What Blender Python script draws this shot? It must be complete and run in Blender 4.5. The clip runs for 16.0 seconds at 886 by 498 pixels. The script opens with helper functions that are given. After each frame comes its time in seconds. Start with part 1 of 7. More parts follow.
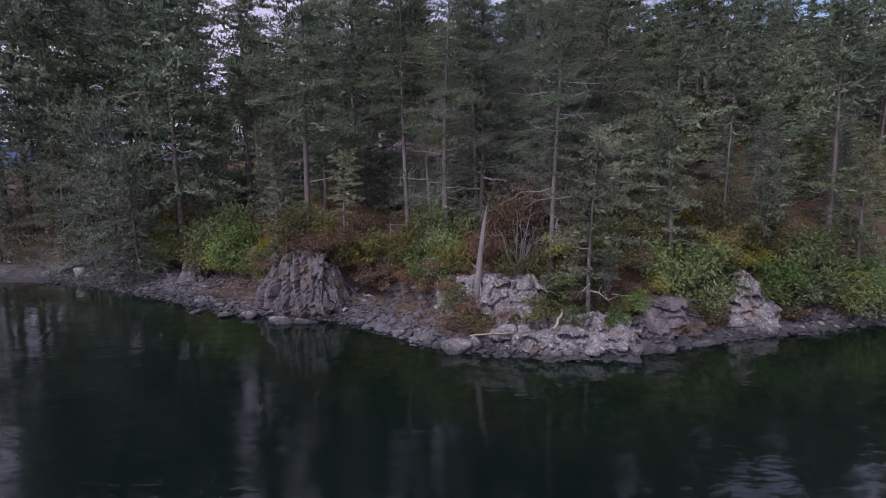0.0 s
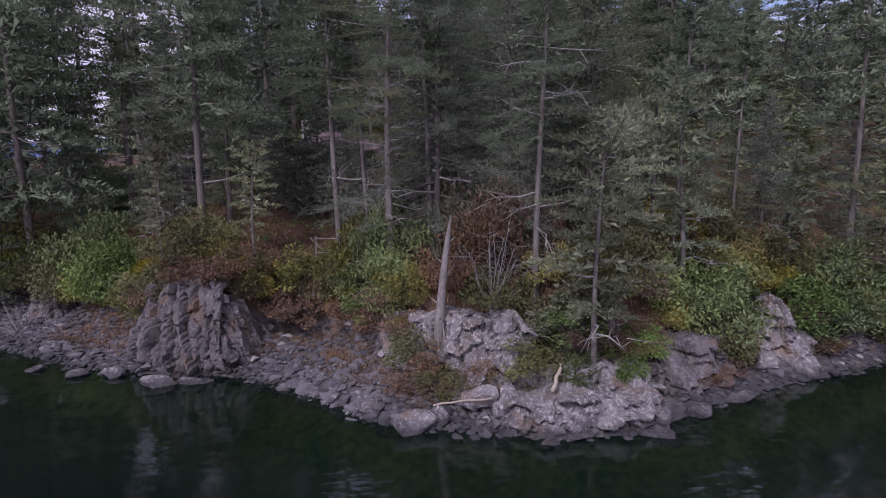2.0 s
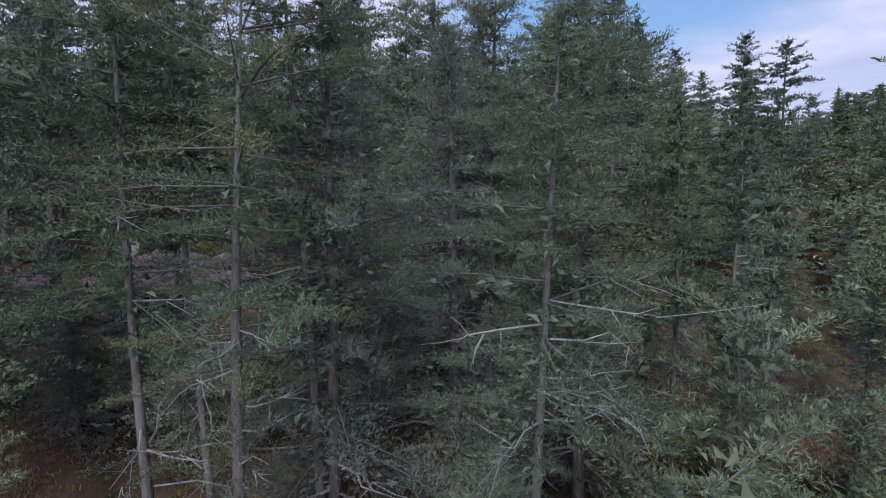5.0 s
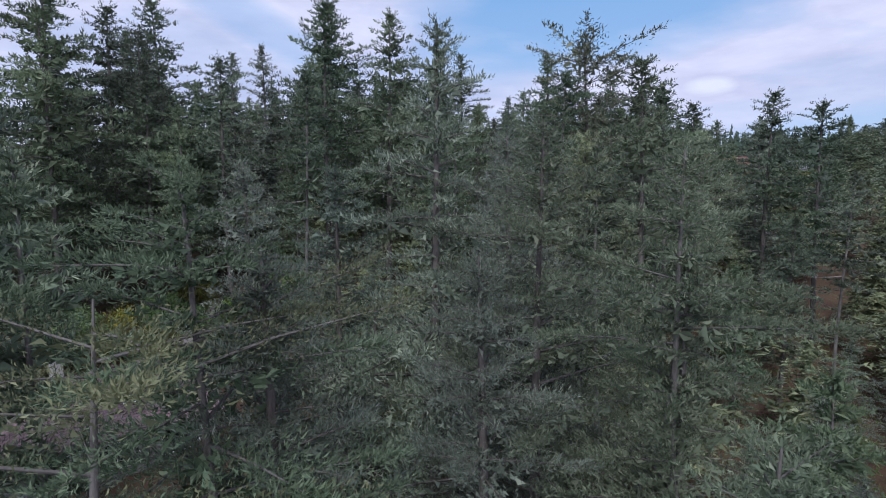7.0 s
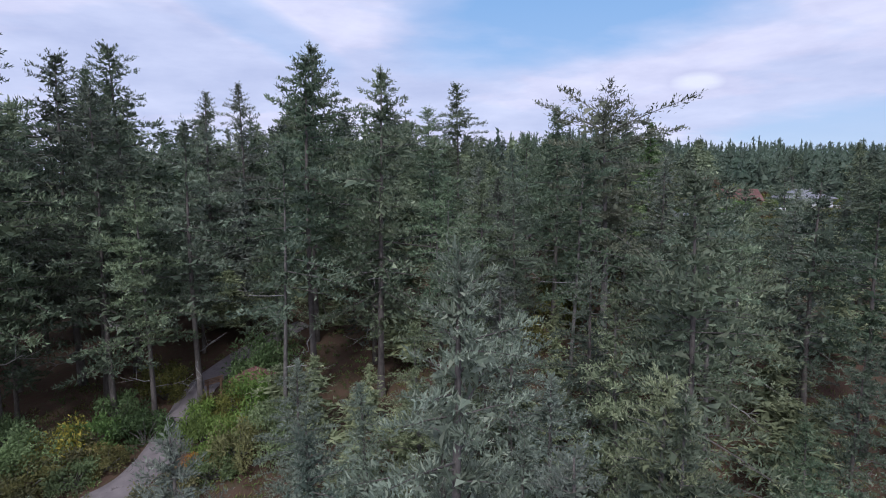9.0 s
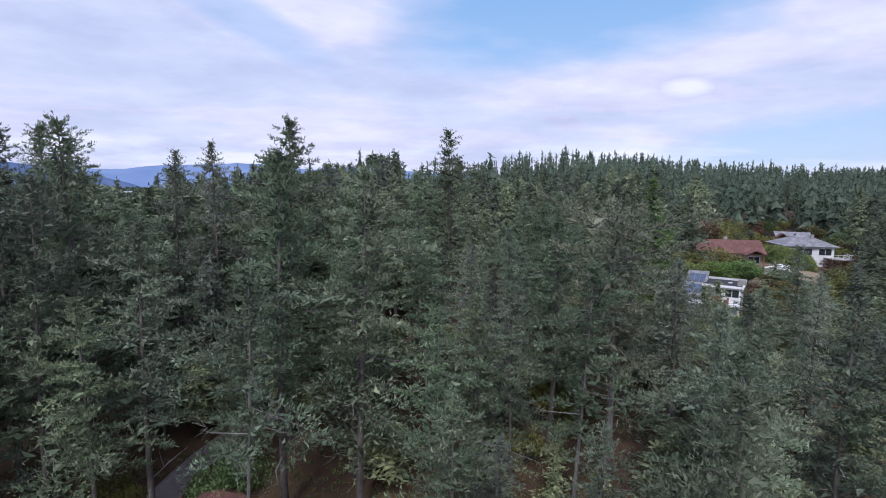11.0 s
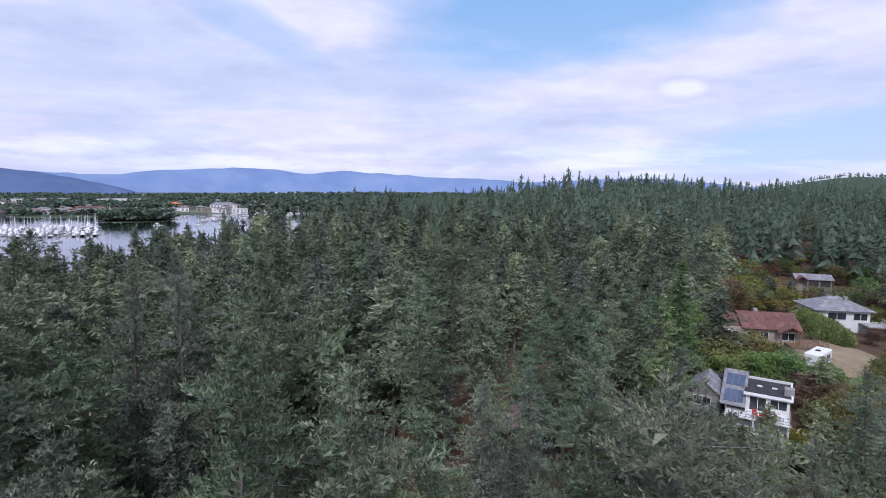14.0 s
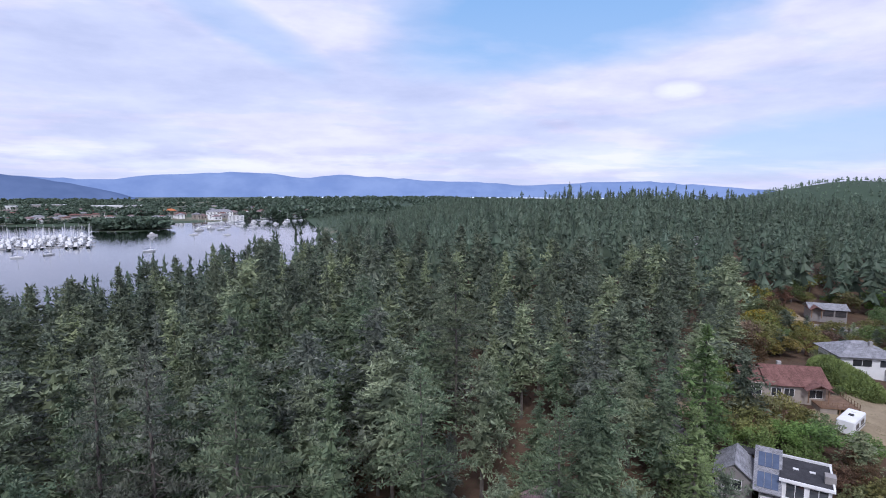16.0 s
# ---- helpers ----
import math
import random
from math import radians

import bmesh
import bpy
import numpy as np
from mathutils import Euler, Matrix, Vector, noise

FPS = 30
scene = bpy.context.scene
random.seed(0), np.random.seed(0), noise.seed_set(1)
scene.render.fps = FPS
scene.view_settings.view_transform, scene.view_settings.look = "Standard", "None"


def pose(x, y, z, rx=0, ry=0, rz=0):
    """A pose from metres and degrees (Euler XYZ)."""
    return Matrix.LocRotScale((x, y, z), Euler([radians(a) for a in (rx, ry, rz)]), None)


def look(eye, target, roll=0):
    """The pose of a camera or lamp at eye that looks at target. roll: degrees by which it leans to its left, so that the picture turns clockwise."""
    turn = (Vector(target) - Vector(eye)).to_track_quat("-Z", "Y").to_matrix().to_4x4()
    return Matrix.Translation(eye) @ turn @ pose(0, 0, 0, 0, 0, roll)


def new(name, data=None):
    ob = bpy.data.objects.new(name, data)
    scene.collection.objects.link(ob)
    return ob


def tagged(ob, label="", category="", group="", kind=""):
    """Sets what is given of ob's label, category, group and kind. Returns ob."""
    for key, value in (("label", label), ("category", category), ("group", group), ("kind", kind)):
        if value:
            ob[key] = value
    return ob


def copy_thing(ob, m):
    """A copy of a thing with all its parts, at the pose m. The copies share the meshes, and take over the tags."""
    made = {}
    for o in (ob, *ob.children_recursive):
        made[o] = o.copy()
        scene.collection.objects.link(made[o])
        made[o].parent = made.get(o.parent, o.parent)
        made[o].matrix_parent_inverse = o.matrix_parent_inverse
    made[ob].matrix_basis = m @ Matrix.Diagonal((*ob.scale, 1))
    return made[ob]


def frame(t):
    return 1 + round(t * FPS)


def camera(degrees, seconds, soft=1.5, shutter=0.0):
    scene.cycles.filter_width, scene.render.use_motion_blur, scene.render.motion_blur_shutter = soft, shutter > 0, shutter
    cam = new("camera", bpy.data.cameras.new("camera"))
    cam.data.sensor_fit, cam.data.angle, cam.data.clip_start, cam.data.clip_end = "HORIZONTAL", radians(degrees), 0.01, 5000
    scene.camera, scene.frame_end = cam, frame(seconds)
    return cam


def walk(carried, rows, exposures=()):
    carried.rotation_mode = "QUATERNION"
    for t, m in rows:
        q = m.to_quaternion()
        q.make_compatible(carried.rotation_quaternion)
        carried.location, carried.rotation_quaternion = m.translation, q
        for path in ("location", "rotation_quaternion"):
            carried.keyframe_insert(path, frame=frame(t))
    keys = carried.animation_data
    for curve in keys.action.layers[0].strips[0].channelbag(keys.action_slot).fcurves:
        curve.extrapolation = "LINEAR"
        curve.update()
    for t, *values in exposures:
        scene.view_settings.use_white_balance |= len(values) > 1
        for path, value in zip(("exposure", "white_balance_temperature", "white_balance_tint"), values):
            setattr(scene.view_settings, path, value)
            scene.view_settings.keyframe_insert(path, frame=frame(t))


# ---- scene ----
FOV = 79.73
cam = camera(FOV, 16.0, soft=1.0)
# seconds, place, tilt, lean, heading
PATH = [
    (0, 0.000, -0.001, 11.639, 81.951, 0.786, 0.001),
    (0.5, -0.173, 2.810, 11.703, 81.701, 0.802, -1.250),
    (1, -0.382, 5.581, 11.695, 81.562, 0.811, -3.162),
    (1.5, -0.603, 8.285, 11.625, 81.518, 0.800, -5.214),
    (2, -0.746, 10.941, 11.783, 81.477, 0.812, -7.386),
    (2.5, -0.736, 13.507, 12.743, 81.290, 0.841, -9.519),
    (3, -0.615, 16.048, 14.341, 81.215, 0.906, -11.653),
    (3.2, -0.567, 17.086, 15.015, 81.267, 0.903, -12.620),
    (3.6, -0.403, 19.178, 16.283, 81.580, 0.883, -14.464),
    (4, -0.129, 21.317, 17.530, 82.343, 0.784, -16.337),
    (4.4, 0.217, 23.436, 18.812, 83.258, 0.654, -18.071),
    (4.8, 0.598, 25.466, 20.187, 84.023, 0.538, -19.496),
    (5.3, 1.069, 27.776, 22.126, 84.312, 0.487, -20.585),
    (5.5, 1.242, 28.629, 22.958, 84.197, 0.527, -20.817),
    (6, 1.693, 30.778, 25.059, 83.952, 0.526, -21.432),
    (6.5, 2.181, 32.827, 26.980, 83.827, 0.461, -21.932),
    (7, 2.754, 34.925, 29.054, 83.653, 0.531, -22.291),
    (7.5, 3.437, 37.146, 31.077, 83.631, 0.533, -22.553),
    (8, 4.003, 39.130, 33.127, 83.532, 0.461, -22.865),
    (8.5, 4.560, 40.997, 35.150, 83.469, 0.445, -23.136),
    (9, 5.047, 42.780, 37.318, 83.132, 0.486, -23.424),
    (9.2, 5.195, 43.428, 38.118, 83.203, 0.458, -23.611),
    (9.6, 5.690, 44.690, 39.904, 83.087, 0.336, -23.887),
    (10, 6.240, 45.935, 41.820, 83.031, 0.032, -24.150),
    (10.4, 6.815, 47.190, 43.784, 83.019, -0.333, -24.369),
    (10.8, 7.385, 48.460, 45.717, 83.035, -0.642, -24.510),
    (11.3, 8.070, 50.040, 47.970, 83.070, -0.766, -24.528),
    (11.5, 8.308, 50.690, 48.767, 82.995, -0.856, -24.707),
    (12, 8.849, 52.261, 50.929, 83.117, -0.639, -24.404),
    (12.5, 9.515, 54.163, 53.004, 83.163, -0.557, -24.486),
    (13, 10.116, 56.057, 55.123, 83.155, -0.590, -24.643),
    (13.5, 10.961, 58.145, 57.109, 83.219, -0.505, -24.684),
    (14, 11.687, 60.235, 59.074, 83.262, -0.446, -24.785),
    (14.5, 12.301, 62.096, 60.982, 83.326, -0.431, -24.897),
    (15, 12.954, 64.041, 62.878, 83.380, -0.379, -24.981),
    (15.5, 13.671, 65.730, 64.849, 83.479, -0.235, -24.989),
    (16, 14.294, 67.567, 66.767, 83.523, -0.215, -25.065),
]
EXPOSURES = [(0, -0.32, 5900, 27), (2.5, -0.20, 5950, 33), (5.5, -0.15, 5560, 12), (9, -0.12, 5680, 13), (12, 0.0, 5700, 14), (16, 0.0, 5700, 15)]
walk(cam, [(r[0], pose(*r[1:])) for r in PATH], EXPOSURES)


# ---------------------------------------------------------------- node helpers
class Nodes:
    """Small wrapper that adds nodes to a tree and links them."""

    def __init__(self, tree):
        self.t = tree

    def add(self, kind, inputs=(), **props):
        n = self.t.nodes.new(kind)
        for k, v in props.items():
            setattr(n, k, v)
        for k, v in (inputs.items() if isinstance(inputs, dict) else enumerate(inputs)):
            self.put(n.inputs[k], v)
        return n

    def put(self, socket, v):
        if isinstance(v, bpy.types.Node):
            v = v.outputs[0]
        if isinstance(v, bpy.types.NodeSocket):
            self.t.links.new(v, socket)
        elif v is not None:
            if socket.type == "RGBA" and len(v) == 3:
                v = (*v, 1)
            socket.default_value = v

    def math(self, op, a, b=0.0, clamp=False):
        return self.add("ShaderNodeMath", [a, b], operation=op, use_clamp=clamp)

    def mix(self, f, a, b):
        n = self.add("ShaderNodeMix", data_type="RGBA")
        self.put(n.inputs[0], f)
        self.put(n.inputs[6], a)
        self.put(n.inputs[7], b)
        return n.outputs[2]

    def noise(self, vec, scale, detail=4.0, rough=0.55, **kw):
        n = self.add("ShaderNodeTexNoise", {"Scale": scale, "Detail": detail, "Roughness": rough}, **kw)
        if vec is not None:
            self.put(n.inputs["Vector"], vec)
        return n.outputs[0]

    def ramp(self, v, lo, hi):
        return self.add("ShaderNodeMapRange", {0: v, 1: lo, 2: hi, 3: 0.0, 4: 1.0}).outputs[0]


# ---------------------------------------------------------------- sky and sun
SUN_EL, SUN_AZ = 48.0, 215.0  # degrees; azimuth clockwise from +y


def make_world():
    w = bpy.data.worlds.new("sky")
    scene.world = w
    w.use_nodes = True
    w.node_tree.nodes.clear()
    g = Nodes(w.node_tree)
    co = g.add("ShaderNodeTexCoord").outputs["Generated"]
    sep = g.add("ShaderNodeSeparateXYZ", [co])
    x, y, z = sep.outputs
    sky = g.add("ShaderNodeTexSky", sky_type="NISHITA", sun_disc=False, sun_elevation=radians(SUN_EL), sun_rotation=radians(SUN_AZ),
                altitude=50.0, air_density=1.0, dust_density=1.2, ozone_density=2.0)
    az = g.math("MULTIPLY", g.math("ARCTAN2", x, y), 57.2958)
    el = g.math("MULTIPLY", g.math("ARCSINE", z), 57.2958)
    # the cloud deck, seen in perspective
    up = g.math("ADD", g.math("MAXIMUM", z, 0.0), 0.09)
    flat = g.add("ShaderNodeCombineXYZ", [g.math("DIVIDE", x, up), g.math("DIVIDE", y, up), 0.0])
    turned = g.add("ShaderNodeMapping", {"Vector": flat, "Rotation": (0, 0, radians(35)), "Scale": (0.7, 0.9, 1.0)})
    n1 = g.noise(turned, 0.55, 6.0, 0.5)
    n2 = g.noise(turned, 1.7, 5.0, 0.55)
    n3 = g.noise(g.add("ShaderNodeMapping", {"Vector": co, "Scale": (3.0, 3.0, 14.0)}), 1.6, 5.0, 0.55)

    def gap(caz, cel, raz, rel, tilt):
        """1 inside a long opening in the clouds, centred at a heading and a height, in degrees."""
        da = g.math("SUBTRACT", az, caz)
        de = g.math("SUBTRACT", g.math("SUBTRACT", el, cel), g.math("MULTIPLY", da, tilt))
        r = g.math("ADD", g.math("POWER", g.math("ABSOLUTE", g.math("DIVIDE", da, raz)), 2.0),
                   g.math("POWER", g.math("ABSOLUTE", g.math("DIVIDE", de, rel)), 2.0))
        r = g.math("ADD", r, g.math("MULTIPLY", g.math("SUBTRACT", n2, 0.5), 1.6))
        return g.ramp(r, 1.45, 0.35)

    opening = g.math("MAXIMUM", gap(39.0, 18.0, 20.0, 6.0, 0.12), g.math("MULTIPLY", gap(64.0, 4.6, 17.0, 2.6, 0.10), 0.85))
    opening = g.math("MAXIMUM", opening, g.math("MULTIPLY", gap(4.0, 16.0, 9.0, 2.2, -0.45), 0.5))
    cover = g.ramp(g.math("ADD", n1, g.math("MULTIPLY", g.math("SUBTRACT", n2, 0.5), 0.35)), 0.30, 0.52)
    cover = g.math("MAXIMUM", cover, 0.78)
    cover = g.math("MULTIPLY", cover, g.math("SUBTRACT", 1.0, opening))
    n4 = g.noise(g.add("ShaderNodeMapping", {"Vector": co, "Scale": (2.2, 2.2, 7.0)}), 3.4, 7.0, 0.6)
    shade = g.ramp(g.math("ADD", g.math("ADD", g.math("MULTIPLY", n1, 0.4), g.math("MULTIPLY", n3, 0.35)), g.math("MULTIPLY", n4, 0.35)), 0.40, 0.66)
    cloud = g.mix(shade, (0.60, 0.60, 0.76), (0.90, 0.87, 0.98))
    # bright low rolls of cloud over the far hills
    low = g.math("MULTIPLY", g.ramp(el, 5.0, 3.4), g.ramp(el, 0.6, 2.2))
    roll = g.math("MULTIPLY", low, g.ramp(n3, 0.46, 0.62))
    cloud = g.mix(g.math("MULTIPLY", roll, 0.8), cloud, (1.0, 0.98, 1.0))
    blue = g.mix(g.ramp(el, 2.0, 22.0), (0.62, 0.76, 0.95), (0.30, 0.55, 0.88))
    nish = g.add("ShaderNodeMix", data_type="RGBA", blend_type="MULTIPLY")
    g.put(nish.inputs[0], 1.0)
    g.put(nish.inputs[6], sky)
    g.put(nish.inputs[7], (0.10, 0.10, 0.10))
    blue = g.mix(0.75, nish.outputs[2], blue)
    col = g.mix(cover, blue, cloud)
    # one small bright cloud by itself
    puff = g.math("ADD", g.math("POWER", g.math("DIVIDE", g.math("SUBTRACT", az, 48.4), 2.1), 2.0), g.math("POWER", g.math("DIVIDE", g.math("SUBTRACT", el, 9.3), 0.8), 2.0))
    puff = g.ramp(g.math("ADD", puff, g.math("MULTIPLY", g.math("SUBTRACT", n4, 0.5), 4.5)), 1.1, -0.3)
    col = g.mix(g.math("MULTIPLY", puff, 0.8), col, (1.0, 0.98, 1.0))
    bg = g.add("ShaderNodeBackground", [col, 1.0])
    out = g.add("ShaderNodeOutputWorld", [bg])
    return out


make_world()
sun = new("sun", bpy.data.lights.new("sun", "SUN"))
sun.data.energy, sun.data.angle, sun.data.color = 2.3, radians(10), (1.0, 0.95, 0.88)
sun.matrix_world = look((0, 0, 0), (-math.sin(radians(SUN_AZ)) * math.cos(radians(SUN_EL)), -math.cos(radians(SUN_AZ)) * math.cos(radians(SUN_EL)), -math.sin(radians(SUN_EL))))


# ---------------------------------------------------------------- materials
def material(name):
    m = bpy.data.materials.new(name)
    m.use_nodes = True
    m.node_tree.nodes.clear()
    return m, Nodes(m.node_tree)


def finish(g, colour, rough=0.8, bump=None, strength=0.3, distance=0.05, metal=0.0, spec=0.3, see_through=0.0, translucent=0.0):
    nrm = None
    if bump is not None:
        nrm = g.add("ShaderNodeBump", {"Strength": strength, "Distance": distance, "Height": bump}).outputs[0]
    b = g.add("ShaderNodeBsdfPrincipled", {"Base Color": colour, "Roughness": rough, "Metallic": metal, "Specular IOR Level": spec})
    if nrm is not None:
        g.put(b.inputs["Normal"], nrm)
    last = b
    if translucent:
        tr = g.add("ShaderNodeBsdfTranslucent", {"Color": colour})
        last = g.add("ShaderNodeMixShader", [translucent, b, tr])
    g.add("ShaderNodeOutputMaterial", [last])


def pos(g):
    return g.add("ShaderNodeNewGeometry").outputs["Position"]


def foliage(name, dark, light, tip, translucent=0.14, patch=0.5):
    """Leaves or needles: colour varies leaf by leaf, in patches and from plant to plant."""
    m, g = material(name)
    isl = g.add("ShaderNodeNewGeometry").outputs["Random Per Island"]
    obj = g.add("ShaderNodeObjectInfo").outputs["Random"]
    n = g.noise(pos(g), patch, 6.0, 0.62)
    big = g.ramp(g.noise(pos(g), 0.11, 2.0), 0.35, 0.65)
    f = g.math("ADD", g.math("MULTIPLY", isl, 0.45), g.math("MULTIPLY", g.ramp(n, 0.3, 0.7), 0.55))
    c = g.mix(f, dark, light)
    c = g.mix(g.math("MULTIPLY", g.ramp(isl, 0.72, 1.0), 0.5), c, tip)
    c = g.mix(g.math("MULTIPLY", g.ramp(isl, 0.30, 0.0), 0.4), c, tuple(v * 0.4 for v in dark))
    c = g.mix(g.math("MULTIPLY", big, 0.3), c, (light[0] * 1.15, light[1] * 1.05, light[2] * 0.85))
    tone = g.add("ShaderNodeMapRange", {0: g.noise(pos(g), 0.16, 1.0), 1: 0.35, 2: 0.65, 3: 0.68, 4: 1.32}).outputs[0]
    hsv = g.add("ShaderNodeHueSaturation", {"Hue": g.add("ShaderNodeMapRange", {0: obj, 1: 0.0, 2: 1.0, 3: 0.478, 4: 0.518}).outputs[0],
                                           "Saturation": g.add("ShaderNodeMapRange", {0: g.math("FRACT", g.math("MULTIPLY", obj, 7.31)), 1: 0.0, 2: 1.0, 3: 0.75, 4: 1.1}).outputs[0],
                                           "Value": g.add("ShaderNodeMapRange", {0: g.math("FRACT", g.math("MULTIPLY", obj, 3.77)), 1: 0.0, 2: 1.0, 3: 0.75, 4: 1.25}).outputs[0],
                                           "Color": c})
    hsv = g.add("ShaderNodeHueSaturation", {"Value": tone, "Color": hsv})
    finish(g, hsv, rough=0.62, spec=0.25, translucent=translucent)
    return m


def bark(name, dark, light, scale=3.0):
    m, g = material(name)
    p = g.add("ShaderNodeMapping", {"Vector": pos(g), "Scale": (1, 1, 0.25)})
    n = g.noise(p, scale * 3, 6.0, 0.65)
    big = g.noise(pos(g), 0.35, 3.0)
    c = g.mix(g.ramp(n, 0.3, 0.7), dark, light)
    c = g.mix(g.math("MULTIPLY", g.ramp(big, 0.45, 0.7), 0.5), c, tuple(v * 1.4 for v in light))
    finish(g, c, 0.9, n, 0.8, 0.05)
    return m


def mottled(name, a, b, c=None, scale=1.0, rough=0.85, bump=0.4, distance=0.05, spec=0.3, fine=9.0):
    """A rough surface of two tones with patches of a third."""
    m, g = material(name)
    n1 = g.noise(pos(g), scale, 5.0)
    n2 = g.noise(pos(g), scale * fine, 5.0, 0.65)
    col = g.mix(g.ramp(g.math("ADD", g.math("MULTIPLY", n1, 0.6), g.math("MULTIPLY", n2, 0.4)), 0.36, 0.64), a, b)
    if c:
        col = g.mix(g.ramp(g.noise(pos(g), scale * 2.3, 5.0, 0.7), 0.58, 0.68), col, c)
    obj = g.add("ShaderNodeObjectInfo").outputs["Random"]
    hsv = g.add("ShaderNodeHueSaturation", {"Value": g.add("ShaderNodeMapRange", {0: obj, 1: 0.0, 2: 1.0, 3: 0.82, 4: 1.18}).outputs[0], "Color": col})
    finish(g, hsv, rough, n2, bump, distance, spec=spec)
    return m


M = {}
M["fir"] = foliage("fir_needles", (0.056, 0.090, 0.052), (0.178, 0.228, 0.148), (0.320, 0.352, 0.220))
M["fir_blue"] = foliage("fir_needles_grey", (0.072, 0.102, 0.070), (0.222, 0.264, 0.208), (0.382, 0.408, 0.305))
M["fir_light"] = foliage("fir_needles_light", (0.080, 0.107, 0.055), (0.236, 0.276, 0.166), (0.392, 0.412, 0.235))
M["cedar"] = foliage("cedar_sprays", (0.070, 0.120, 0.036), (0.190, 0.275, 0.090), (0.290, 0.360, 0.140))
M["olive"] = foliage("olive_leaves", (0.084, 0.097, 0.034), (0.193, 0.202, 0.067), (0.319, 0.286, 0.084))
M["rust"] = foliage("rust_leaves", (0.084, 0.055, 0.038), (0.210, 0.138, 0.090), (0.348, 0.228, 0.120))
M["green"] = foliage("green_leaves", (0.060, 0.110, 0.034), (0.155, 0.240, 0.070), (0.240, 0.320, 0.095))
M["yellow"] = foliage("yellow_leaves", (0.143, 0.151, 0.034), (0.319, 0.286, 0.059), (0.504, 0.386, 0.084))
M["orange"] = foliage("orange_leaves", (0.22, 0.09, 0.02), (0.42, 0.18, 0.03), (0.52, 0.28, 0.05))
M["hedge"] = foliage("hedge_leaves", (0.095, 0.160, 0.035), (0.215, 0.330, 0.070), (0.300, 0.400, 0.100))
M["drygrass"] = foliage("dry_grass", (0.154, 0.105, 0.056), (0.294, 0.203, 0.105), (0.420, 0.322, 0.182), 0.2)
M["pine_olive"] = foliage("pine_needles_olive", (0.060, 0.080, 0.036), (0.165, 0.188, 0.092), (0.255, 0.262, 0.140))
# slightly bluer green: haze of the distance put into the far trees' colour
M["far"] = foliage("hazed_far_needles", (0.068, 0.105, 0.070), (0.140, 0.198, 0.150), (0.223, 0.277, 0.203), 0.2, 0.05)
M["bark"] = bark("fir_bark", (0.060, 0.050, 0.045), (0.170, 0.150, 0.135))
M["bark_pale"] = bark("pale_bark", (0.080, 0.071, 0.064), (0.205, 0.188, 0.172))
M["snag_wood"] = bark("weathered_snag", (0.085, 0.075, 0.068), (0.29, 0.27, 0.25), 4.0)
M["dead"] = bark("bleached_wood", (0.15, 0.14, 0.135), (0.38, 0.36, 0.34), 5.0)
M["redbark"] = bark("red_bark", (0.12, 0.06, 0.04), (0.25, 0.14, 0.09))
M["log"] = bark("driftwood", (0.30, 0.25, 0.20), (0.52, 0.45, 0.36), 5.0)
M["stone"] = mottled("beach_stone", (0.070, 0.068, 0.076), (0.185, 0.176, 0.186), (0.34, 0.32, 0.31), 1.3, 0.8, 0.5, 0.02)
M["concrete"] = mottled("concrete", (0.30, 0.29, 0.28), (0.42, 0.41, 0.39), None, 0.6)
M["gravel"] = mottled("gravel", (0.21, 0.180, 0.180), (0.31, 0.270, 0.265), (0.15, 0.13, 0.125), 0.9, 0.95, 0.6, 0.02, fine=25)
M["white"] = mottled("white_paint", (0.70, 0.70, 0.70), (0.82, 0.82, 0.81), None, 0.7, 0.55, 0.05)
M["greywall"] = mottled("grey_cladding", (0.22, 0.205, 0.20), (0.31, 0.29, 0.28), None, 0.8, 0.7, 0.1)
M["tanwall"] = mottled("tan_cladding", (0.30, 0.255, 0.215), (0.42, 0.37, 0.32), None, 0.8, 0.7, 0.1)
M["timber"] = mottled("brown_timber", (0.16, 0.095, 0.06), (0.28, 0.18, 0.115), None, 1.5, 0.75, 0.2)
M["brownwall"] = mottled("dark_boards", (0.055, 0.045, 0.042), (0.11, 0.09, 0.085), None, 1.5, 0.8, 0.2)
M["red"] = mottled("red_paint", (0.35, 0.06, 0.05), (0.48, 0.10, 0.08), None, 2.0, 0.5, 0.05)
M["black"] = mottled("black_membrane", (0.030, 0.030, 0.034), (0.070, 0.068, 0.074), None, 1.2, 0.85, 0.2)
M["panel"] = mottled("dark_panel", (0.05, 0.07, 0.12), (0.09, 0.12, 0.19), None, 1.0, 0.2, 0.0, spec=0.6)
M["orange_roof"] = mottled("orange_roof", (0.50, 0.16, 0.06), (0.62, 0.24, 0.10), None, 0.5)
M["lawn"] = mottled("lawn", (0.055, 0.10, 0.03), (0.11, 0.16, 0.05), (0.17, 0.15, 0.08), 0.5)
M["straw"] = mottled("dry_lawn", (0.24, 0.19, 0.12), (0.36, 0.29, 0.19), (0.17, 0.15, 0.07), 0.4)


def glass():
    m, g = material("window_glass")
    finish(g, (0.03, 0.035, 0.04), 0.06, spec=0.7)
    return m


M["glass"] = glass()


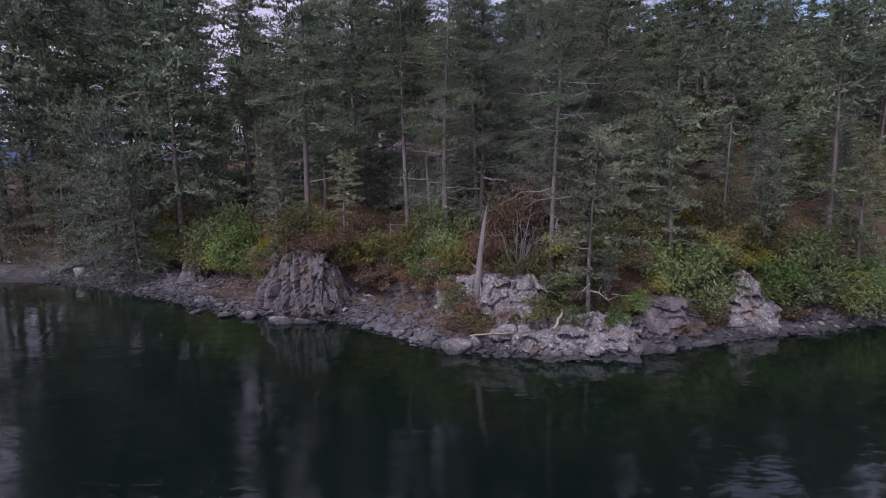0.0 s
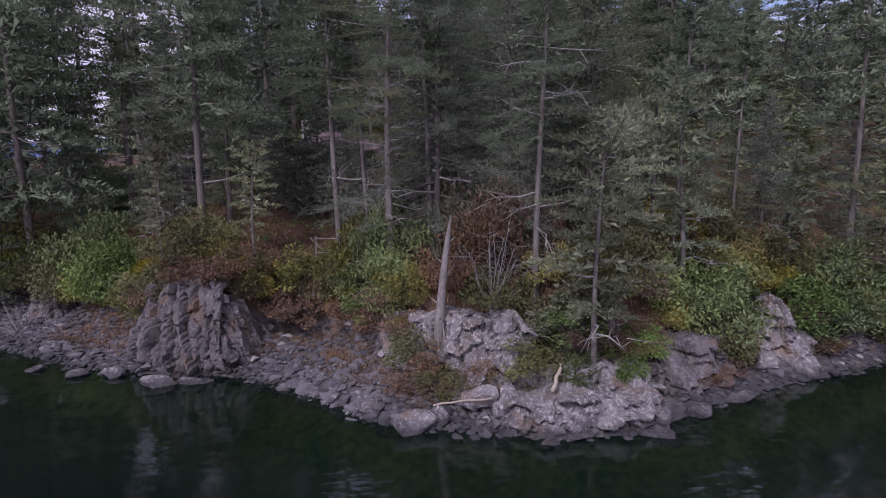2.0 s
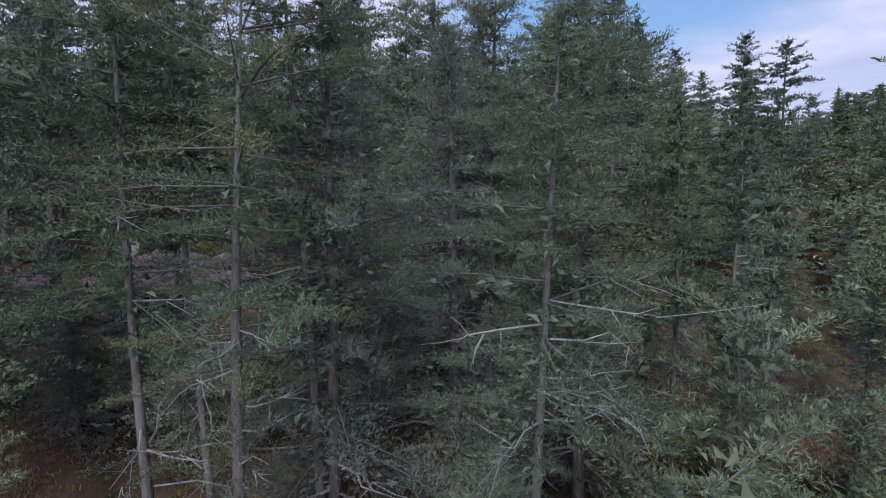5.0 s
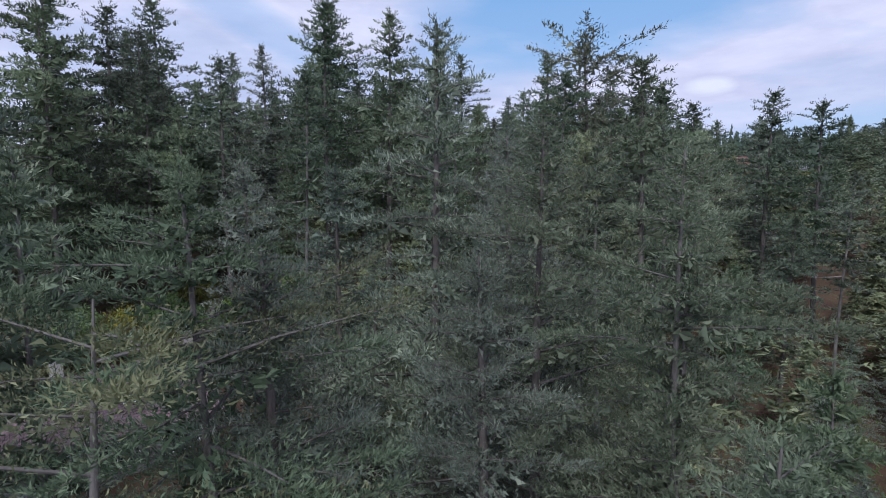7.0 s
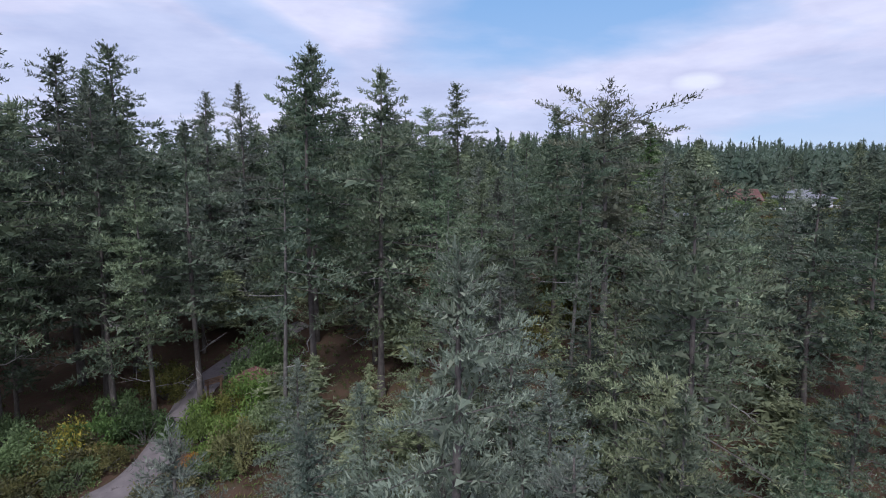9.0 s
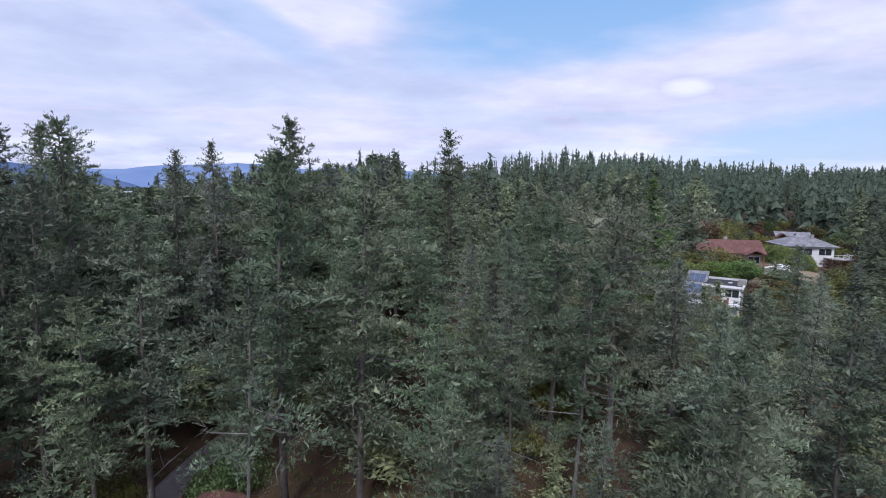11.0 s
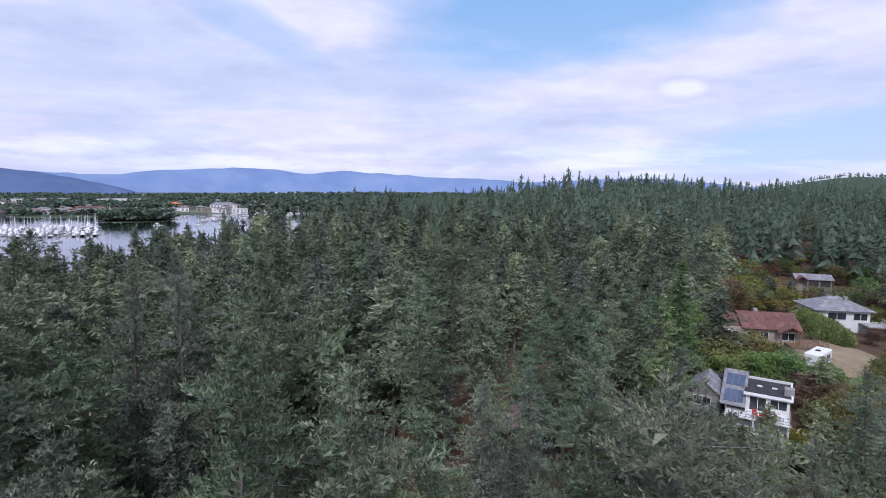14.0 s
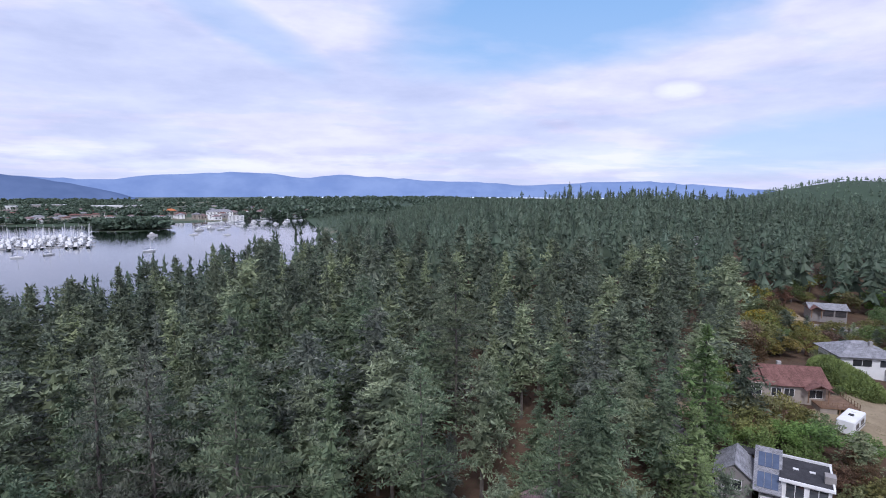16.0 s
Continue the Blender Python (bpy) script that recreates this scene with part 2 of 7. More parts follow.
def shingle(name, a, b):
    """Courses of roof shingles with uneven tones and lichen."""
    m, g = material(name)
    uv = g.add("ShaderNodeUVMap")
    br = g.add("ShaderNodeTexBrick", {"Vector": uv.outputs[0], "Color1": a, "Color2": b, "Mortar": tuple(v * 0.5 for v in a), "Scale": 1.0, "Mortar Size": 0.02,
                                     "Brick Width": 0.35, "Row Height": 0.24})
    n = g.noise(pos(g), 0.9, 5.0)
    c = g.mix(g.math("MULTIPLY", g.ramp(n, 0.45, 0.7), 0.6), br.outputs[0], tuple(v * 1.35 for v in b))
    finish(g, c, 0.9, br.outputs[1], -0.6, 0.03)
    return m


M["tile_brown"] = shingle("brown_tiles", (0.17, 0.115, 0.115), (0.29, 0.205, 0.205))
M["tile_red"] = shingle("red_shingles", (0.135, 0.065, 0.055), (0.20, 0.105, 0.090))
M["tile_grey"] = shingle("grey_shingles", (0.20, 0.20, 0.215), (0.30, 0.30, 0.32))


def rock_material(name, dark, light, lichen, patches):
    """Fractured rock with lichen and a dark wet foot."""
    m, g = material(name)
    p = pos(g)
    st = g.add("ShaderNodeMapping", {"Vector": p, "Rotation": (radians(24), radians(14), 0), "Scale": (1.2, 1.2, 0.6)})
    n1 = g.noise(st, 0.9, 7.0, 0.65)
    n2 = g.noise(p, 5.0, 6.0, 0.72)
    n3 = g.noise(p, 20.0, 4.0, 0.7)
    c = g.mix(g.ramp(n1, 0.36, 0.64), dark, light)
    c = g.mix(g.math("MULTIPLY", g.ramp(n2, 0.52, 0.60), patches), c, lichen)
    c = g.mix(g.math("MULTIPLY", g.ramp(n3, 0.50, 0.40), 0.5), c, tuple(v * 0.4 for v in dark))
    c = g.mix(g.math("MULTIPLY", g.ramp(g.noise(p, 0.7, 4.0), 0.55, 0.66), 0.55), c, (0.26, 0.17, 0.10))
    z = g.add("ShaderNodeSeparateXYZ", [p]).outputs[2]
    wet = g.ramp(g.math("ADD", z, g.math("MULTIPLY", n1, 0.9)), 1.15, 0.70)
    c = g.mix(g.math("MULTIPLY", wet, 0.75), c, (0.036, 0.036, 0.042))
    h = g.math("ADD", n1, g.math("ADD", g.math("MULTIPLY", n2, 0.4), g.math("MULTIPLY", n3, 0.12)))
    finish(g, c, 0.85, h, 0.9, 0.35)
    return m


M["rock"] = rock_material("shore_rock", (0.15, 0.14, 0.146), (0.41, 0.385, 0.385), (0.68, 0.65, 0.63), 0.7)
M["rock_dark"] = rock_material("bluff_rock", (0.085, 0.078, 0.084), (0.225, 0.205, 0.21), (0.42, 0.39, 0.37), 0.45)


def ground_material():
    """Forest floor of brown needles and moss; rock where it is steep, gravel near the water, weed and sand below it,
    painted darker with depth.
    """
    m, g = material("forest_floor")
    p = pos(g)
    sep = g.add("ShaderNodeSeparateXYZ", [p])
    z = sep.outputs[2]
    nz = g.add("ShaderNodeSeparateXYZ", [g.add("ShaderNodeNewGeometry").outputs["Normal"]]).outputs[2]
    n1, n2, n3 = g.noise(p, 0.25, 5.0), g.noise(p, 2.2, 6.0, 0.65), g.noise(p, 14.0, 4.0, 0.7)
    soil = g.mix(g.ramp(n1, 0.4, 0.62), (0.078, 0.042, 0.029), (0.118, 0.072, 0.046))
    soil = g.mix(g.math("MULTIPLY", g.ramp(n2, 0.5, 0.66), 0.7), soil, (0.075, 0.082, 0.034))
    soil = g.mix(g.math("MULTIPLY", g.ramp(n3, 0.45, 0.7), 0.6), soil, (0.125, 0.092, 0.062))
    rock = g.mix(g.ramp(n2, 0.35, 0.65), (0.080, 0.074, 0.076), (0.190, 0.175, 0.175))
    rock = g.mix(g.math("MULTIPLY", g.ramp(n3, 0.5, 0.7), 0.4), rock, (0.24, 0.22, 0.21))
    steep = g.ramp(g.math("ADD", nz, g.math("MULTIPLY", g.math("SUBTRACT", n2, 0.5), 0.35)), 0.74, 0.58)
    steep = g.math("MULTIPLY", steep, g.ramp(z, 3.2, 2.2))
    lowz = g.ramp(g.math("ADD", z, g.math("MULTIPLY", n2, 1.0)), 2.2, 1.5)
    c = g.mix(g.math("MAXIMUM", steep, lowz), soil, rock)
    wet = g.ramp(g.math("ADD", z, g.math("MULTIPLY", n2, 0.8)), 1.1, 0.55)
    c = g.mix(g.math("MULTIPLY", wet, 0.72), c, (0.036, 0.037, 0.040))
    far = g.ramp(sep.outputs[1], 330.0, 520.0)
    field = g.mix(g.ramp(g.noise(p, 0.006, 4.0), 0.5, 0.62), (0.050, 0.078, 0.045), (0.20, 0.185, 0.13))
    c = g.mix(far, c, field)
    east = g.ramp(sep.outputs[0], 240.0, 420.0)
    c = g.mix(east, c, (0.045, 0.072, 0.042))
    under = g.ramp(z, 0.0, -0.25)
    bed = g.mix(g.ramp(n2, 0.4, 0.6), (0.030, 0.052, 0.020), (0.120, 0.130, 0.060))
    # light lost in deeper water is painted as a darker bed
    bed = g.mix(g.ramp(z, -0.6, -3.0), bed, (0.012, 0.020, 0.015))
    c = g.mix(under, c, bed)
    finish(g, c, 0.9, g.math("ADD", n2, g.math("MULTIPLY", n3, 0.4)), 0.7, 0.12)
    return m


M["ground"] = ground_material()


def water_material():
    m, g = material("sea_water")
    p = pos(g)
    far = g.add("ShaderNodeMapping", {"Vector": p, "Rotation": (0, 0, radians(-20)), "Scale": (1.0, 2.2, 1.0)})
    n = g.math("ADD", g.math("MULTIPLY", g.noise(far, 0.22, 3.0, 0.5), 1.0), g.math("MULTIPLY", g.noise(far, 1.3, 2.0, 0.5), 0.16))
    bump = g.add("ShaderNodeBump", {"Strength": 0.11, "Distance": 0.5, "Height": n}).outputs[0]
    b = g.add("ShaderNodeBsdfPrincipled", {"Base Color": (0.006, 0.013, 0.011), "Roughness": 0.05, "IOR": 1.33, "Normal": bump})
    clear = g.add("ShaderNodeBsdfTransparent", {"Color": (0.45, 0.62, 0.52)})
    fres = g.add("ShaderNodeFresnel", {"IOR": 1.33, "Normal": bump})
    body = g.add("ShaderNodeMixShader", [0.55, b, clear])
    gl = g.add("ShaderNodeBsdfGlossy", {"Color": (0.95, 0.96, 1.0), "Roughness": 0.05, "Normal": bump})
    mixed = g.add("ShaderNodeMixShader", [fres, body, gl])
    g.add("ShaderNodeOutputMaterial", [mixed])
    return m


M["water"] = water_material()


# distant surfaces: air haze painted in as tint plus a faint glow
def haze_glow_material(name, a, b):
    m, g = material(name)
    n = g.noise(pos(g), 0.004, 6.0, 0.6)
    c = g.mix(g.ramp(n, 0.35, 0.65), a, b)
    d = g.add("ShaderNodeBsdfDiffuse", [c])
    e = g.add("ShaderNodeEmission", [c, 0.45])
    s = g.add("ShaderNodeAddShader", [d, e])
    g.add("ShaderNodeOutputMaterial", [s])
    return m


M["hill_far"] = haze_glow_material("far_haze_hills", (0.125, 0.178, 0.315), (0.165, 0.222, 0.36))
M["hill_mid"] = haze_glow_material("haze_hills", (0.068, 0.100, 0.185), (0.095, 0.132, 0.23))
# brightness of the far water is in its pale colour and glow
M["inlet"] = haze_glow_material("far_inlet_glow", (0.62, 0.66, 0.80), (0.66, 0.70, 0.84))
M["plain"] = mottled("distant_plain", (0.055, 0.075, 0.060), (0.095, 0.115, 0.085), (0.24, 0.22, 0.19), 0.006, 0.95, 0.0)


# ---------------------------------------------------------------- mesh helpers
def mesh_of(name, verts, faces, mats, smooth=False, uv=None):
    """A mesh from arrays: verts (n, 3); faces (m, 3) or (m, 4); mats: a key of M."""
    me = bpy.data.meshes.new(name)
    verts, faces = np.asarray(verts, np.float32), np.asarray(faces, np.int32)
    k = faces.shape[1]
    me.vertices.add(len(verts))
    me.vertices.foreach_set("co", verts.ravel())
    me.loops.add(faces.size)
    me.loops.foreach_set("vertex_index", faces.ravel())
    me.polygons.add(len(faces))
    me.polygons.foreach_set("loop_start", np.arange(0, faces.size, k, dtype=np.int32))
    me.update(calc_edges=True)
    me.polygons.foreach_set("use_smooth", np.full(len(faces), smooth))
    me.materials.append(M[mats])
    return me


def part_np(name, verts, faces, mat, parent=None, label="", smooth=False):
    ob = new(name, mesh_of(name, verts, faces, mat, smooth))
    ob.parent = parent
    return tagged(ob, label) if label else ob


def part(name, bm, mat, parent=None, label="", smooth=False):
    """Links a bmesh as one mesh object, under a thing or a part."""
    me = bpy.data.meshes.new(name)
    bm.normal_update()
    bm.to_mesh(me)
    bm.free()
    me.materials.append(M[mat])
    if smooth:
        me.polygons.foreach_set("use_smooth", np.full(len(me.polygons), True))
    ob = new(name, me)
    ob.parent = parent
    return tagged(ob, label) if label else ob


def base(name, m, label, category, group="", kind=""):
    ob = new(name)
    ob.empty_display_size = 0.2
    ob.matrix_basis = m
    return tagged(ob, label, category, group, kind)


def box(bm, x0, y0, z0, x1, y1, z1, bevel=0.0):
    r = bmesh.ops.create_cube(bm, size=1.0, matrix=Matrix.Translation(((x0 + x1) / 2, (y0 + y1) / 2, (z0 + z1) / 2)) @ Matrix.Diagonal((x1 - x0, y1 - y0, z1 - z0, 1)))
    if bevel:
        es = list({e for v in r["verts"] for e in v.link_edges})
        bmesh.ops.bevel(bm, geom=es, offset=bevel, segments=1, affect="EDGES")
    return bm


def boxed(*b, bevel=0.0):
    return box(bmesh.new(), *b, bevel=bevel)


def grid_hash(ix, iy, seed):
    h = (ix.astype(np.int64) * 374761393 + iy.astype(np.int64) * 668265263 + seed * 982451653) & 0xFFFFFFFF
    h = ((h ^ (h >> 13)) * 1274126177) & 0xFFFFFFFF
    return ((h ^ (h >> 16)) & 0xFFFF) / 65535.0


def vnoise(x, y, seed=0):
    ix, iy = np.floor(x), np.floor(y)
    u, v = x - ix, y - iy
    u, v = u * u * (3 - 2 * u), v * v * (3 - 2 * v)
    a, b = grid_hash(ix, iy, seed), grid_hash(ix + 1, iy, seed)
    c, d = grid_hash(ix, iy + 1, seed), grid_hash(ix + 1, iy + 1, seed)
    return (a + (b - a) * u) * (1 - v) + (c + (d - c) * u) * v


def fbm(x, y, octaves=4, seed=0):
    s, a, t = 0.0, 0.5, 0.0
    for k in range(octaves):
        s, t = s + a * vnoise(x * 2 ** k, y * 2 ** k, seed + k), t + a
        a *= 0.5
    return s / t


# ---------------------------------------------------------------- the ground
SHORE = [(-400, 150), (-160, 95), (-75, 64), (-51, 60), (-44, 59), (-35, 55), (-26, 49.5), (-16.5, 43.5), (-9.5, 42.1),
         (-5.6, 39.5), (-0.8, 34.8), (1.5, 33.7), (4.5, 32.8), (7.5, 32), (10, 31.7), (14, 33.2), (18, 34.8), (22, 35.9),
         (25.3, 36.4), (30, 38), (36, 40), (48, 40), (75, 34), (140, 20), (300, -20), (700, -120), (2500, -500), (6000, -900)]
HARBOUR = [(170, -900), (180, -160), (215, -105), (265, -60), (330, 20), (400, 100), (520, 140), (760, 180), (1000, 205), (1280, 240)]  # y, x of its near coast


def inland(x, y):
    """Signed distance from the shoreline, positive on the land."""
    best = np.full(np.shape(x), 1e9)
    for (ax, ay), (bx, by) in zip(SHORE, SHORE[1:]):
        ux, uy = bx - ax, by - ay
        k = np.clip(((x - ax) * ux + (y - ay) * uy) / (ux * ux + uy * uy), 0, 1)
        best = np.minimum(best, np.hypot(x - ax - k * ux, y - ay - k * uy))
    edge = np.interp(x, [p[0] for p in SHORE], [p[1] for p in SHORE])
    return np.where(y > edge, best, -best)


def height(x, y, detail=True):
    x, y = np.asarray(x, float), np.asarray(y, float)
    s = inland(x, y)
    beach = np.interp(x, [-60, -30, -20, -17, -15, -9.5, -7.5, -4.5, -1.5, 0.5, 2, 8, 10, 60], [5, 5.5, 6.5, 4.5, 2.0, 2.0, 4.2, 5.6, 5.0, 3.8, 3.4, 3.2, 2.0, 1.6])
    lo = np.clip(s / beach, 0, 1) * np.minimum(0.16 * beach + 0.3, 1.5)
    e = np.clip((s - beach) / np.interp(x, [-60, -20, -14, -2, 3, 10, 17, 22, 60], [4, 3.0, 2.4, 2.2, 2.6, 4.0, 5, 4, 5]), 0, 1)
    top = np.interp(x, [-60, -25, -14, 3, 15, 25, 60], [4.6, 4.8, 5.2, 4.7, 4.8, 4.6, 4.6])
    bank = lo + (top - lo) * (e * e * (3 - 2 * e))
    d = np.maximum(s - beach - 3.0, 0)
    away = np.exp(-np.maximum(np.hypot(x - 60, y - 120) - 420, 0) / 350)
    rise = 2.6 * (1 - np.exp(-d / 7)) + 19 * (1 - np.exp(-d / 130)) * away
    rise = rise + 13 * np.exp(-((x - 100) / 75) ** 2 - ((y - 115) / 55) ** 2) * np.clip(d / 30, 0, 1)
    rise = rise + 14 * np.exp(-((x - 270) / 150) ** 2 - ((y - 280) / 140) ** 2)
    rise = rise + 84 * np.exp(-((x - 1530) / 270) ** 2 - ((y - 850) / 270) ** 2)
    if detail:
        rough = np.clip(s / 3, 0, 1) * np.exp(-np.maximum(s - 30, 0) / 60)
        rise = rise + rough * ((fbm(x / 5, y / 5, 4, 3) - 0.5) * 1.6 + (fbm(x / 1.2, y / 1.2, 3, 9) - 0.5) * 0.5)
        craggy = np.clip(e * (1 - e) * 4, 0, 1)
        bank = bank + craggy * (fbm(x / 2.2 + y / 4, y / 1.5, 4, 21) - 0.5) * 2.4
    land = bank + rise
    sea = np.maximum(s * 0.42, -7) + (fbm(x / 3, y / 3, 3, 5) - 0.5) * 0.8 * np.clip(-s / 4, 0, 1)
    h = np.where(s < 0, sea, land)
    # the harbour beyond the wooded point, and the flat land round it
    cx = np.interp(y, [p[0] for p in HARBOUR], [p[1] for p in HARBOUR])
    far_edge = np.interp(x, [-2500, -900, -300, -180, -60, 70, 330], [1500, 1330, 1225, 1180, 1200, 1225, 1270])
    arm = (x - cx) * 0.16
    arm = np.where(y < 170, 99, arm)
    arm = np.where(y > far_edge, np.minimum((y - far_edge) * 0.1, 6), np.maximum(arm, -6))
    arm = np.maximum(arm, 7 * np.exp(-(((x + 78) / 62) ** 2 + ((y - 1040) / 42) ** 2)) - 2.2 * (y < far_edge) * (y > 900) + 0.0 - 3.8 * (y <= 900))
    arm = np.where(y < 170, 99, arm)
    h = np.where(s > 0, np.minimum(h, arm), h)
    return np.where((s > 0) & (y > far_edge), np.minimum(h, 4 + 84 * np.exp(-((x - 1530) / 270) ** 2 - ((y - 850) / 270) ** 2)), h)


def z_at(x, y):
    return float(height(x, y))


def spread(fine0, fine1, step, lo, hi, grow):
    """Grid lines: even between fine0 and fine1, ever wider outside."""
    mid = list(np.arange(fine0, fine1 + 1e-6, step))
    a, s, left = fine0, step, []
    while a > lo:
        s *= grow
        a -= s
        left.append(a)
    b, s, right = fine1, step, []
    while b < hi:
        s *= grow
        b += s
        right.append(b)
    return np.array(left[::-1] + mid + right)


def make_ground():
    xs = spread(-38, 40, 0.5, -4800, 4800, 1.09)
    ys = spread(30, 60, 0.5, -4600, 4800, 1.08)
    gx, gy = np.meshgrid(xs, ys)
    gz = height(gx, gy)
    n, k = len(xs), len(ys)
    idx = np.arange(n * k).reshape(k, n)
    f = np.stack([idx[:-1, :-1], idx[:-1, 1:], idx[1:, 1:], idx[1:, :-1]], -1).reshape(-1, 4)
    ob = part_np("ground", np.stack([gx, gy, gz], -1).reshape(-1, 3), f, "ground", smooth=True)
    return tagged(ob, "forest floor of brown needles, rock and moss sloping to the sea", "ground", kind="structure")


GROUND = make_ground()
bm = bmesh.new()
bmesh.ops.create_grid(bm, x_segments=8, y_segments=8, size=4900)
WATER = tagged(part("water", bm, "water"), "dark green calm sea water with faint ripples", "water", kind="structure")


# ---------------------------------------------------------------- far hills
def hills(name, near, tops, mat, az0, az1, label, seed, rough=10.0):
    """A chain of hills: tops are (heading in degrees, height in metres)."""
    n = 160
    az = np.linspace(az0, az1, n)
    h = np.interp(az, [p[0] for p in tops], [p[1] for p in tops])
    h = np.maximum(h + (fbm(az / 2.2, az * 0 + 3, 4, seed) - 0.5) * rough + (fbm(az * 1.1, az * 0, 5, seed + 5) - 0.5) * rough * 1.1, -5)
    rows = []
    for d, k in ((0, 0.0), (80, 0.35), (170, 0.75), (260, 1.0), (380, 0.8), (520, 0.0)):
        r = near + d
        rows.append(np.stack([np.sin(np.radians(az)) * r + 14, np.cos(np.radians(az)) * r + 67, h * k - 3 * (k == 0)], -1))
    v = np.concatenate(rows)
    idx = np.arange(len(v)).reshape(6, n)
    f = np.stack([idx[:-1, :-1], idx[:-1, 1:], idx[1:, 1:], idx[1:, :-1]], -1).reshape(-1, 4)
    return tagged(part_np(name, v, f, mat, smooth=True), label, "hills", kind="structure")


# the hills' blue is haze put into their colour, which also glows a little
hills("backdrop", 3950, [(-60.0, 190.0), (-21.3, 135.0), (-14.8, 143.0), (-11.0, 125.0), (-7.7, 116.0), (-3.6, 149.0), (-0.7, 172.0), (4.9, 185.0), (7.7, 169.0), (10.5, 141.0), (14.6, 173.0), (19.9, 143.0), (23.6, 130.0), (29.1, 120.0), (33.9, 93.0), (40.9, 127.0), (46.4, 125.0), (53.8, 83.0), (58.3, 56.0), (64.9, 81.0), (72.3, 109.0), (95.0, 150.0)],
      "hill_far", -60, 95, "long wooded hills with blue haze painted in", 11, 16)
hills("backdrop", 3300, [(-60.0, 260.0), (-21.3, 156.0), (-14.8, 137.0), (-12.6, 118.0), (-9.8, 89.0), (-6.8, 47.0), (-5.0, 8.0), (-2.2, -28.0), (10.0, -5.0)], "hill_mid", -60, 6, "dark wooded hill with blue haze painted in", 14, 8)
# inlet strip: no mirrored sky, its shine is painted pale and glows
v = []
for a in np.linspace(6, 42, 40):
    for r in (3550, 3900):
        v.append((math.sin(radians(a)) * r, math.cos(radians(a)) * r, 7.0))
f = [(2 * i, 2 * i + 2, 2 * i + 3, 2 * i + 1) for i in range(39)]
tagged(part_np("water_far", v, f, "inlet"), "strip of distant inlet water, brightness painted pale and glowing", "water", kind="structure")


# ---------------------------------------------------------------- trees
def tube(points, radii, sides=6):
    """A tapered tube through points; returns verts, quads."""
    points, radii = np.asarray(points, float), np.asarray(radii, float)
    n = len(points)
    tang = np.gradient(points, axis=0)
    tang /= np.linalg.norm(tang, axis=1)[:, None] + 1e-9
    ref = np.where(np.abs(tang[:, 2:3]) > 0.8, np.array([[1.0, 0, 0]]), np.array([[0, 0, 1.0]]))
    a = np.cross(tang, ref)
    a /= np.linalg.norm(a, axis=1)[:, None] + 1e-9
    b = np.cross(tang, a)
    ang = np.arange(sides) * 2 * np.pi / sides
    v = points[:, None] + radii[:, None, None] * (np.cos(ang)[None, :, None] * a[:, None] + np.sin(ang)[None, :, None] * b[:, None])
    idx = np.arange(n * sides).reshape(n, sides)
    nx = np.roll(idx, -1, axis=1)
    f = np.stack([idx[:-1], nx[:-1], nx[1:], idx[1:]], -1).reshape(-1, 4)
    return v.reshape(-1, 3), f


def join(pieces):
    vs, fs, k = [], [], 0
    for v, f in pieces:
        vs.append(v)
        fs.append(np.asarray(f) + k)
        k += len(v)
    return np.concatenate(vs), np.concatenate(fs)


def blades(p, d, length, width, rng, flat=0.0):
    """One narrow triangle at each p along d: needles, leaves or grass. flat: how much they lie level, as sprays of needles do."""
    n = len(p)
    d = d / (np.linalg.norm(d, axis=1)[:, None] + 1e-9)
    side = np.cross(d, rng.normal(size=(n, 3)) + np.array([0, 0, 1.0]) * flat)
    side /= np.linalg.norm(side, axis=1)[:, None] + 1e-9
    w = (width * 0.5)[:, None]
    l = length[:, None]
    v = np.stack([p - side * w * 0.7 - d * l * 0.25, p + side * w + d * l * 0.2, p + d * l * 0.75], 1).reshape(-1, 3)
    return v, np.arange(3 * n).reshape(-1, 3)


def profile(shape, u):
    """How wide the crown is, from its foot (0) to its tip (1)."""
    if shape == "flat":
        return np.clip(0.55 + 0.6 * u, 0, 1.05) * np.where(u > 0.93, 0.75, 1)
    if shape == "young":
        return (1 - u) ** 0.80 * np.minimum(1, 0.6 + u * 4) * 1.04
    if shape == "cone":
        return (1 - u) ** 0.85 * np.minimum(1, 0.7 + u * 4)
    return (1 - u) ** 0.62 * np.minimum(1, 0.55 + u * 2.2) * 1.06


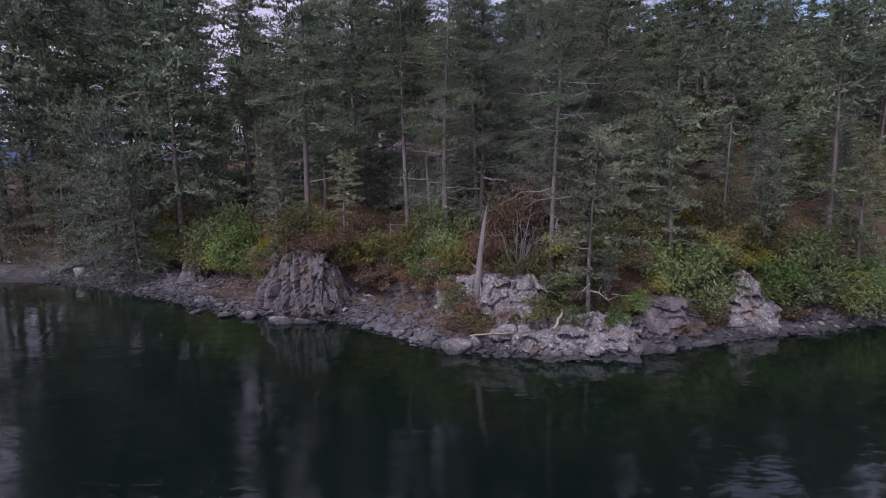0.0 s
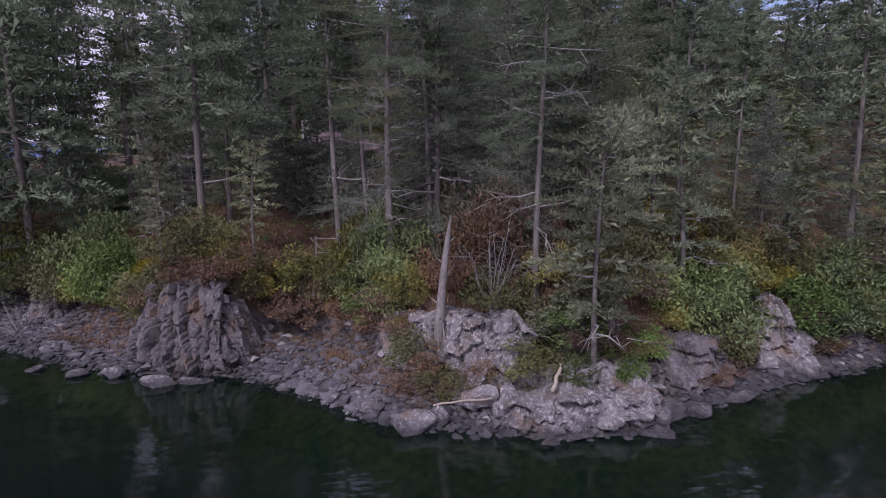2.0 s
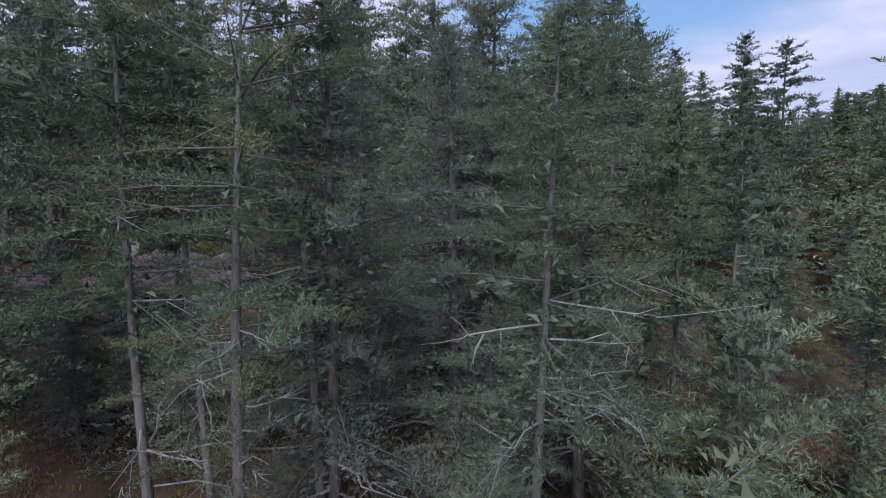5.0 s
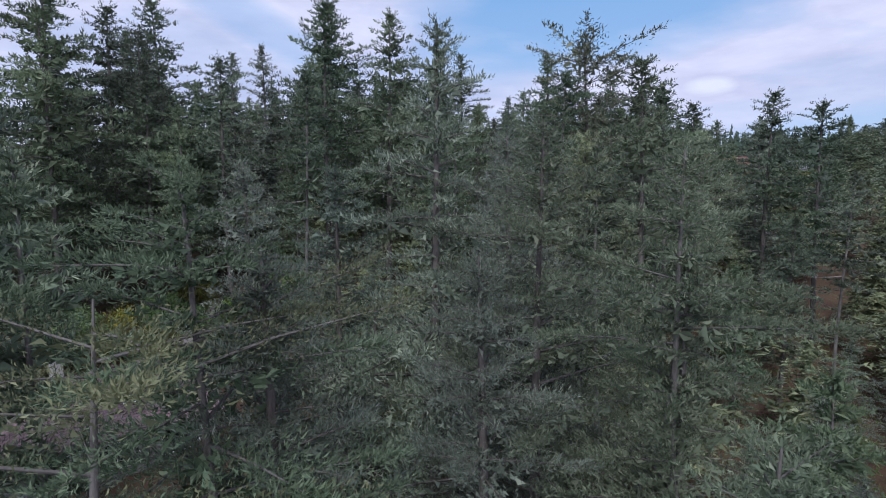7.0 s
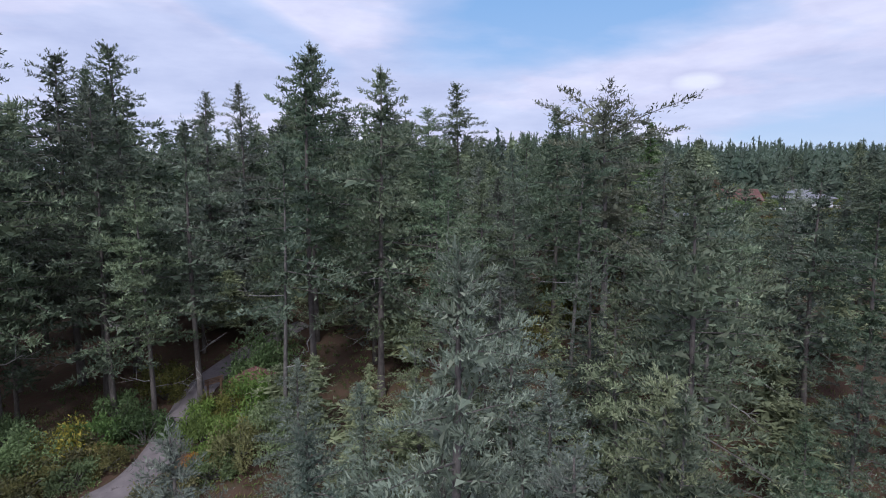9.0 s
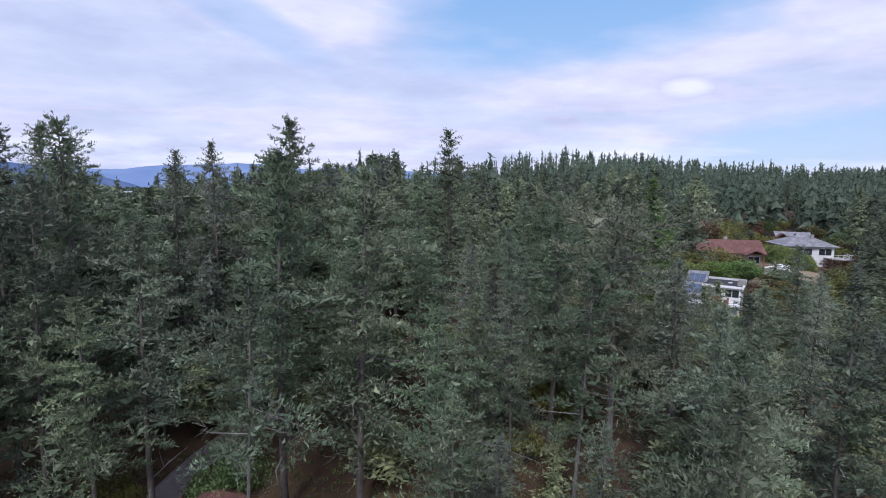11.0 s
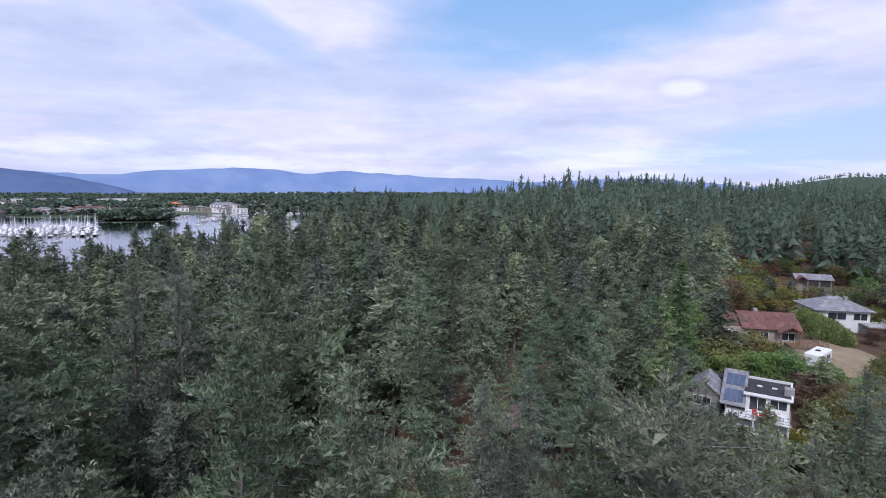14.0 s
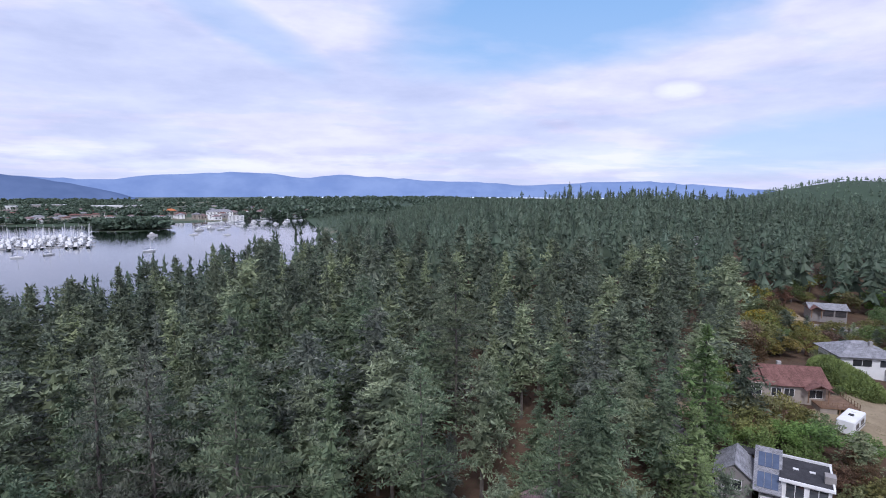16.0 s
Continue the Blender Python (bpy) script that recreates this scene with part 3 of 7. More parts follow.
def skirts(rng, H, crown, rad, shape, tiers, segs):
    """Star-shaped drooping layers, one above the other: the dense body of a conifer's crown. Returns verts, triangles and the outer points."""
    vs, fs, tips, k = [], [], [], 0
    ph = rng.uniform(0, 6.28)
    for j in range(tiers):
        u = 1 - (1 - (j + rng.uniform(0, 0.6)) / tiers) ** 1.35
        r = rad * float(profile(shape, np.array(u))) * rng.uniform(0.78, 1.15) + 0.12
        z = (crown + (1 - crown) * u) * H
        a = np.arange(segs) * 2 * np.pi / segs + rng.uniform(0, 6.28) + rng.normal(0, 0.12, segs)
        q = r * np.where(np.arange(segs) % 2, rng.uniform(0.35, 0.65, segs), rng.uniform(0.7, 1.3, segs)) * (1 + 0.3 * np.sin(a * 2 + ph + u * 9))
        ring = np.stack([np.cos(a) * q, np.sin(a) * q, z - q * 0.25 + rng.normal(0, 0.16 * r + 0.03, segs)], -1)
        apex = np.array([[0, 0, min(z + r * 0.6 + (1 - crown) * H / tiers * 0.6, H)]])
        vs += [apex, ring]
        tips.append(ring)
        i = np.arange(segs)
        fs.append(np.stack([np.full(segs, k), k + 1 + i, k + 1 + (i + 1) % segs], -1))
        k += segs + 1
    v = np.concatenate(vs)[np.concatenate(fs)].reshape(-1, 3)
    return v, np.arange(len(v)).reshape(-1, 3), np.concatenate(tips)


def sprays(p, d, L, n, size, rng, lift=0.30, thick=0.13, slim=0.39):
    """Bushy twigs clothed with short tufts of needles: n tufts along each twig, which starts at p and runs L along d."""
    m = len(p)
    d = d / (np.linalg.norm(d, axis=1)[:, None] + 1e-9)
    u = (np.arange(n) + rng.uniform(0, 1, (m, n))) / n
    o = rng.normal(0, 1, (m, n, 3)) + np.array([0, 0, 0.35])
    o /= np.linalg.norm(o, axis=2)[..., None]
    q = p[:, None] + d[:, None] * (L[:, None] * u)[..., None] + o * np.array([1, 1, 0.7]) * (thick * L * np.ones(m))[:, None, None]
    e = o * 0.75 + d[:, None] * 0.6 + np.array([0, 0, lift])
    l = (np.reshape(size, (-1, 1)) * rng.uniform(0.6, 1.35, (m, n)) * (1.1 - 0.3 * u)).ravel()
    return blades(q.reshape(-1, 3), e.reshape(-1, 3), l, l * slim * rng.uniform(0.7, 1.3, len(l)), rng, 0.3)


def puffs(p, R, n, rng):
    """Round tufted ends of boughs: n tufts of needles standing out from each p, fuller above."""
    m = len(p)
    o = rng.normal(0, 1, (m, n, 3)) + np.array([0, 0, 0.45])
    o /= np.linalg.norm(o, axis=2)[..., None]
    o = o * np.array([1, 1, 0.72])
    q = p[:, None] + o * (R * rng.uniform(0.3, 0.6, m))[:, None, None]
    l = (R[:, None] * rng.uniform(0.6, 1.1, (m, n))).ravel()
    return blades(q.reshape(-1, 3), (o + rng.normal(0, 0.25, (m, n, 3))).reshape(-1, 3), l, l * rng.uniform(0.30, 0.54, len(l)), rng, 0.2)


def conifer(seed, H, crown, rad, boughs, twigs, teeth, shape="fir", dead=0, trunk_r=0.3, lean=0.02, droop=0.10, thin=0.0, sides=7, spread=0.30, inner=1.0, size=0.19, deep=30, slim=0.25):
    """Verts and faces of the trunk with limbs, of the needles and of the dead branches of one conifer. crown: height share at which the crown starts;
    twigs: sprays to a bough; teeth: half the tufts on a spray; size: a tuft's length."""
    rng = np.random.default_rng(seed)
    zz = np.linspace(0, 1, 10)
    ph, am = rng.uniform(0, 6.28), lean * H
    cx = lambda u: am * (np.sin(u * 2.6 + ph) - math.sin(ph)) * 0.6
    cy = lambda u: am * (np.cos(u * 2.1 + ph) - math.cos(ph)) * 0.6
    pieces = [tube(np.stack([cx(zz), cy(zz), zz * H], -1), trunk_r * (1 - zz) ** 0.8 + 0.02 + trunk_r * 0.35 * np.exp(-zz * 30), sides)]
    u = (np.arange(boughs) + rng.uniform(0, 1, boughs)) / boughs
    u = u if shape == "flat" else 1 - (1 - u) ** 1.25
    hh = (crown + (1 - crown) * u) * H * 0.985
    hh = hh + rng.normal(0, 0.012, boughs) * H * (u < 0.9)
    az = np.arange(boughs) * 2.399 + rng.normal(0, 0.45, boughs)
    # a few big lobes make the outline uneven
    lump = 1 + 0.30 * np.sin(hh * (9.0 / H) * 2 + ph * 3 + 1.7 * np.sin(az + ph)) + 0.14 * np.sin(az * 2 + hh * 0.8 + ph)
    L = rad * profile(shape, u) * rng.uniform(0.75, 1.15, boughs) * lump + 0.014 * H
    if thin:
        L = L * np.where((rng.uniform(size=boughs) < thin) & (u < 0.9), 0.4, 1.0)
    rise = np.interp(u, [0, 0.45, 0.8, 0.95, 1], [-0.10, 0.10, 0.24, 0.42, 0.9]) + rng.normal(0, 0.1, boughs)
    if shape == "flat":
        rise = np.interp(u, [0, 0.6, 1], [0.05, 0.15, 0.5]) + rng.normal(0, 0.12, boughs)
    up = np.array([0, 0, 1.0])
    out = np.stack([np.cos(az), np.sin(az), np.zeros(boughs)], -1)
    per = np.stack([-np.sin(az), np.cos(az), np.zeros(boughs)], -1)
    root = np.stack([cx(hh / H), cy(hh / H), hh], -1)
    ax = lambda i, s: root[i] + out[i] * (s * L[i])[:, None] + up * (L[i] * (rise[i] * s - droop * 2.2 * s * s + droop * 1.0 * s ** 3))[:, None]
    for i in range(boughs):
        s = np.array([0, 0.5, 0.95])
        pieces.append(tube(ax(np.full(3, i), s), np.array([0.032, 0.02, 0.005]) * (0.4 + L[i] / 4), 3))
    cnt = np.maximum((twigs * np.clip(L / (rad * 0.7), 0.3, 1.3)).astype(int), 4)
    i = np.repeat(np.arange(boughs), cnt)
    m = len(i)
    s = np.concatenate([(np.arange(c) + rng.uniform(0.1, 0.9, c)) / c for c in cnt])
    s = 0.12 + 0.86 * s ** 0.75
    sg = np.where(np.arange(m) % 2, 1.0, -1.0)
    ang = np.interp(s, [0, 0.7, 1], [1.15, 0.85, 0.2]) * rng.uniform(0.5, 1.2, m)
    d = out[i] * np.cos(ang)[:, None] + per[i] * (sg * np.sin(ang))[:, None] + up * (rise[i] * 0.5 + rng.normal(0.02, 0.26, m))[:, None]
    fl = (spread * L[i] * np.clip(1.2 - s, 0.3, 1) * np.clip(0.5 + s * 2, 0, 1) + 0.14 + 0.006 * H) * rng.uniform(0.7, 1.25, m)
    cv, cf = sprays(ax(i, s), d, fl, teeth * 2, size * np.clip(0.45 + L[i] / rad, 0.5, 1.0), rng, slim=slim)
    # short sprays close to the stem
    k = int(boughs * inner)
    j = rng.integers(0, boughs, k)
    kv = sprays(root[j], out[j] + per[j] * rng.normal(0, 0.5, (k, 1)) + up * rng.normal(0, 0.25, (k, 1)), L[j] * 0.55, teeth * 3, size * 1.2, rng, slim=slim)
    t = 10
    tv = sprays(np.stack([np.full(t, cx(1.0)), np.full(t, cy(1.0)), H * (1 - rng.uniform(0.005, 0.07, t))], -1), np.stack([rng.normal(0, 0.5, t), rng.normal(0, 0.5, t), np.ones(t)], -1), H * rng.uniform(0.02, 0.04, t), teeth, size * 0.8, rng)
    # large sprays deep in the crown, which keep the daylight out
    k = boughs * deep
    j, q = rng.integers(0, boughs, k), rng.uniform(0.03, 0.46, k)
    l = size * 2.2 * rng.uniform(0.6, 1.4, k) * np.clip(0.3 + L[j] / rad, 0.35, 1.0)
    iv = blades(ax(j, q) + per[j] * (rng.normal(0, 0.11, k) * L[j])[:, None] - up * (rng.uniform(0, 0.10, k) * L[j])[:, None], out[j] + rng.normal(0, 0.5, (k, 3)), l, l * 0.5, rng, 0.5)
    crown_v, crown_f = join([(cv, cf), kv, tv, iv])
    dv = []
    for j in range(dead):
        z = H * rng.uniform(max(crown - 0.25, 0.12), crown + 0.25)
        a, l = rng.uniform(0, 6.28), rng.uniform(0.35, 0.75) * rad
        q = np.array([cx(z / H), cy(z / H), z])
        dirn = np.array([math.cos(a), math.sin(a), rng.uniform(-0.25, 0.3)])
        pts = [q, q + dirn * l * 0.4 + rng.normal(0, 0.12, 3), q + dirn * l * 0.75 + rng.normal(0, 0.2, 3), q + dirn * l + rng.normal(0, 0.25, 3)]
        one = [tube(pts, [0.05, 0.04, 0.025, 0.008], 4)]
        for _ in range(5):
            t = rng.uniform(0.4, 1)
            w = q + dirn * l * t
            e = dirn + rng.normal(0, 0.8, 3)
            one.append(tube([w, w + e * l * 0.14, w + e * l * 0.26 + rng.normal(0, 0.08, 3)], [0.022, 0.016, 0.005], 3))
        dv.append(join(one))
    return join(pieces), (crown_v, crown_f), dv


PROTO = {}
KINDS = {  # seed, H, crown, rad, boughs, twigs, teeth, then options; needle and bark materials; label
    "tall": ((1, 26, 0.36, 5.8, 84, 36, 11), dict(dead=8, trunk_r=0.28, thin=0.2), "fir", "bark", "tall dark green fir with a long bare trunk"),
    "tall_b": ((2, 26, 0.44, 5.3, 66, 36, 11), dict(dead=12, trunk_r=0.22, thin=0.3, lean=0.03), "fir", "bark_pale", "tall grey-green fir with dead lower branches"),
    "tall_c": ((3, 26, 0.24, 6.0, 96, 34, 11), dict(dead=5, trunk_r=0.30, thin=0.12), "fir", "bark", "tall full dark green fir"),
    "young": ((4, 14, 0.05, 4.7, 110, 38, 12), dict(shape="young", trunk_r=0.2, dead=2, size=0.125), "fir_blue", "bark", "grey-green fir with a full pointed crown"),
    "young_b": ((5, 14, 0.08, 4.5, 100, 38, 12), dict(shape="young", trunk_r=0.18, dead=4, thin=0.15, size=0.125), "fir_light", "bark_pale", "light green fir with a loose pointed crown"),
    "flat": ((6, 26, 0.5, 5.6, 64, 34, 8), dict(shape="flat", deep=10, trunk_r=0.42, dead=10, thin=0.15, lean=0.03), "fir_light", "bark_pale", "old fir with a broad flat crown and bleached limbs"),
    "pine": ((7, 11, 0.28, 2.7, 34, 24, 8), dict(shape="flat", deep=6, trunk_r=0.13, dead=8, thin=0.2, lean=0.05, droop=0.14, size=0.16), "fir_light", "bark_pale", "small shore pine with sparse flat layers of needles"),
    "old_pine": ((10, 26, 0.30, 4.6, 60, 40, 10), dict(shape="flat", deep=10, trunk_r=0.30, dead=22, thin=0.3, lean=0.05, droop=0.16, size=0.12, slim=0.34), "pine_olive", "bark_pale", "old shore pine with olive clumps and many bleached dead limbs"),
    "sparse": ((8, 22, 0.56, 2.6, 44, 20, 8), dict(deep=8, trunk_r=0.17, dead=12, thin=0.25, lean=0.03, size=0.125), "fir", "bark_pale", "slim fir with a long pale bare trunk and a thin top"),
    "cedar": ((9, 16, 0.04, 3.4, 120, 24, 7), dict(shape="young", trunk_r=0.25, droop=0.18, size=0.20), "cedar", "bark", "bright green cedar with drooping sprays"),
}
LOW = {  # the same kinds with fewer, larger tufts, for trees that stay farther off: boughs, twigs, teeth, size
    "tall": (76, 24, 7, 0.30), "tall_b": (60, 24, 7, 0.30), "tall_c": (86, 24, 7, 0.31), "young": (92, 24, 8, 0.185), "young_b": (86, 24, 8, 0.185),
    "flat": (54, 24, 7, 0.32), "pine": (30, 18, 7, 0.22), "old_pine": (50, 24, 7, 0.30), "sparse": (40, 14, 6, 0.28), "cedar": (100, 18, 6, 0.27),
}


def tree(kind, x, y, top=None, scale=None, turn=None, low=0, wide=1.0, label="", z=None):
    """Plants a tree of a kind; top: the height above the sea that its tip reaches."""
    args, opts, needles, bk, text = KINDS[kind]
    gz = (z_at(x, y) if z is None else z) - 0.15
    sz = scale if scale else (top - gz) / args[1]
    turn = random.uniform(0, 360) if turn is None else turn
    wide = wide * (1.25 if kind == "cedar" else 1.0)
    w = sz * wide if sz < 1.15 else (0.5 * sz + 0.575) * wide
    m = Matrix.LocRotScale((x, y, gz), Euler((0, 0, radians(turn))), (w, w, sz))
    key = (kind, low)
    if key not in PROTO:
        a = list(args)
        if low:
            b, tw, te, si = LOW[kind]
            a[4:7] = (b, tw, te) if low == 1 else (b, int(tw * 0.7), te - 3)
            opts = dict(opts, size=si if low == 1 else si * 1.4, inner=0.8, slim=0.30 if low == 1 else 0.38, deep=18 if low == 1 else 9, dead=min(opts.get("dead", 0), 3), sides=5)
        (tv, tf), (cv, cf), dead = conifer(*a, **opts)
        ob = base("fir_tree" if kind not in ("cedar", "pine", "old_pine") else kind.replace("old_", "") + "_tree", m, label or text, "tree", "forest trees")
        part_np("trunk", tv, tf, bk, ob, smooth=True)
        part_np("crown", cv, cf, needles, ob)
        for q, (dv, df) in enumerate(dead):
            part_np("dead_branch", dv, df, "dead", ob, "bleached dead branch")
        PROTO[key] = ob
        return ob
    ob = copy_thing(PROTO[key], m)
    ob.matrix_basis = m
    if label:
        ob["label"] = label
    return ob


# trees that stand out: kind, x, y, height of the tip
random.seed(5)
FRONT = [
    ("tall_c", -28.6, 58.0, 34), ("pine", -16.3, 51.3, 15.5), ("tall", -12.8, 50.0, 33), ("pine", -9.2, 49.0, 13.8), ("tall_b", -3.2, 48.6, 31),
    ("sparse", -1.2, 50.5, 30), ("tall_b", 2.8, 45.3, 29.5), ("tall_b", 7.9, 38.8, 26.0), ("pine", 9.6, 34.4, 14.6), ("tall_b", 13.2, 44.2, 30),
    ("tall", 11.0, 47.5, 31), ("sparse", 17.2, 43.6, 24.6), ("sparse", 17.3, 41.2, 23.2), ("pine", 17.2, 39.6, 17.0), ("sparse", 23.2, 43.9, 22.0),
    ("pine", 25.0, 41.4, 12.5), ("tall_b", 31.6, 43.4, 28.0), ("young_b", 32.5, 40.9, 15.0), ("old_pine", 0.2, 43.2, 27.5), ("young", 3.2, 45.2, 28.0),
    ("young", 8.4, 46.3, 27.5), ("young_b", 13.5, 44.6, 27.5), ("sparse", 18.1, 53.3, 31.0), ("young", 10.5, 55.2, 35.6), ("young", 12.8, 52.3, 31), ("young_b", 17.4, 54.2, 31.5),
    ("young", 7.0, 58.6, 30.0), ("tall", 13.5, 94.7, 49.5), ("tall_c", 15.7, 106.3, 53.2), ("tall_c", 19.4, 91.7, 47.9), ("tall_c", 41.3, 94.1, 46.0), ("tall_c", 51.5, 93.9, 44.8),
    ("flat", 40.5, 84.5, 44.2), ("tall_c", -4.0, 111.5, 52.6), ("tall_c", -9.1, 110.0, 51.2), ("tall_c", -9.3, 129.2, 53.5), ("tall", -8.5, 142.0, 52.2), ("tall", 3.0, 98.0, 43.5), ("tall", -5.8, 104.0, 47), ("tall_c", 48.6, 136.6, 56.3), ("young", 9.2, 125.3, 51.7),
    ("young", 4.7, 126.1, 50.6), ("tall_c", -15.8, 174.6, 51), ("tall", 35.1, 116.2, 48.5), ("tall_c", 39.6, 154.2, 52), ("tall", 47.6, 109.4, 44.5), ("cedar", 78.0, 116.5, 48.2),
    ("tall", -12.4, 94.7, 46), ("tall_c", -20, 100, 48), ("tall", -27, 96, 47), ("tall_b", 9.8, 89.1, 41), ("cedar", 65.0, 107.0, 42.3), ("tall_b", -21, 62, 33), ("young", -36, 58, 20),
    ("tall_c", -48, 66, 40), ("tall", -54, 69, 42), ("tall_c", -60, 73, 42), ("tall", -50, 75, 44), ("young", -56, 66, 26), ("young", -64, 70, 28), ("tall_c", -33, 62, 40), ("tall", -24, 66, 41), ("young_b", 52, 88, 39.5), ("young", 56, 92, 38.5), ("young", 48, 84, 40), ("young", 62, 98, 36), ("young", 66, 99, 33), ("young_b", 70, 96, 32), ("young", 63, 93, 35), ("young_b", 73, 92, 31), ("young", 60, 97, 36), ("young", 68, 91, 34), ("young_b", 77, 90.5, 31.5), ("young", 83, 92, 33.5), ("young", 87, 94, 35), ("young_b", 58, 89, 36), ("young", -41, 62, 22), ("young", -33, 56.5, 15), ("young_b", -46, 64, 20), ("tall_c", -37, 66, 36), ("tall", -46, 70, 36), ("tall_c", 30, 64.5, 38.0), ("tall_c", 42, 75.5, 38.0), ("tall_b", 37, 69, 37.5), ("young", 62, 80, 37), ("tall_c", 53, 72, 38.5), ("tall_b", 68, 84, 35),
    ("tall_c", -66, 93, 47), ("tall", -59, 90, 46), ("tall_c", -53, 92, 47), ("tall_c", -46, 88, 46), ("tall", -40, 92, 48), ("tall_c", -36, 78, 42), ("tall_c", -43, 78, 43), ("young", -14, 60, 17), ("young", -8, 57.5, 15), ("young_b", -20, 61, 18), ("young", -3, 55, 15), ("young_b", 2, 57, 16), ("young", 20, 48.5, 15), ("young_b", 25, 47, 14), ("young", 29, 48.5, 16), ("young", 35, 46.5, 15), ("young_b", 22, 55, 18), ("young", -26, 60, 16), ("young", 15.5, 49, 14), ("young_b", 6, 52, 15), ("young", 33, 53, 18), ("young", -18.3, 60.1, 16.6), ("young_b", -13.4, 59.5, 16.6), ("young", -8.6, 58.9, 16.5), ("young", -1.8, 58.0, 16.4), ("tall_c", 49.4, 78, 38.0), ("tall_c", 57.9, 83, 37.0), ("tall_c", 77, 91, 39.5), ("tall", 55, 68, 37),
    ("young", -5.3, 58.3, 18.5), ("young_b", -6.8, 60.6, 19), ("young", -3.6, 61.2, 18.5), ("young", -9.6, 61, 19), ("young_b", -13.0, 63, 20), ("young", 3.6, 59.6, 30.2), ("young", 16, 60, 27), ("young", 20, 63.5, 28), ("young_b", 24.5, 60, 27), ("young", 15, 66.5, 28), ("young", 21, 70, 30), ("young_b", 27.5, 67.5, 31), ("young", 9, 65, 23), ("young", 12.5, 72, 26), ("young_b", 17.5, 76, 28), ("young", 24, 76, 31), ("young", 30, 73, 32),
    ("tall_c", -52, 84, 44), ("young", -50, 70.5, 22), ("young", -44, 68, 20), ("young_b", -58, 77, 26), ("tall_c", -63, 83, 44), ("sparse", 219, 185, 48.5), ("sparse", 222.5, 187, 50), ("sparse", 226, 188.5, 49), ("sparse", 229, 191, 51), ("sparse", 232, 188, 50),
]
TAKEN = []
ROUTE = [(r[1], r[2], r[3]) for r in PATH]


def close(x, y, top, reach=19.0):
    """Whether a tree's crown comes near the line of flight."""
    return min(math.dist((x, y, max(min(top - 3, c), top - 12)), (a, b, c)) for a, b, c in ROUTE) < reach


def nearness(x, y, top):
    return 0 if close(x, y, top, 13.0) else 1 if close(x, y, top, 24.0) else 2


for kd, x, y, top in FRONT:
    tree(kd, x, y, top, low=nearness(x, y, top))
    TAKEN.append((x, y))

# clearings: houses, drive, lawn: x, y, radius
CLEAR = [(-5, 77, 10.5), (-17, 74, 8), (-1, 88, 4.5), (0.5, 93, 4), (2, 99, 3.5), (4, 105, 3), (7.5, 97, 3.5), (79, 106, 11), (104, 121, 12), (103, 110, 8), (125, 124, 12),
         (138, 128, 13), (188, 160, 20), (175, 153, 10), (112, 112, 9), (-9, 91, 3), (47, 88, 4), (92, 112, 7), (125, 112, 12), (80, 121, 3)]
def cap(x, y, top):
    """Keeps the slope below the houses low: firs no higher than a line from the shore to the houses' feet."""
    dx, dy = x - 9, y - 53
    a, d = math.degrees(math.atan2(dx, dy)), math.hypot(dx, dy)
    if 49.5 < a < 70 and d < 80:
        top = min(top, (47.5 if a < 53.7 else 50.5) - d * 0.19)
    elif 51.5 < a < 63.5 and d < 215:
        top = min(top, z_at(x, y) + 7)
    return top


SKYLINES = [  # seen from a place on the way: x, y, z, heading; then bearings from the heading and the slopes that the tree tops keep below
    (5.0, 42.8, 37.3, 23.4, [-40, -32, -26, -15, -5, 4, 13, 18, 24, 40], [0.17, 0.185, 0.13, 0.20, 0.15, 0.09, 0.105, 0.10, 0.07, 0.06]),
    (8.85, 52.26, 50.9, 24.4, [-37, -32, -28, -22, -17, -13, -9, -4, 1, 5, 9, 12, 18, 25, 30, 34, 40], [0.045, 0.028, -0.012, -0.018, 0.035, 0.0, 0.032, 0.040, 0.052, 0.025, 0.047, 0.052, 0.048, 0.048, 0.044, 0.032, 0.03]),
    (14.3, 67.6, 66.8, 25.0, [-39, -33, -26, -22, -17, -11, -5, 0, 4, 8, 11, 15, 20, 26, 31, 40], [-0.157, -0.142, -0.117, -0.103, -0.086, -0.066, -0.042, -0.022, -0.016, 0.001, 0.004, -0.003, -0.004, -0.003, -0.010, -0.004]),
]


def under_sky(x, y, top):
    """Keeps a tree's tip under the skyline of the wood."""
    for a, b, c, head, bearing, slope in SKYLINES:
        q = math.degrees(math.atan2(x - a, y - b)) - head
        d = math.hypot(x - a, y - b) * math.cos(math.radians(q))
        if abs(q) < 41 and d > 22:
            top = min(top, c + d * float(np.interp(q, bearing, slope)))
    az, d = math.degrees(math.atan2(x - 12.3, y - 62.1)), math.hypot(x - 12.3, y - 62.1)
    if 47.5 < az < 55 and d < 78:
        top = min(top, 61 - 0.34 * d)
    az, d = math.degrees(math.atan2(x - 5, y - 42.8)), math.hypot(x - 5, y - 42.8)
    if -28 < az < -2 and 8 < d < 46:
        top = min(top, 27.5 - 0.45 * d)
    return top


def height_of(x, y):
    s = float(inland(np.array(x), np.array(y)))
    g = z_at(x, y)
    h = np.interp(s, [0, 10, 25, 45, 80, 200], [9, 17, 20, 25, 31, 29]) + np.interp(x, [-40, -12, 0], [11, 9, 0]) * np.interp(s, [5, 60, 110], [1, 1, 0])
    h = h * np.interp(x, [45, 85], [1, 0.82])
    h = h + np.interp(y, [150, 190], [0, 3]) * np.interp(x, [20, 60], [1, 0])
    return g, h


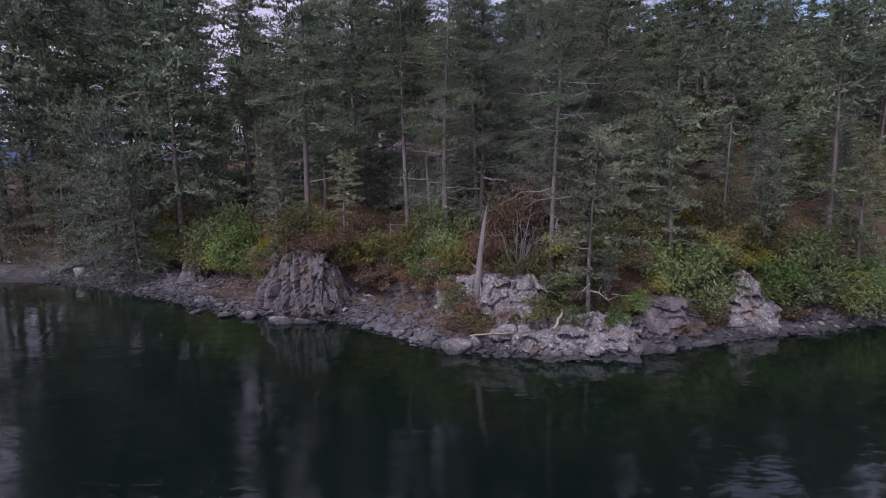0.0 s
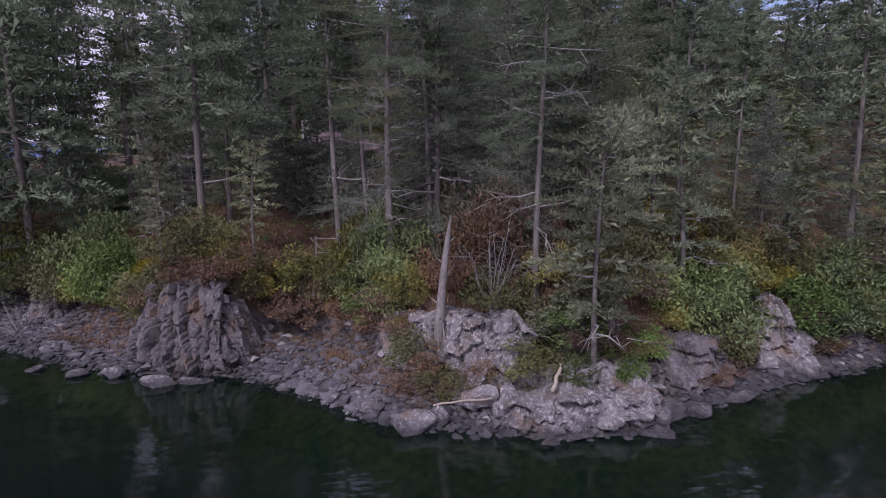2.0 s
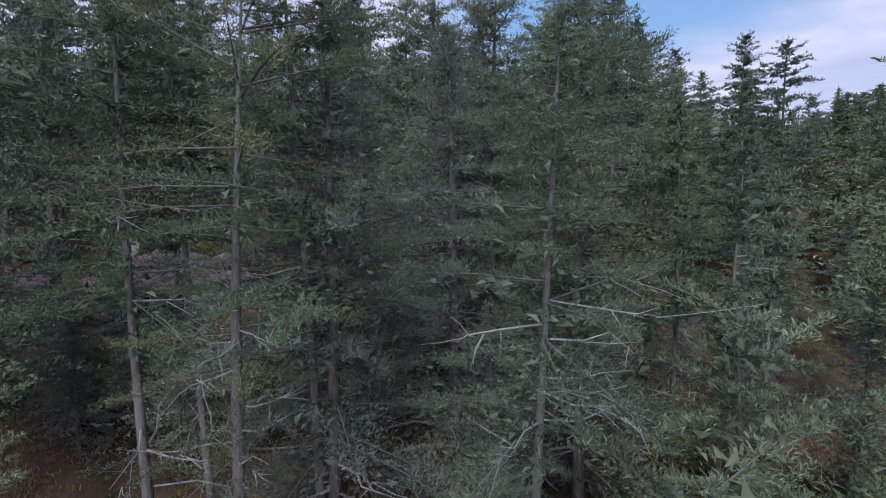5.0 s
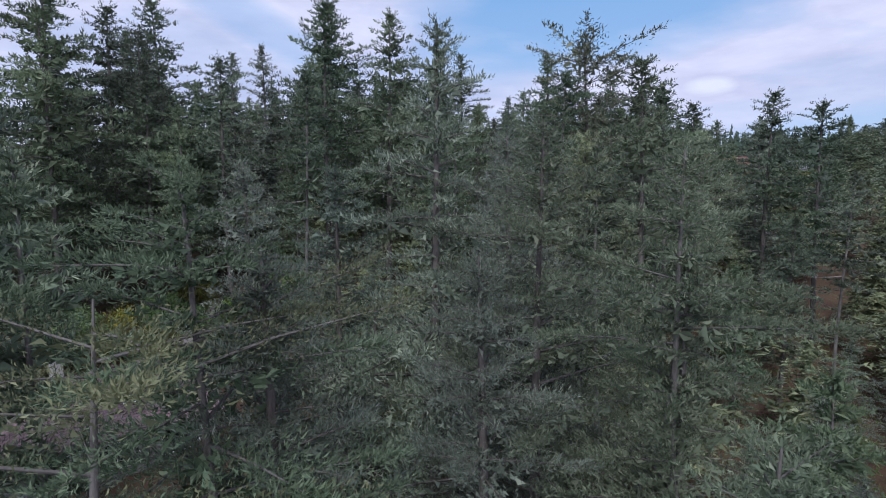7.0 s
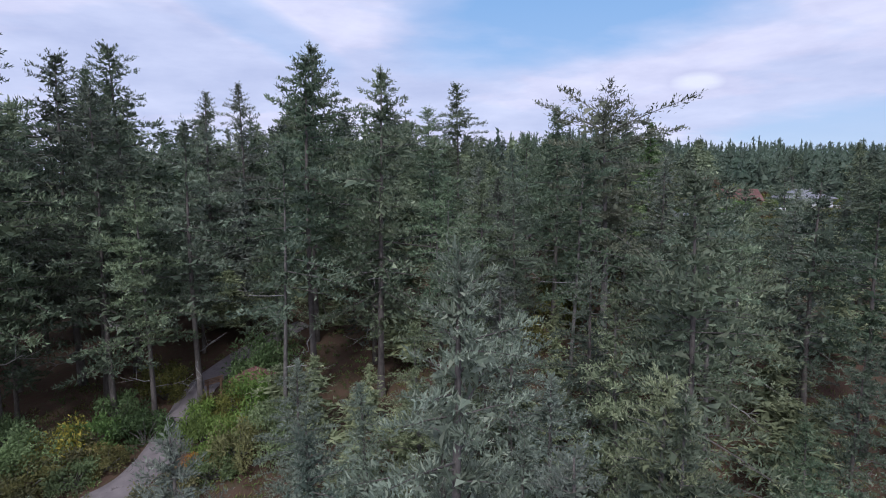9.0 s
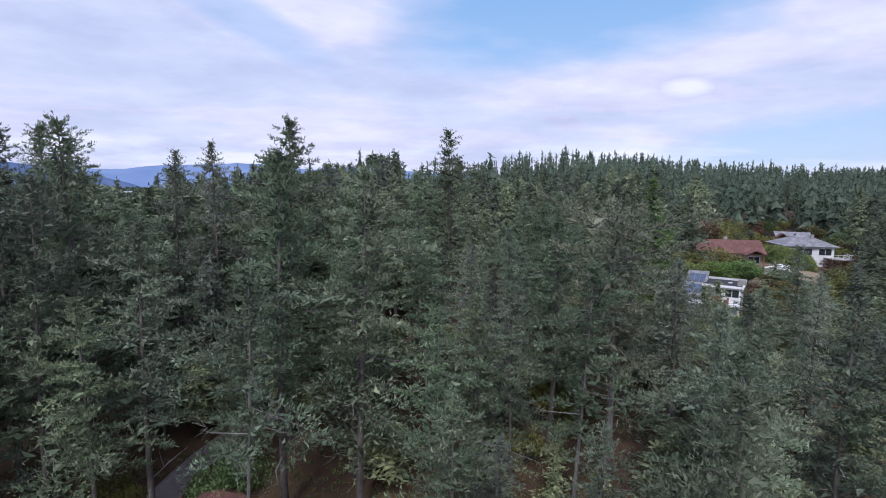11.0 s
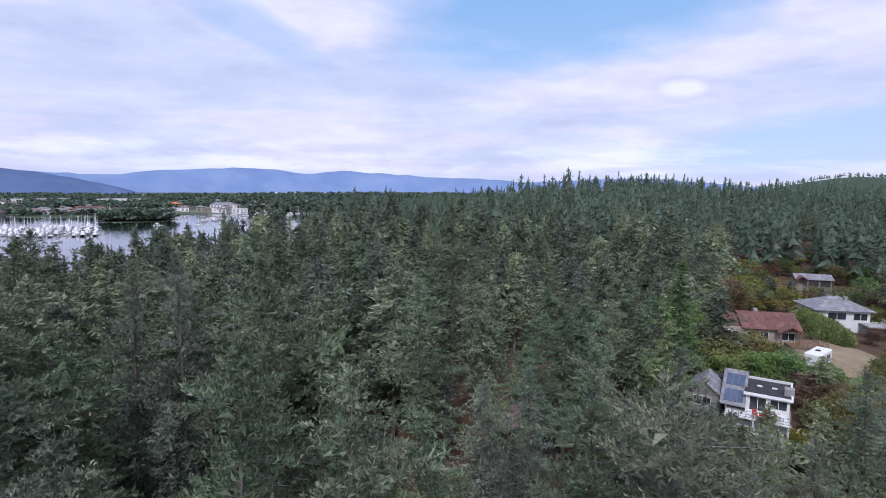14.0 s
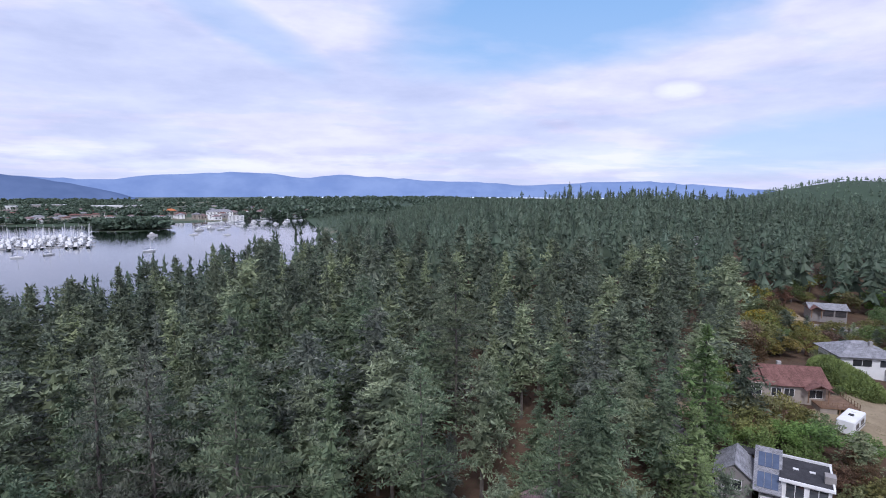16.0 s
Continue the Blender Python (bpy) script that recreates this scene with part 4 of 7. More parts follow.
def fill(step, x0, x1, y0, y1, rng):
    pts = []
    for i in np.arange(x0, x1, step):
        for j in np.arange(y0, y1, step):
            pts.append((i + rng.uniform(-0.42, 0.42) * step, j + rng.uniform(-0.42, 0.42) * step))
    return pts


rng = np.random.default_rng(12)
random.seed(17)
far_trees, planted = [], 0
for x, y in fill(8.0, -150, 230, 40, 300, rng):
    s = float(inland(np.array(x), np.array(y)))
    g, h = height_of(x, y)
    if s < 9 or g < 2.5:
        continue
    if any(math.hypot(x - a, y - b) < r for a, b, r in CLEAR) or any(math.hypot(x - a, y - b) < 3.2 for a, b in TAKEN):
        continue
    r = rng.uniform()
    top = g + h * rng.uniform(0.55, 1.18)
    if y > 72 and x < 45:
        r = r * 0.62
    kind = "tall" if r < 0.18 else "tall_c" if r < 0.36 else "tall_b" if r < 0.50 else "young" if r < 0.80 else "young_b" if r < 0.97 else "cedar"
    if kind in ("young", "young_b", "cedar"):
        top = g + (top - g) * rng.uniform(0.65, 1.0)
    az, out = math.degrees(math.atan2(x - 14.3, y - 67.6)), math.hypot(x - 14.3, y - 67.6)
    if out > 150 and az > 20:
        top = max(top, g + rng.uniform(24, 33))
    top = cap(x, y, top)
    if -20 < az < 20 and 60 < out < 240:
        line = 66.0 - out * float(np.interp(az, [-18, -1, 8, 14, 20], [0.165, 0.10, 0.058, 0.034, 0.022]))
        top = min(max(top, line - abs(rng.normal(0, 5))), line + 1.5, g + 38)
    top = min(top, under_sky(x, y, top) - (abs(rng.normal(0, 2.5 if x < 20 else 3.5)) if out < 150 else rng.normal(0, 1.8)))
    for a, b, c in ROUTE:
        if math.hypot(x - a, y - b) < 5:
            top = min(top, c - 4)
    if top - g < 6 or rng.uniform() < 0.07:
        continue
    if top - g < 12 and kind.startswith("tall"):
        kind = "young"
    far = math.hypot(x - 8, y - 52)
    behind = y < 60 and abs(x) > 75
    if far < 62 and not behind and planted < 260:
        tree(kind, x, y, top, low=max(nearness(x, y, top), 1))
        planted += 1
    elif -30 < math.degrees(math.atan2(x - 8, y - 40)) < 78:
        far_trees.append((x, y, g, top, far))
    TAKEN.append((x, y))
# young firs below the tall ones
under = []
for x, y in fill(6.5, 4, 100, 47, 122, rng):
    if x < 45 and y > 88 and rng.uniform() < 0.4:
        continue
    if float(inland(np.array(x), np.array(y))) > 9 and not any(math.hypot(x - a, y - b) < r for a, b, r in CLEAR) and not any(math.hypot(x - a, y - b) < 2.2 for a, b in TAKEN):
        g = z_at(x, y)
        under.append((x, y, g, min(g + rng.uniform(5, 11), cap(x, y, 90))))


def woods(name, spots, protos, mat, label, seed, wide=1.0):
    """One joined mesh of many far trees: spots are (x, y, ground, tip)."""
    r = np.random.default_rng(seed)
    vs, fs, k = [], [], 0
    for x, y, g, top in spots:
        v, f = protos[r.integers(len(protos))]
        h = top - g
        a = r.uniform(0, 6.28)
        c, s = math.cos(a), math.sin(a)
        w = (h * 0.6 + 9.5) * r.uniform(0.8, 1.6) * wide
        q = np.stack([(v[:, 0] * c - v[:, 1] * s) * w + x, (v[:, 0] * s + v[:, 1] * c) * w + y, v[:, 2] * h + g], -1)
        vs.append(q)
        fs.append(f + k)
        k += len(v)
    return tagged(part_np(name, np.concatenate(vs), np.concatenate(fs), mat), label, "woods", kind="stuff")


def wood_tree(seed, crown, rad, shape, boughs, per_bough, tufts_each, size, core=0.5, inner=9):
    """The crown of a conifer scaled to one metre of height, for the woods: uneven boughs clothed with tufts over a dense core."""
    r = np.random.default_rng(seed)
    u = (np.arange(boughs) + r.uniform(0, 1, boughs)) / boughs
    u = 1 - (1 - u) ** 1.2
    az = np.arange(boughs) * 2.399 + r.normal(0, 0.5, boughs)
    ph = r.uniform(0, 6.28)
    lump = 1 + 0.28 * np.sin(u * 15 + ph + 1.7 * np.sin(az + ph)) + 0.15 * np.sin(az * 2 + u * 17)
    L = rad * profile(shape, u) * lump * r.uniform(0.75, 1.2, boughs) + 0.35
    i = np.repeat(np.arange(boughs), per_bough)
    m = len(i)
    s = np.tile((np.arange(per_bough) + 0.5) / per_bough, boughs) * 0.72 + 0.28 + r.normal(0, 0.05, m)
    out = np.stack([np.cos(az), np.sin(az), np.zeros(boughs)], -1)[i]
    side = np.stack([-np.sin(az), np.cos(az), np.zeros(boughs)], -1)[i]
    rise = np.interp(u, [0, 0.5, 0.9, 1], [-0.10, 0.10, 0.38, 0.8])[i]
    q = out * (s * L[i])[:, None] + side * (r.normal(0, 0.24, m) * L[i] * (1.1 - s))[:, None]
    q[:, 2] += (crown + (1 - crown) * u[i]) * 25.0 + L[i] * (rise * s - 0.16 * s * s) + r.normal(0, 0.03, m) * L[i]
    v, f = puffs(q, size * r.uniform(0.7, 1.3, m) * np.clip(0.35 + L[i] / rad, 0.42, 1.1), tufts_each, r)
    cv, cf, _ = skirts(r, 25, crown + 0.02, rad * core, shape, max(int(boughs / 4), 6), 10)
    k = 5
    j = r.integers(0, boughs, boughs * inner)
    n = len(j)
    b = r.uniform(0.05, 0.55, n) * L[j]
    c = np.stack([np.cos(az[j]) * b, np.sin(az[j]) * b, (crown + (1 - crown) * u[j]) * 25.2], -1) + r.normal(0, 0.10, (n, 3)) * L[j][:, None]
    l = size * 1.5 * r.uniform(0.6, 1.4, n) * np.clip(0.3 + L[j] / rad, 0.35, 1.0)
    deep = blades(c, np.stack([np.cos(az[j]), np.sin(az[j]), np.full(n, -0.1)], -1) + r.normal(0, 0.5, (n, 3)), l, l * 0.45, r, 0.5)
    lead = blades(np.stack([r.normal(0, 0.12, k), r.normal(0, 0.12, k), np.linspace(24.0, 25.5, k)], -1), r.normal(0, 0.3, (k, 3)) + np.array([0, 0, 1.0]), np.full(k, size), np.full(k, size * 0.4), r)
    v, f = join([(v, f), (cv, cf), deep, lead])
    return v / 26, f


MIX = [(0.20, 5.2, "fir"), (0.15, 5.2, "cone"), (0.1, 4.8, "young"), (0.30, 4.7, "fir"), (0.25, 5.5, "fir"), (0.2, 5.0, "fir"), (0.08, 4.9, "young"), (0.3, 5.3, "fir")]
near_protos = [wood_tree(30 + i, *q, 66, 7, 8, 0.66, 0.3, 14) for i, q in enumerate(MIX)]
mid_protos = [wood_tree(40 + i, *q, 50, 4, 6, 1.05, 0.42, 8) for i, q in enumerate(MIX)]
far_protos = [wood_tree(60 + i, q[0], q[1], ["cone", "young"][i % 2], 20, 2, 4, 1.75, 0.74, 1) for i, q in enumerate(MIX)]


def far_tree(seed, crown, rad, shape, tiers, segs):
    v, f, _ = skirts(np.random.default_rng(seed), 26, crown, rad, shape, tiers, segs)
    return v / 26, f




def round_tree(seed):
    """The uneven round crown of a far broadleaf tree, one metre high."""
    r = np.random.default_rng(seed)
    n = 34
    d = r.normal(0, 1, (n, 3))
    d /= np.linalg.norm(d, axis=1)[:, None]
    p = d * r.uniform(0.45, 1.0, (n, 1)) * np.array([0.27, 0.27, 0.36]) + np.array([0, 0, 0.52])
    return blades(p, d + r.normal(0, 0.4, (n, 3)), r.uniform(0.25, 0.5, n), r.uniform(0.3, 0.5, n), r)


round_protos = [round_tree(90 + i) for i in range(6)]
tiny_protos = [far_tree(80 + i, 0.05, 6.0, ["young", "fir"][i % 2], 3, 7) for i in range(8)]
mids = [(x, y, g, t) for x, y, g, t, d in far_trees if d < 190]
fars = [(x, y, g, t) for x, y, g, t, d in far_trees if d >= 190]
# trunks of the nearer woods
tr = []
for x, y, g, t in mids:
    tr.append(tube([(x, y, g - 0.2), (x, y, g + (t - g) * 0.5), (x, y, t - 0.3)], [0.3, 0.2, 0.02], 5))
v, f = join(tr)
tagged(part_np("fir_trunks", v, f, "bark"), "grey-brown trunks of the fir wood", "woods", kind="stuff")
close_mids = [q[:4] for q in far_trees if q[4] < 105]
back_mids = [q[:4] for q in far_trees if 105 <= q[4] < 190]
for x, y in fill(7.0, 36, 85, 44, 62, rng):
    if float(inland(np.array(x), np.array(y))) > 7 and not any(math.hypot(x - a, y - b) < 3 for a, b in TAKEN):
        under.append((x, y, z_at(x, y), z_at(x, y) + rng.uniform(8, 16)))
woods("young_firs", under, mid_protos, "fir_light", "young light green firs below the tall trees", 11)
for spots, protos, sd in ((close_mids, near_protos, 4), (back_mids, mid_protos, 7)):
    woods("fir_woods", spots[0::4], protos, "fir_light", "light green firs in the wood on the slope", sd)
    woods("fir_woods", spots[1::4], protos, "fir_blue", "grey-green firs in the wood on the slope", sd + 1)
    woods("fir_woods", spots[2::4] + spots[3::4], protos, "fir", "dense dark green fir wood on the slope", sd + 2)
ridge = np.array(fill(8.5, -170, 480, 60, 480, rng) + [p for p in fill(13.0, -170, 800, 60, 1200, rng) if p[0] > 480 or p[1] > 480])
keep = (np.hypot(ridge[:, 0] - 8, ridge[:, 1] - 52) > 190) & ~((ridge[:, 0] < 230) & (ridge[:, 1] < 300)) & (np.abs(np.degrees(np.arctan2(ridge[:, 0] - 14, ridge[:, 1] - 67)) - 25) < 46)
ridge = ridge[keep]
for (x, y), g in zip(ridge, height(ridge[:, 0], ridge[:, 1])):
    if g > 2.0:
        fars.append((x, y, g, max(under_sky(x, y, g + rng.uniform(22, 36)) + rng.normal(0.5, 1.8), g + 9)))
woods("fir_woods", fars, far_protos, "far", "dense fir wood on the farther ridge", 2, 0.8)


# ---------------------------------------------------------------- shrubs and broadleaf trees
def leaf_cloud(seed, R, H, lift, clumps, leaves, size, spread_=0.42, wide=0.55):
    """Leaves gathered in clumps inside a low dome."""
    r = np.random.default_rng(seed)
    a, q, w = r.uniform(0, 6.28, clumps), np.sqrt(r.uniform(0, 1, clumps)), r.uniform(0, 1, clumps)
    c = np.stack([np.cos(a) * q * R, np.sin(a) * q * R, lift + (H - lift) * w * np.sqrt(np.clip(1 - (q * 0.85) ** 2, 0, 1))], -1)
    i = np.repeat(np.arange(clumps), leaves)
    d = r.normal(size=(len(i), 3))
    d /= np.linalg.norm(d, axis=1)[:, None]
    rad = R * spread_ * r.uniform(0.6, 1.15, clumps)
    p = c[i] + d * (rad[i] * r.uniform(0.35, 1.0, len(i)))[:, None] * np.array([1, 1, 0.75])
    p[:, 2] = np.maximum(p[:, 2], 0.02)
    v, f = blades(p, d + r.normal(0, 0.7, d.shape), size * r.uniform(0.6, 1.4, len(i)), size * wide * r.uniform(0.7, 1.3, len(i)), r)
    return c, (v, f)


SHRUBS = {}
SHRUB_KINDS = {  # label, leaf material, R, H, clumps, leaves, size
    "green": ("bright green leafy shrub", "green", 1.3, 1.7, 22, 150, 0.17),
    "dark": ("dense dark green evergreen shrub", "cedar", 1.9, 2.4, 30, 160, 0.19),
    "olive": ("olive green shrub turning yellow", "olive", 1.6, 2.2, 24, 140, 0.19),
    "yellow": ("yellow-green shrub in autumn leaf", "yellow", 1.3, 1.6, 20, 140, 0.17),
    "rust": ("dry rust-brown shrub with bare twigs", "rust", 1.6, 1.9, 22, 130, 0.15),
    "orange": ("orange autumn shrub beside the drive", "orange", 1.1, 1.4, 16, 140, 0.17),
    "fir": ("low young fir shrub", "fir_light", 1.2, 2.0, 22, 140, 0.2),
}


def shrub(kind, x, y, size=1.0, tall=1.0, z=None):
    label, mat, R, H, cl, lv, lf = SHRUB_KINDS[kind]
    if -45 < x < 1.5:  # no shrub stands on the beach
        y += max(0.0, float(np.interp(x, [-30, -20, -17, -15, -9.5, -7.5, -4.5, -1.5, 0.5], [5.5, 6.5, 4.5, 2.0, 2.0, 4.2, 5.6, 5.0, 3.8])) + 1.6 - float(inland(np.array(x), np.array(y))))
    gz = (z_at(x, y) if z is None else z) - 0.12
    m = Matrix.LocRotScale((x, y, gz), Euler((0, 0, random.uniform(0, 6.28))), (size, size, size * tall))
    if kind not in SHRUBS:
        ob = base("shrub", m, label, "shrub", kind + " shrubs")
        c, (v, f) = leaf_cloud(len(SHRUBS) + 200, R, H, 0.25, cl, lv, lf)
        st = [tube([(0, 0, 0), (*(q[:2] * 0.4), q[2] * 0.5), q], [0.05, 0.03, 0.008], 4) for q in c]
        sv, sf = join(st)
        part_np("stem", sv, sf, "bark_pale", ob)
        part_np("foliage", v, f, mat, ob)
        SHRUBS[kind] = ob
        return ob
    ob = copy_thing(SHRUBS[kind], m)
    ob.matrix_basis = m
    return ob


random.seed(31)
for kind, x, y, size, tall in [
    ("olive", -27, 54.5, 1.5, 1.1), ("yellow", -24.5, 52.6, 1.4, 1.3), ("dark", -22, 52.2, 1.5, 1.1), ("dark", -24, 57, 1.9, 1.4), ("green", -19.6, 51.0, 1.5, 1.0), ("olive", -19.0, 49.2, 1.0, 0.9),
    ("yellow", -17.6, 50.2, 1.3, 1.3), ("dark", -20.5, 48.6, 1.3, 1.0), ("dark", -30, 55.5, 1.6, 1.1), ("olive", -14.0, 49.0, 1.4, 1.0), ("yellow", -11.6, 48.0, 1.5, 0.9), ("olive", -12.6, 50.4, 1.3, 1.0),
    ("rust", -9.5, 46.0, 1.4, 0.8), ("olive", -7.2, 46.6, 1.6, 0.9), ("olive", -8.4, 45.0, 0.9, 0.9), ("green", -9.6, 44.6, 0.7, 0.8), ("rust", -6.4, 44.6, 1.2, 0.8), ("yellow", -4.6, 45.3, 1.2, 1.2), ("olive", -3.2, 45.6, 1.0, 1.2),
    ("dark", -0.4, 42.0, 1.2, 1.2), ("green", -1.2, 40.8, 1.0, 1.0), ("olive", 0.6, 40.9, 1.0, 1.1), ("yellow", 0.9, 39.4, 0.8, 0.8), ("dark", 0.2, 44.4, 1.4, 1.4), ("rust", 4.2, 37.3, 1.1, 0.9), ("olive", 2.6, 36.8, 1.0, 0.7), ("rust", 3.3, 40.6, 1.2, 1.2),
    ("rust", 5.2, 42.0, 1.5, 1.6), ("rust", 7.0, 40.6, 1.2, 1.2), ("olive", 5.7, 38.6, 1.2, 0.9), ("yellow", 6.2, 38.0, 0.9, 0.8), ("green", 9.0, 36.4, 1.2, 0.8), ("green", 8.9, 34.9, 0.9, 1.1), ("green", 11.2, 35.2, 0.9, 1.1), ("fir", 10.2, 37.0, 1.4, 0.7),
    ("fir", 8.0, 37.3, 1.5, 0.6), ("dark", 16.9, 39.2, 1.6, 1.2), ("dark", 18.6, 39.0, 1.5, 1.2), ("yellow", 15.6, 38.3, 1.0, 1.1), ("olive", 14.6, 41.6, 1.4, 1.0), ("olive", 12.6, 41.0, 1.2, 1.0), ("rust", 13.4, 38.0, 0.9, 0.5),
    ("yellow", 19.6, 44.6, 1.6, 1.3), ("olive", 21.6, 45.0, 1.5, 1.1), ("yellow", 22.4, 42.2, 1.4, 1.0), ("olive", 24.6, 42.6, 1.5, 1.0), ("yellow", 26.2, 41.6, 1.3, 1.0), ("rust", 18.0, 42.0, 1.3, 0.9), ("dark", 28.6, 41.8, 1.6, 1.1), ("dark", 31.0, 39.8, 1.5, 0.9),
    ("rust", -7.2, 44.0, 1.3, 0.8), ("rust", -5.2, 43.0, 1.3, 0.9), ("rust", -3.6, 42.4, 1.2, 0.9), ("olive", -9.4, 45.8, 1.2, 0.9), ("rust", -2.2, 41.6, 1.1, 0.8), ("rust", -12.6, 46.4, 1.3, 0.8), ("rust", -15.2, 47.0, 1.3, 0.8), ("olive", -16.6, 48.0, 1.4, 1.0),
    ("dark", -21.5, 50.2, 1.6, 1.2), ("yellow", -22.6, 51.0, 1.5, 1.2), ("olive", -25.6, 53.2, 1.7, 1.2), ("rust", 1.6, 36.4, 1.2, 0.7), ("rust", 4.6, 36.0, 1.0, 0.6), ("rust", 0.2, 38.4, 1.2, 0.8), ("olive", 7.2, 36.2, 1.1, 0.7), ("rust", 10.0, 35.8, 1.0, 0.5),
    ("green", 13.0, 36.6, 1.1, 0.8), ("rust", 15.2, 36.2, 1.0, 0.5), ("olive", 20.4, 40.6, 1.4, 1.0), ("dark", 25.6, 40.2, 1.4, 0.9), ("rust", 20.0, 38.6, 1.0, 0.5), ("olive", 11.6, 38.6, 1.3, 0.8), ("yellow", 9.2, 39.4, 1.3, 1.0), ("olive", -1.2, 46.0, 1.5, 1.2),
    ("rust", 22.6, 39.6, 0.9, 0.5), ("fir", -10.4, 44.9, 0.9, 1.0), ("dark", -34, 57.5, 1.8, 1.2), ("dark", -38, 59.6, 1.9, 1.2), ("olive", -29, 58, 1.9, 1.4), ("green", -1.6, 94.5, 1.5, 1.2), ("yellow", -8.0, 94.0, 1.8, 1.3), ("green", -5.6, 95.4, 1.8, 1.1),
    ("green", 2.8, 93.5, 1.3, 1.6), ("green", 3.4, 91.2, 1.3, 1.5), ("yellow", 4.6, 92.2, 1.1, 1.2), ("orange", 2.9, 88.8, 1.0, 1.1), ("yellow", 3.9, 89.0, 0.5, 1.0), ("olive", 5.2, 94.4, 1.3, 1.4), ("olive", -9.6, 90.6, 1.4, 0.9), ("olive", -4.2, 91.5, 1.0, 0.8),
    ("green", -4.0, 98.0, 1.8, 1.2), ("dark", 9.5, 100.5, 1.8, 1.2), ("yellow", 9.8, 92.0, 1.4, 1.0), ("green", -12.5, 96, 1.7, 1.5), ("olive", 44, 96, 2.0, 1.2), ("yellow", 36, 92, 1.9, 1.5), ("green", -24, 71, 1.6, 1.0), ("dark", -27, 73, 1.7, 1.0),
]:
    shrub(kind, x, y, size, tall)

for kind, x, y, size, tall in [
    ("olive", -28, 52.8, 1.5, 1.2), ("yellow", -26.4, 51.8, 1.3, 1.1), ("olive", -23.6, 50.4, 1.4, 1.1), ("yellow", -19.2, 47.8, 1.1, 1.0), ("olive", -4.0, 43.6, 1.2, 1.0), ("yellow", -2.8, 43.2, 1.1, 1.2), ("green", -1.8, 42.6, 1.2, 1.3),
    ("olive", 1.6, 38.4, 1.1, 0.9), ("rust", 2.4, 38.0, 1.1, 0.8), ("olive", 6.8, 37.2, 1.1, 0.9), ("rust", 8.2, 41.8, 1.5, 1.6), ("rust", 6.4, 43.6, 1.6, 1.8), ("rust", 14.2, 39.2, 1.3, 0.8), ("rust", 15.8, 37.4, 1.2, 0.6),
    ("olive", 17.8, 37.8, 1.3, 1.1), ("green", 19.8, 39.8, 1.5, 1.2), ("yellow", 21.2, 40.8, 1.3, 1.1), ("yellow", 23.8, 41.0, 1.2, 0.9), ("rust", 24.2, 40.0, 1.2, 0.7), ("olive", 29.8, 40.6, 1.5, 1.0), ("yellow", -8.8, 45.2, 1.5, 1.0), ("olive", -13.4, 45.6, 1.3, 0.8),
    ("rust", -10.8, 45.4, 1.4, 0.9), ("olive", -14.6, 46.2, 1.2, 0.8), ("rust", -5.8, 43.6, 1.4, 0.9), ("rust", -1.6, 40.2, 1.1, 0.7), ("rust", 12.2, 36.4, 1.2, 0.6), ("rust", 17.0, 36.8, 1.1, 0.5),
]:
    shrub(kind, x, y, size, tall)

for kind, x, y, size, tall in [
    ("dark", 27.4, 39.8, 1.5, 0.9), ("olive", 29.2, 40.2, 1.4, 0.9), ("dark", 31.6, 40.9, 1.6, 1.0), ("dark", 34.2, 41.8, 1.7, 1.0), ("olive", 36.6, 42.4, 1.6, 0.9), ("rust", 25.4, 39.4, 1.2, 0.6), ("rust", -8.6, 44.4, 1.3, 0.7), ("rust", -7.4, 46.2, 1.4, 0.7), ("rust", -9.4, 43.4, 1.0, 0.6),
    ("rust", -4.6, 47.2, 1.4, 0.7), ("rust", -13.6, 44.6, 1.2, 0.6), ("olive", -15.6, 46.0, 1.2, 0.7), ("rust", -11.6, 44.2, 1.2, 0.6), ("rust", 0.2, 41.0, 1.2, 0.7), ("olive", 4.4, 37.4, 1.0, 0.6), ("rust", 16.4, 36.6, 1.1, 0.5), ("olive", 18.8, 38.4, 1.2, 0.8),
    ("green", -6.2, 90.4, 1.3, 1.0), ("olive", -7.6, 92.6, 1.5, 1.1), ("yellow", -4.6, 93.4, 1.2, 1.0), ("dark", -9.8, 93.2, 1.6, 1.1), ("olive", -10.8, 88.8, 1.4, 0.9),
    ("green", 4.6, 89.6, 1.3, 1.5), ("olive", 5.8, 87.6, 1.4, 1.2), ("green", 3.6, 86.0, 1.3, 1.0), ("yellow", 6.6, 90.6, 1.2, 1.3), ("dark", 7.4, 94.0, 1.5, 1.3), ("olive", 0.6, 84.8, 1.3, 1.0),
    ("olive", -0.6, 102.4, 1.5, 1.3), ("dark", 8.8, 88.0, 1.5, 1.3),
]:
    shrub(kind, x, y, size, tall)

BROAD = {}


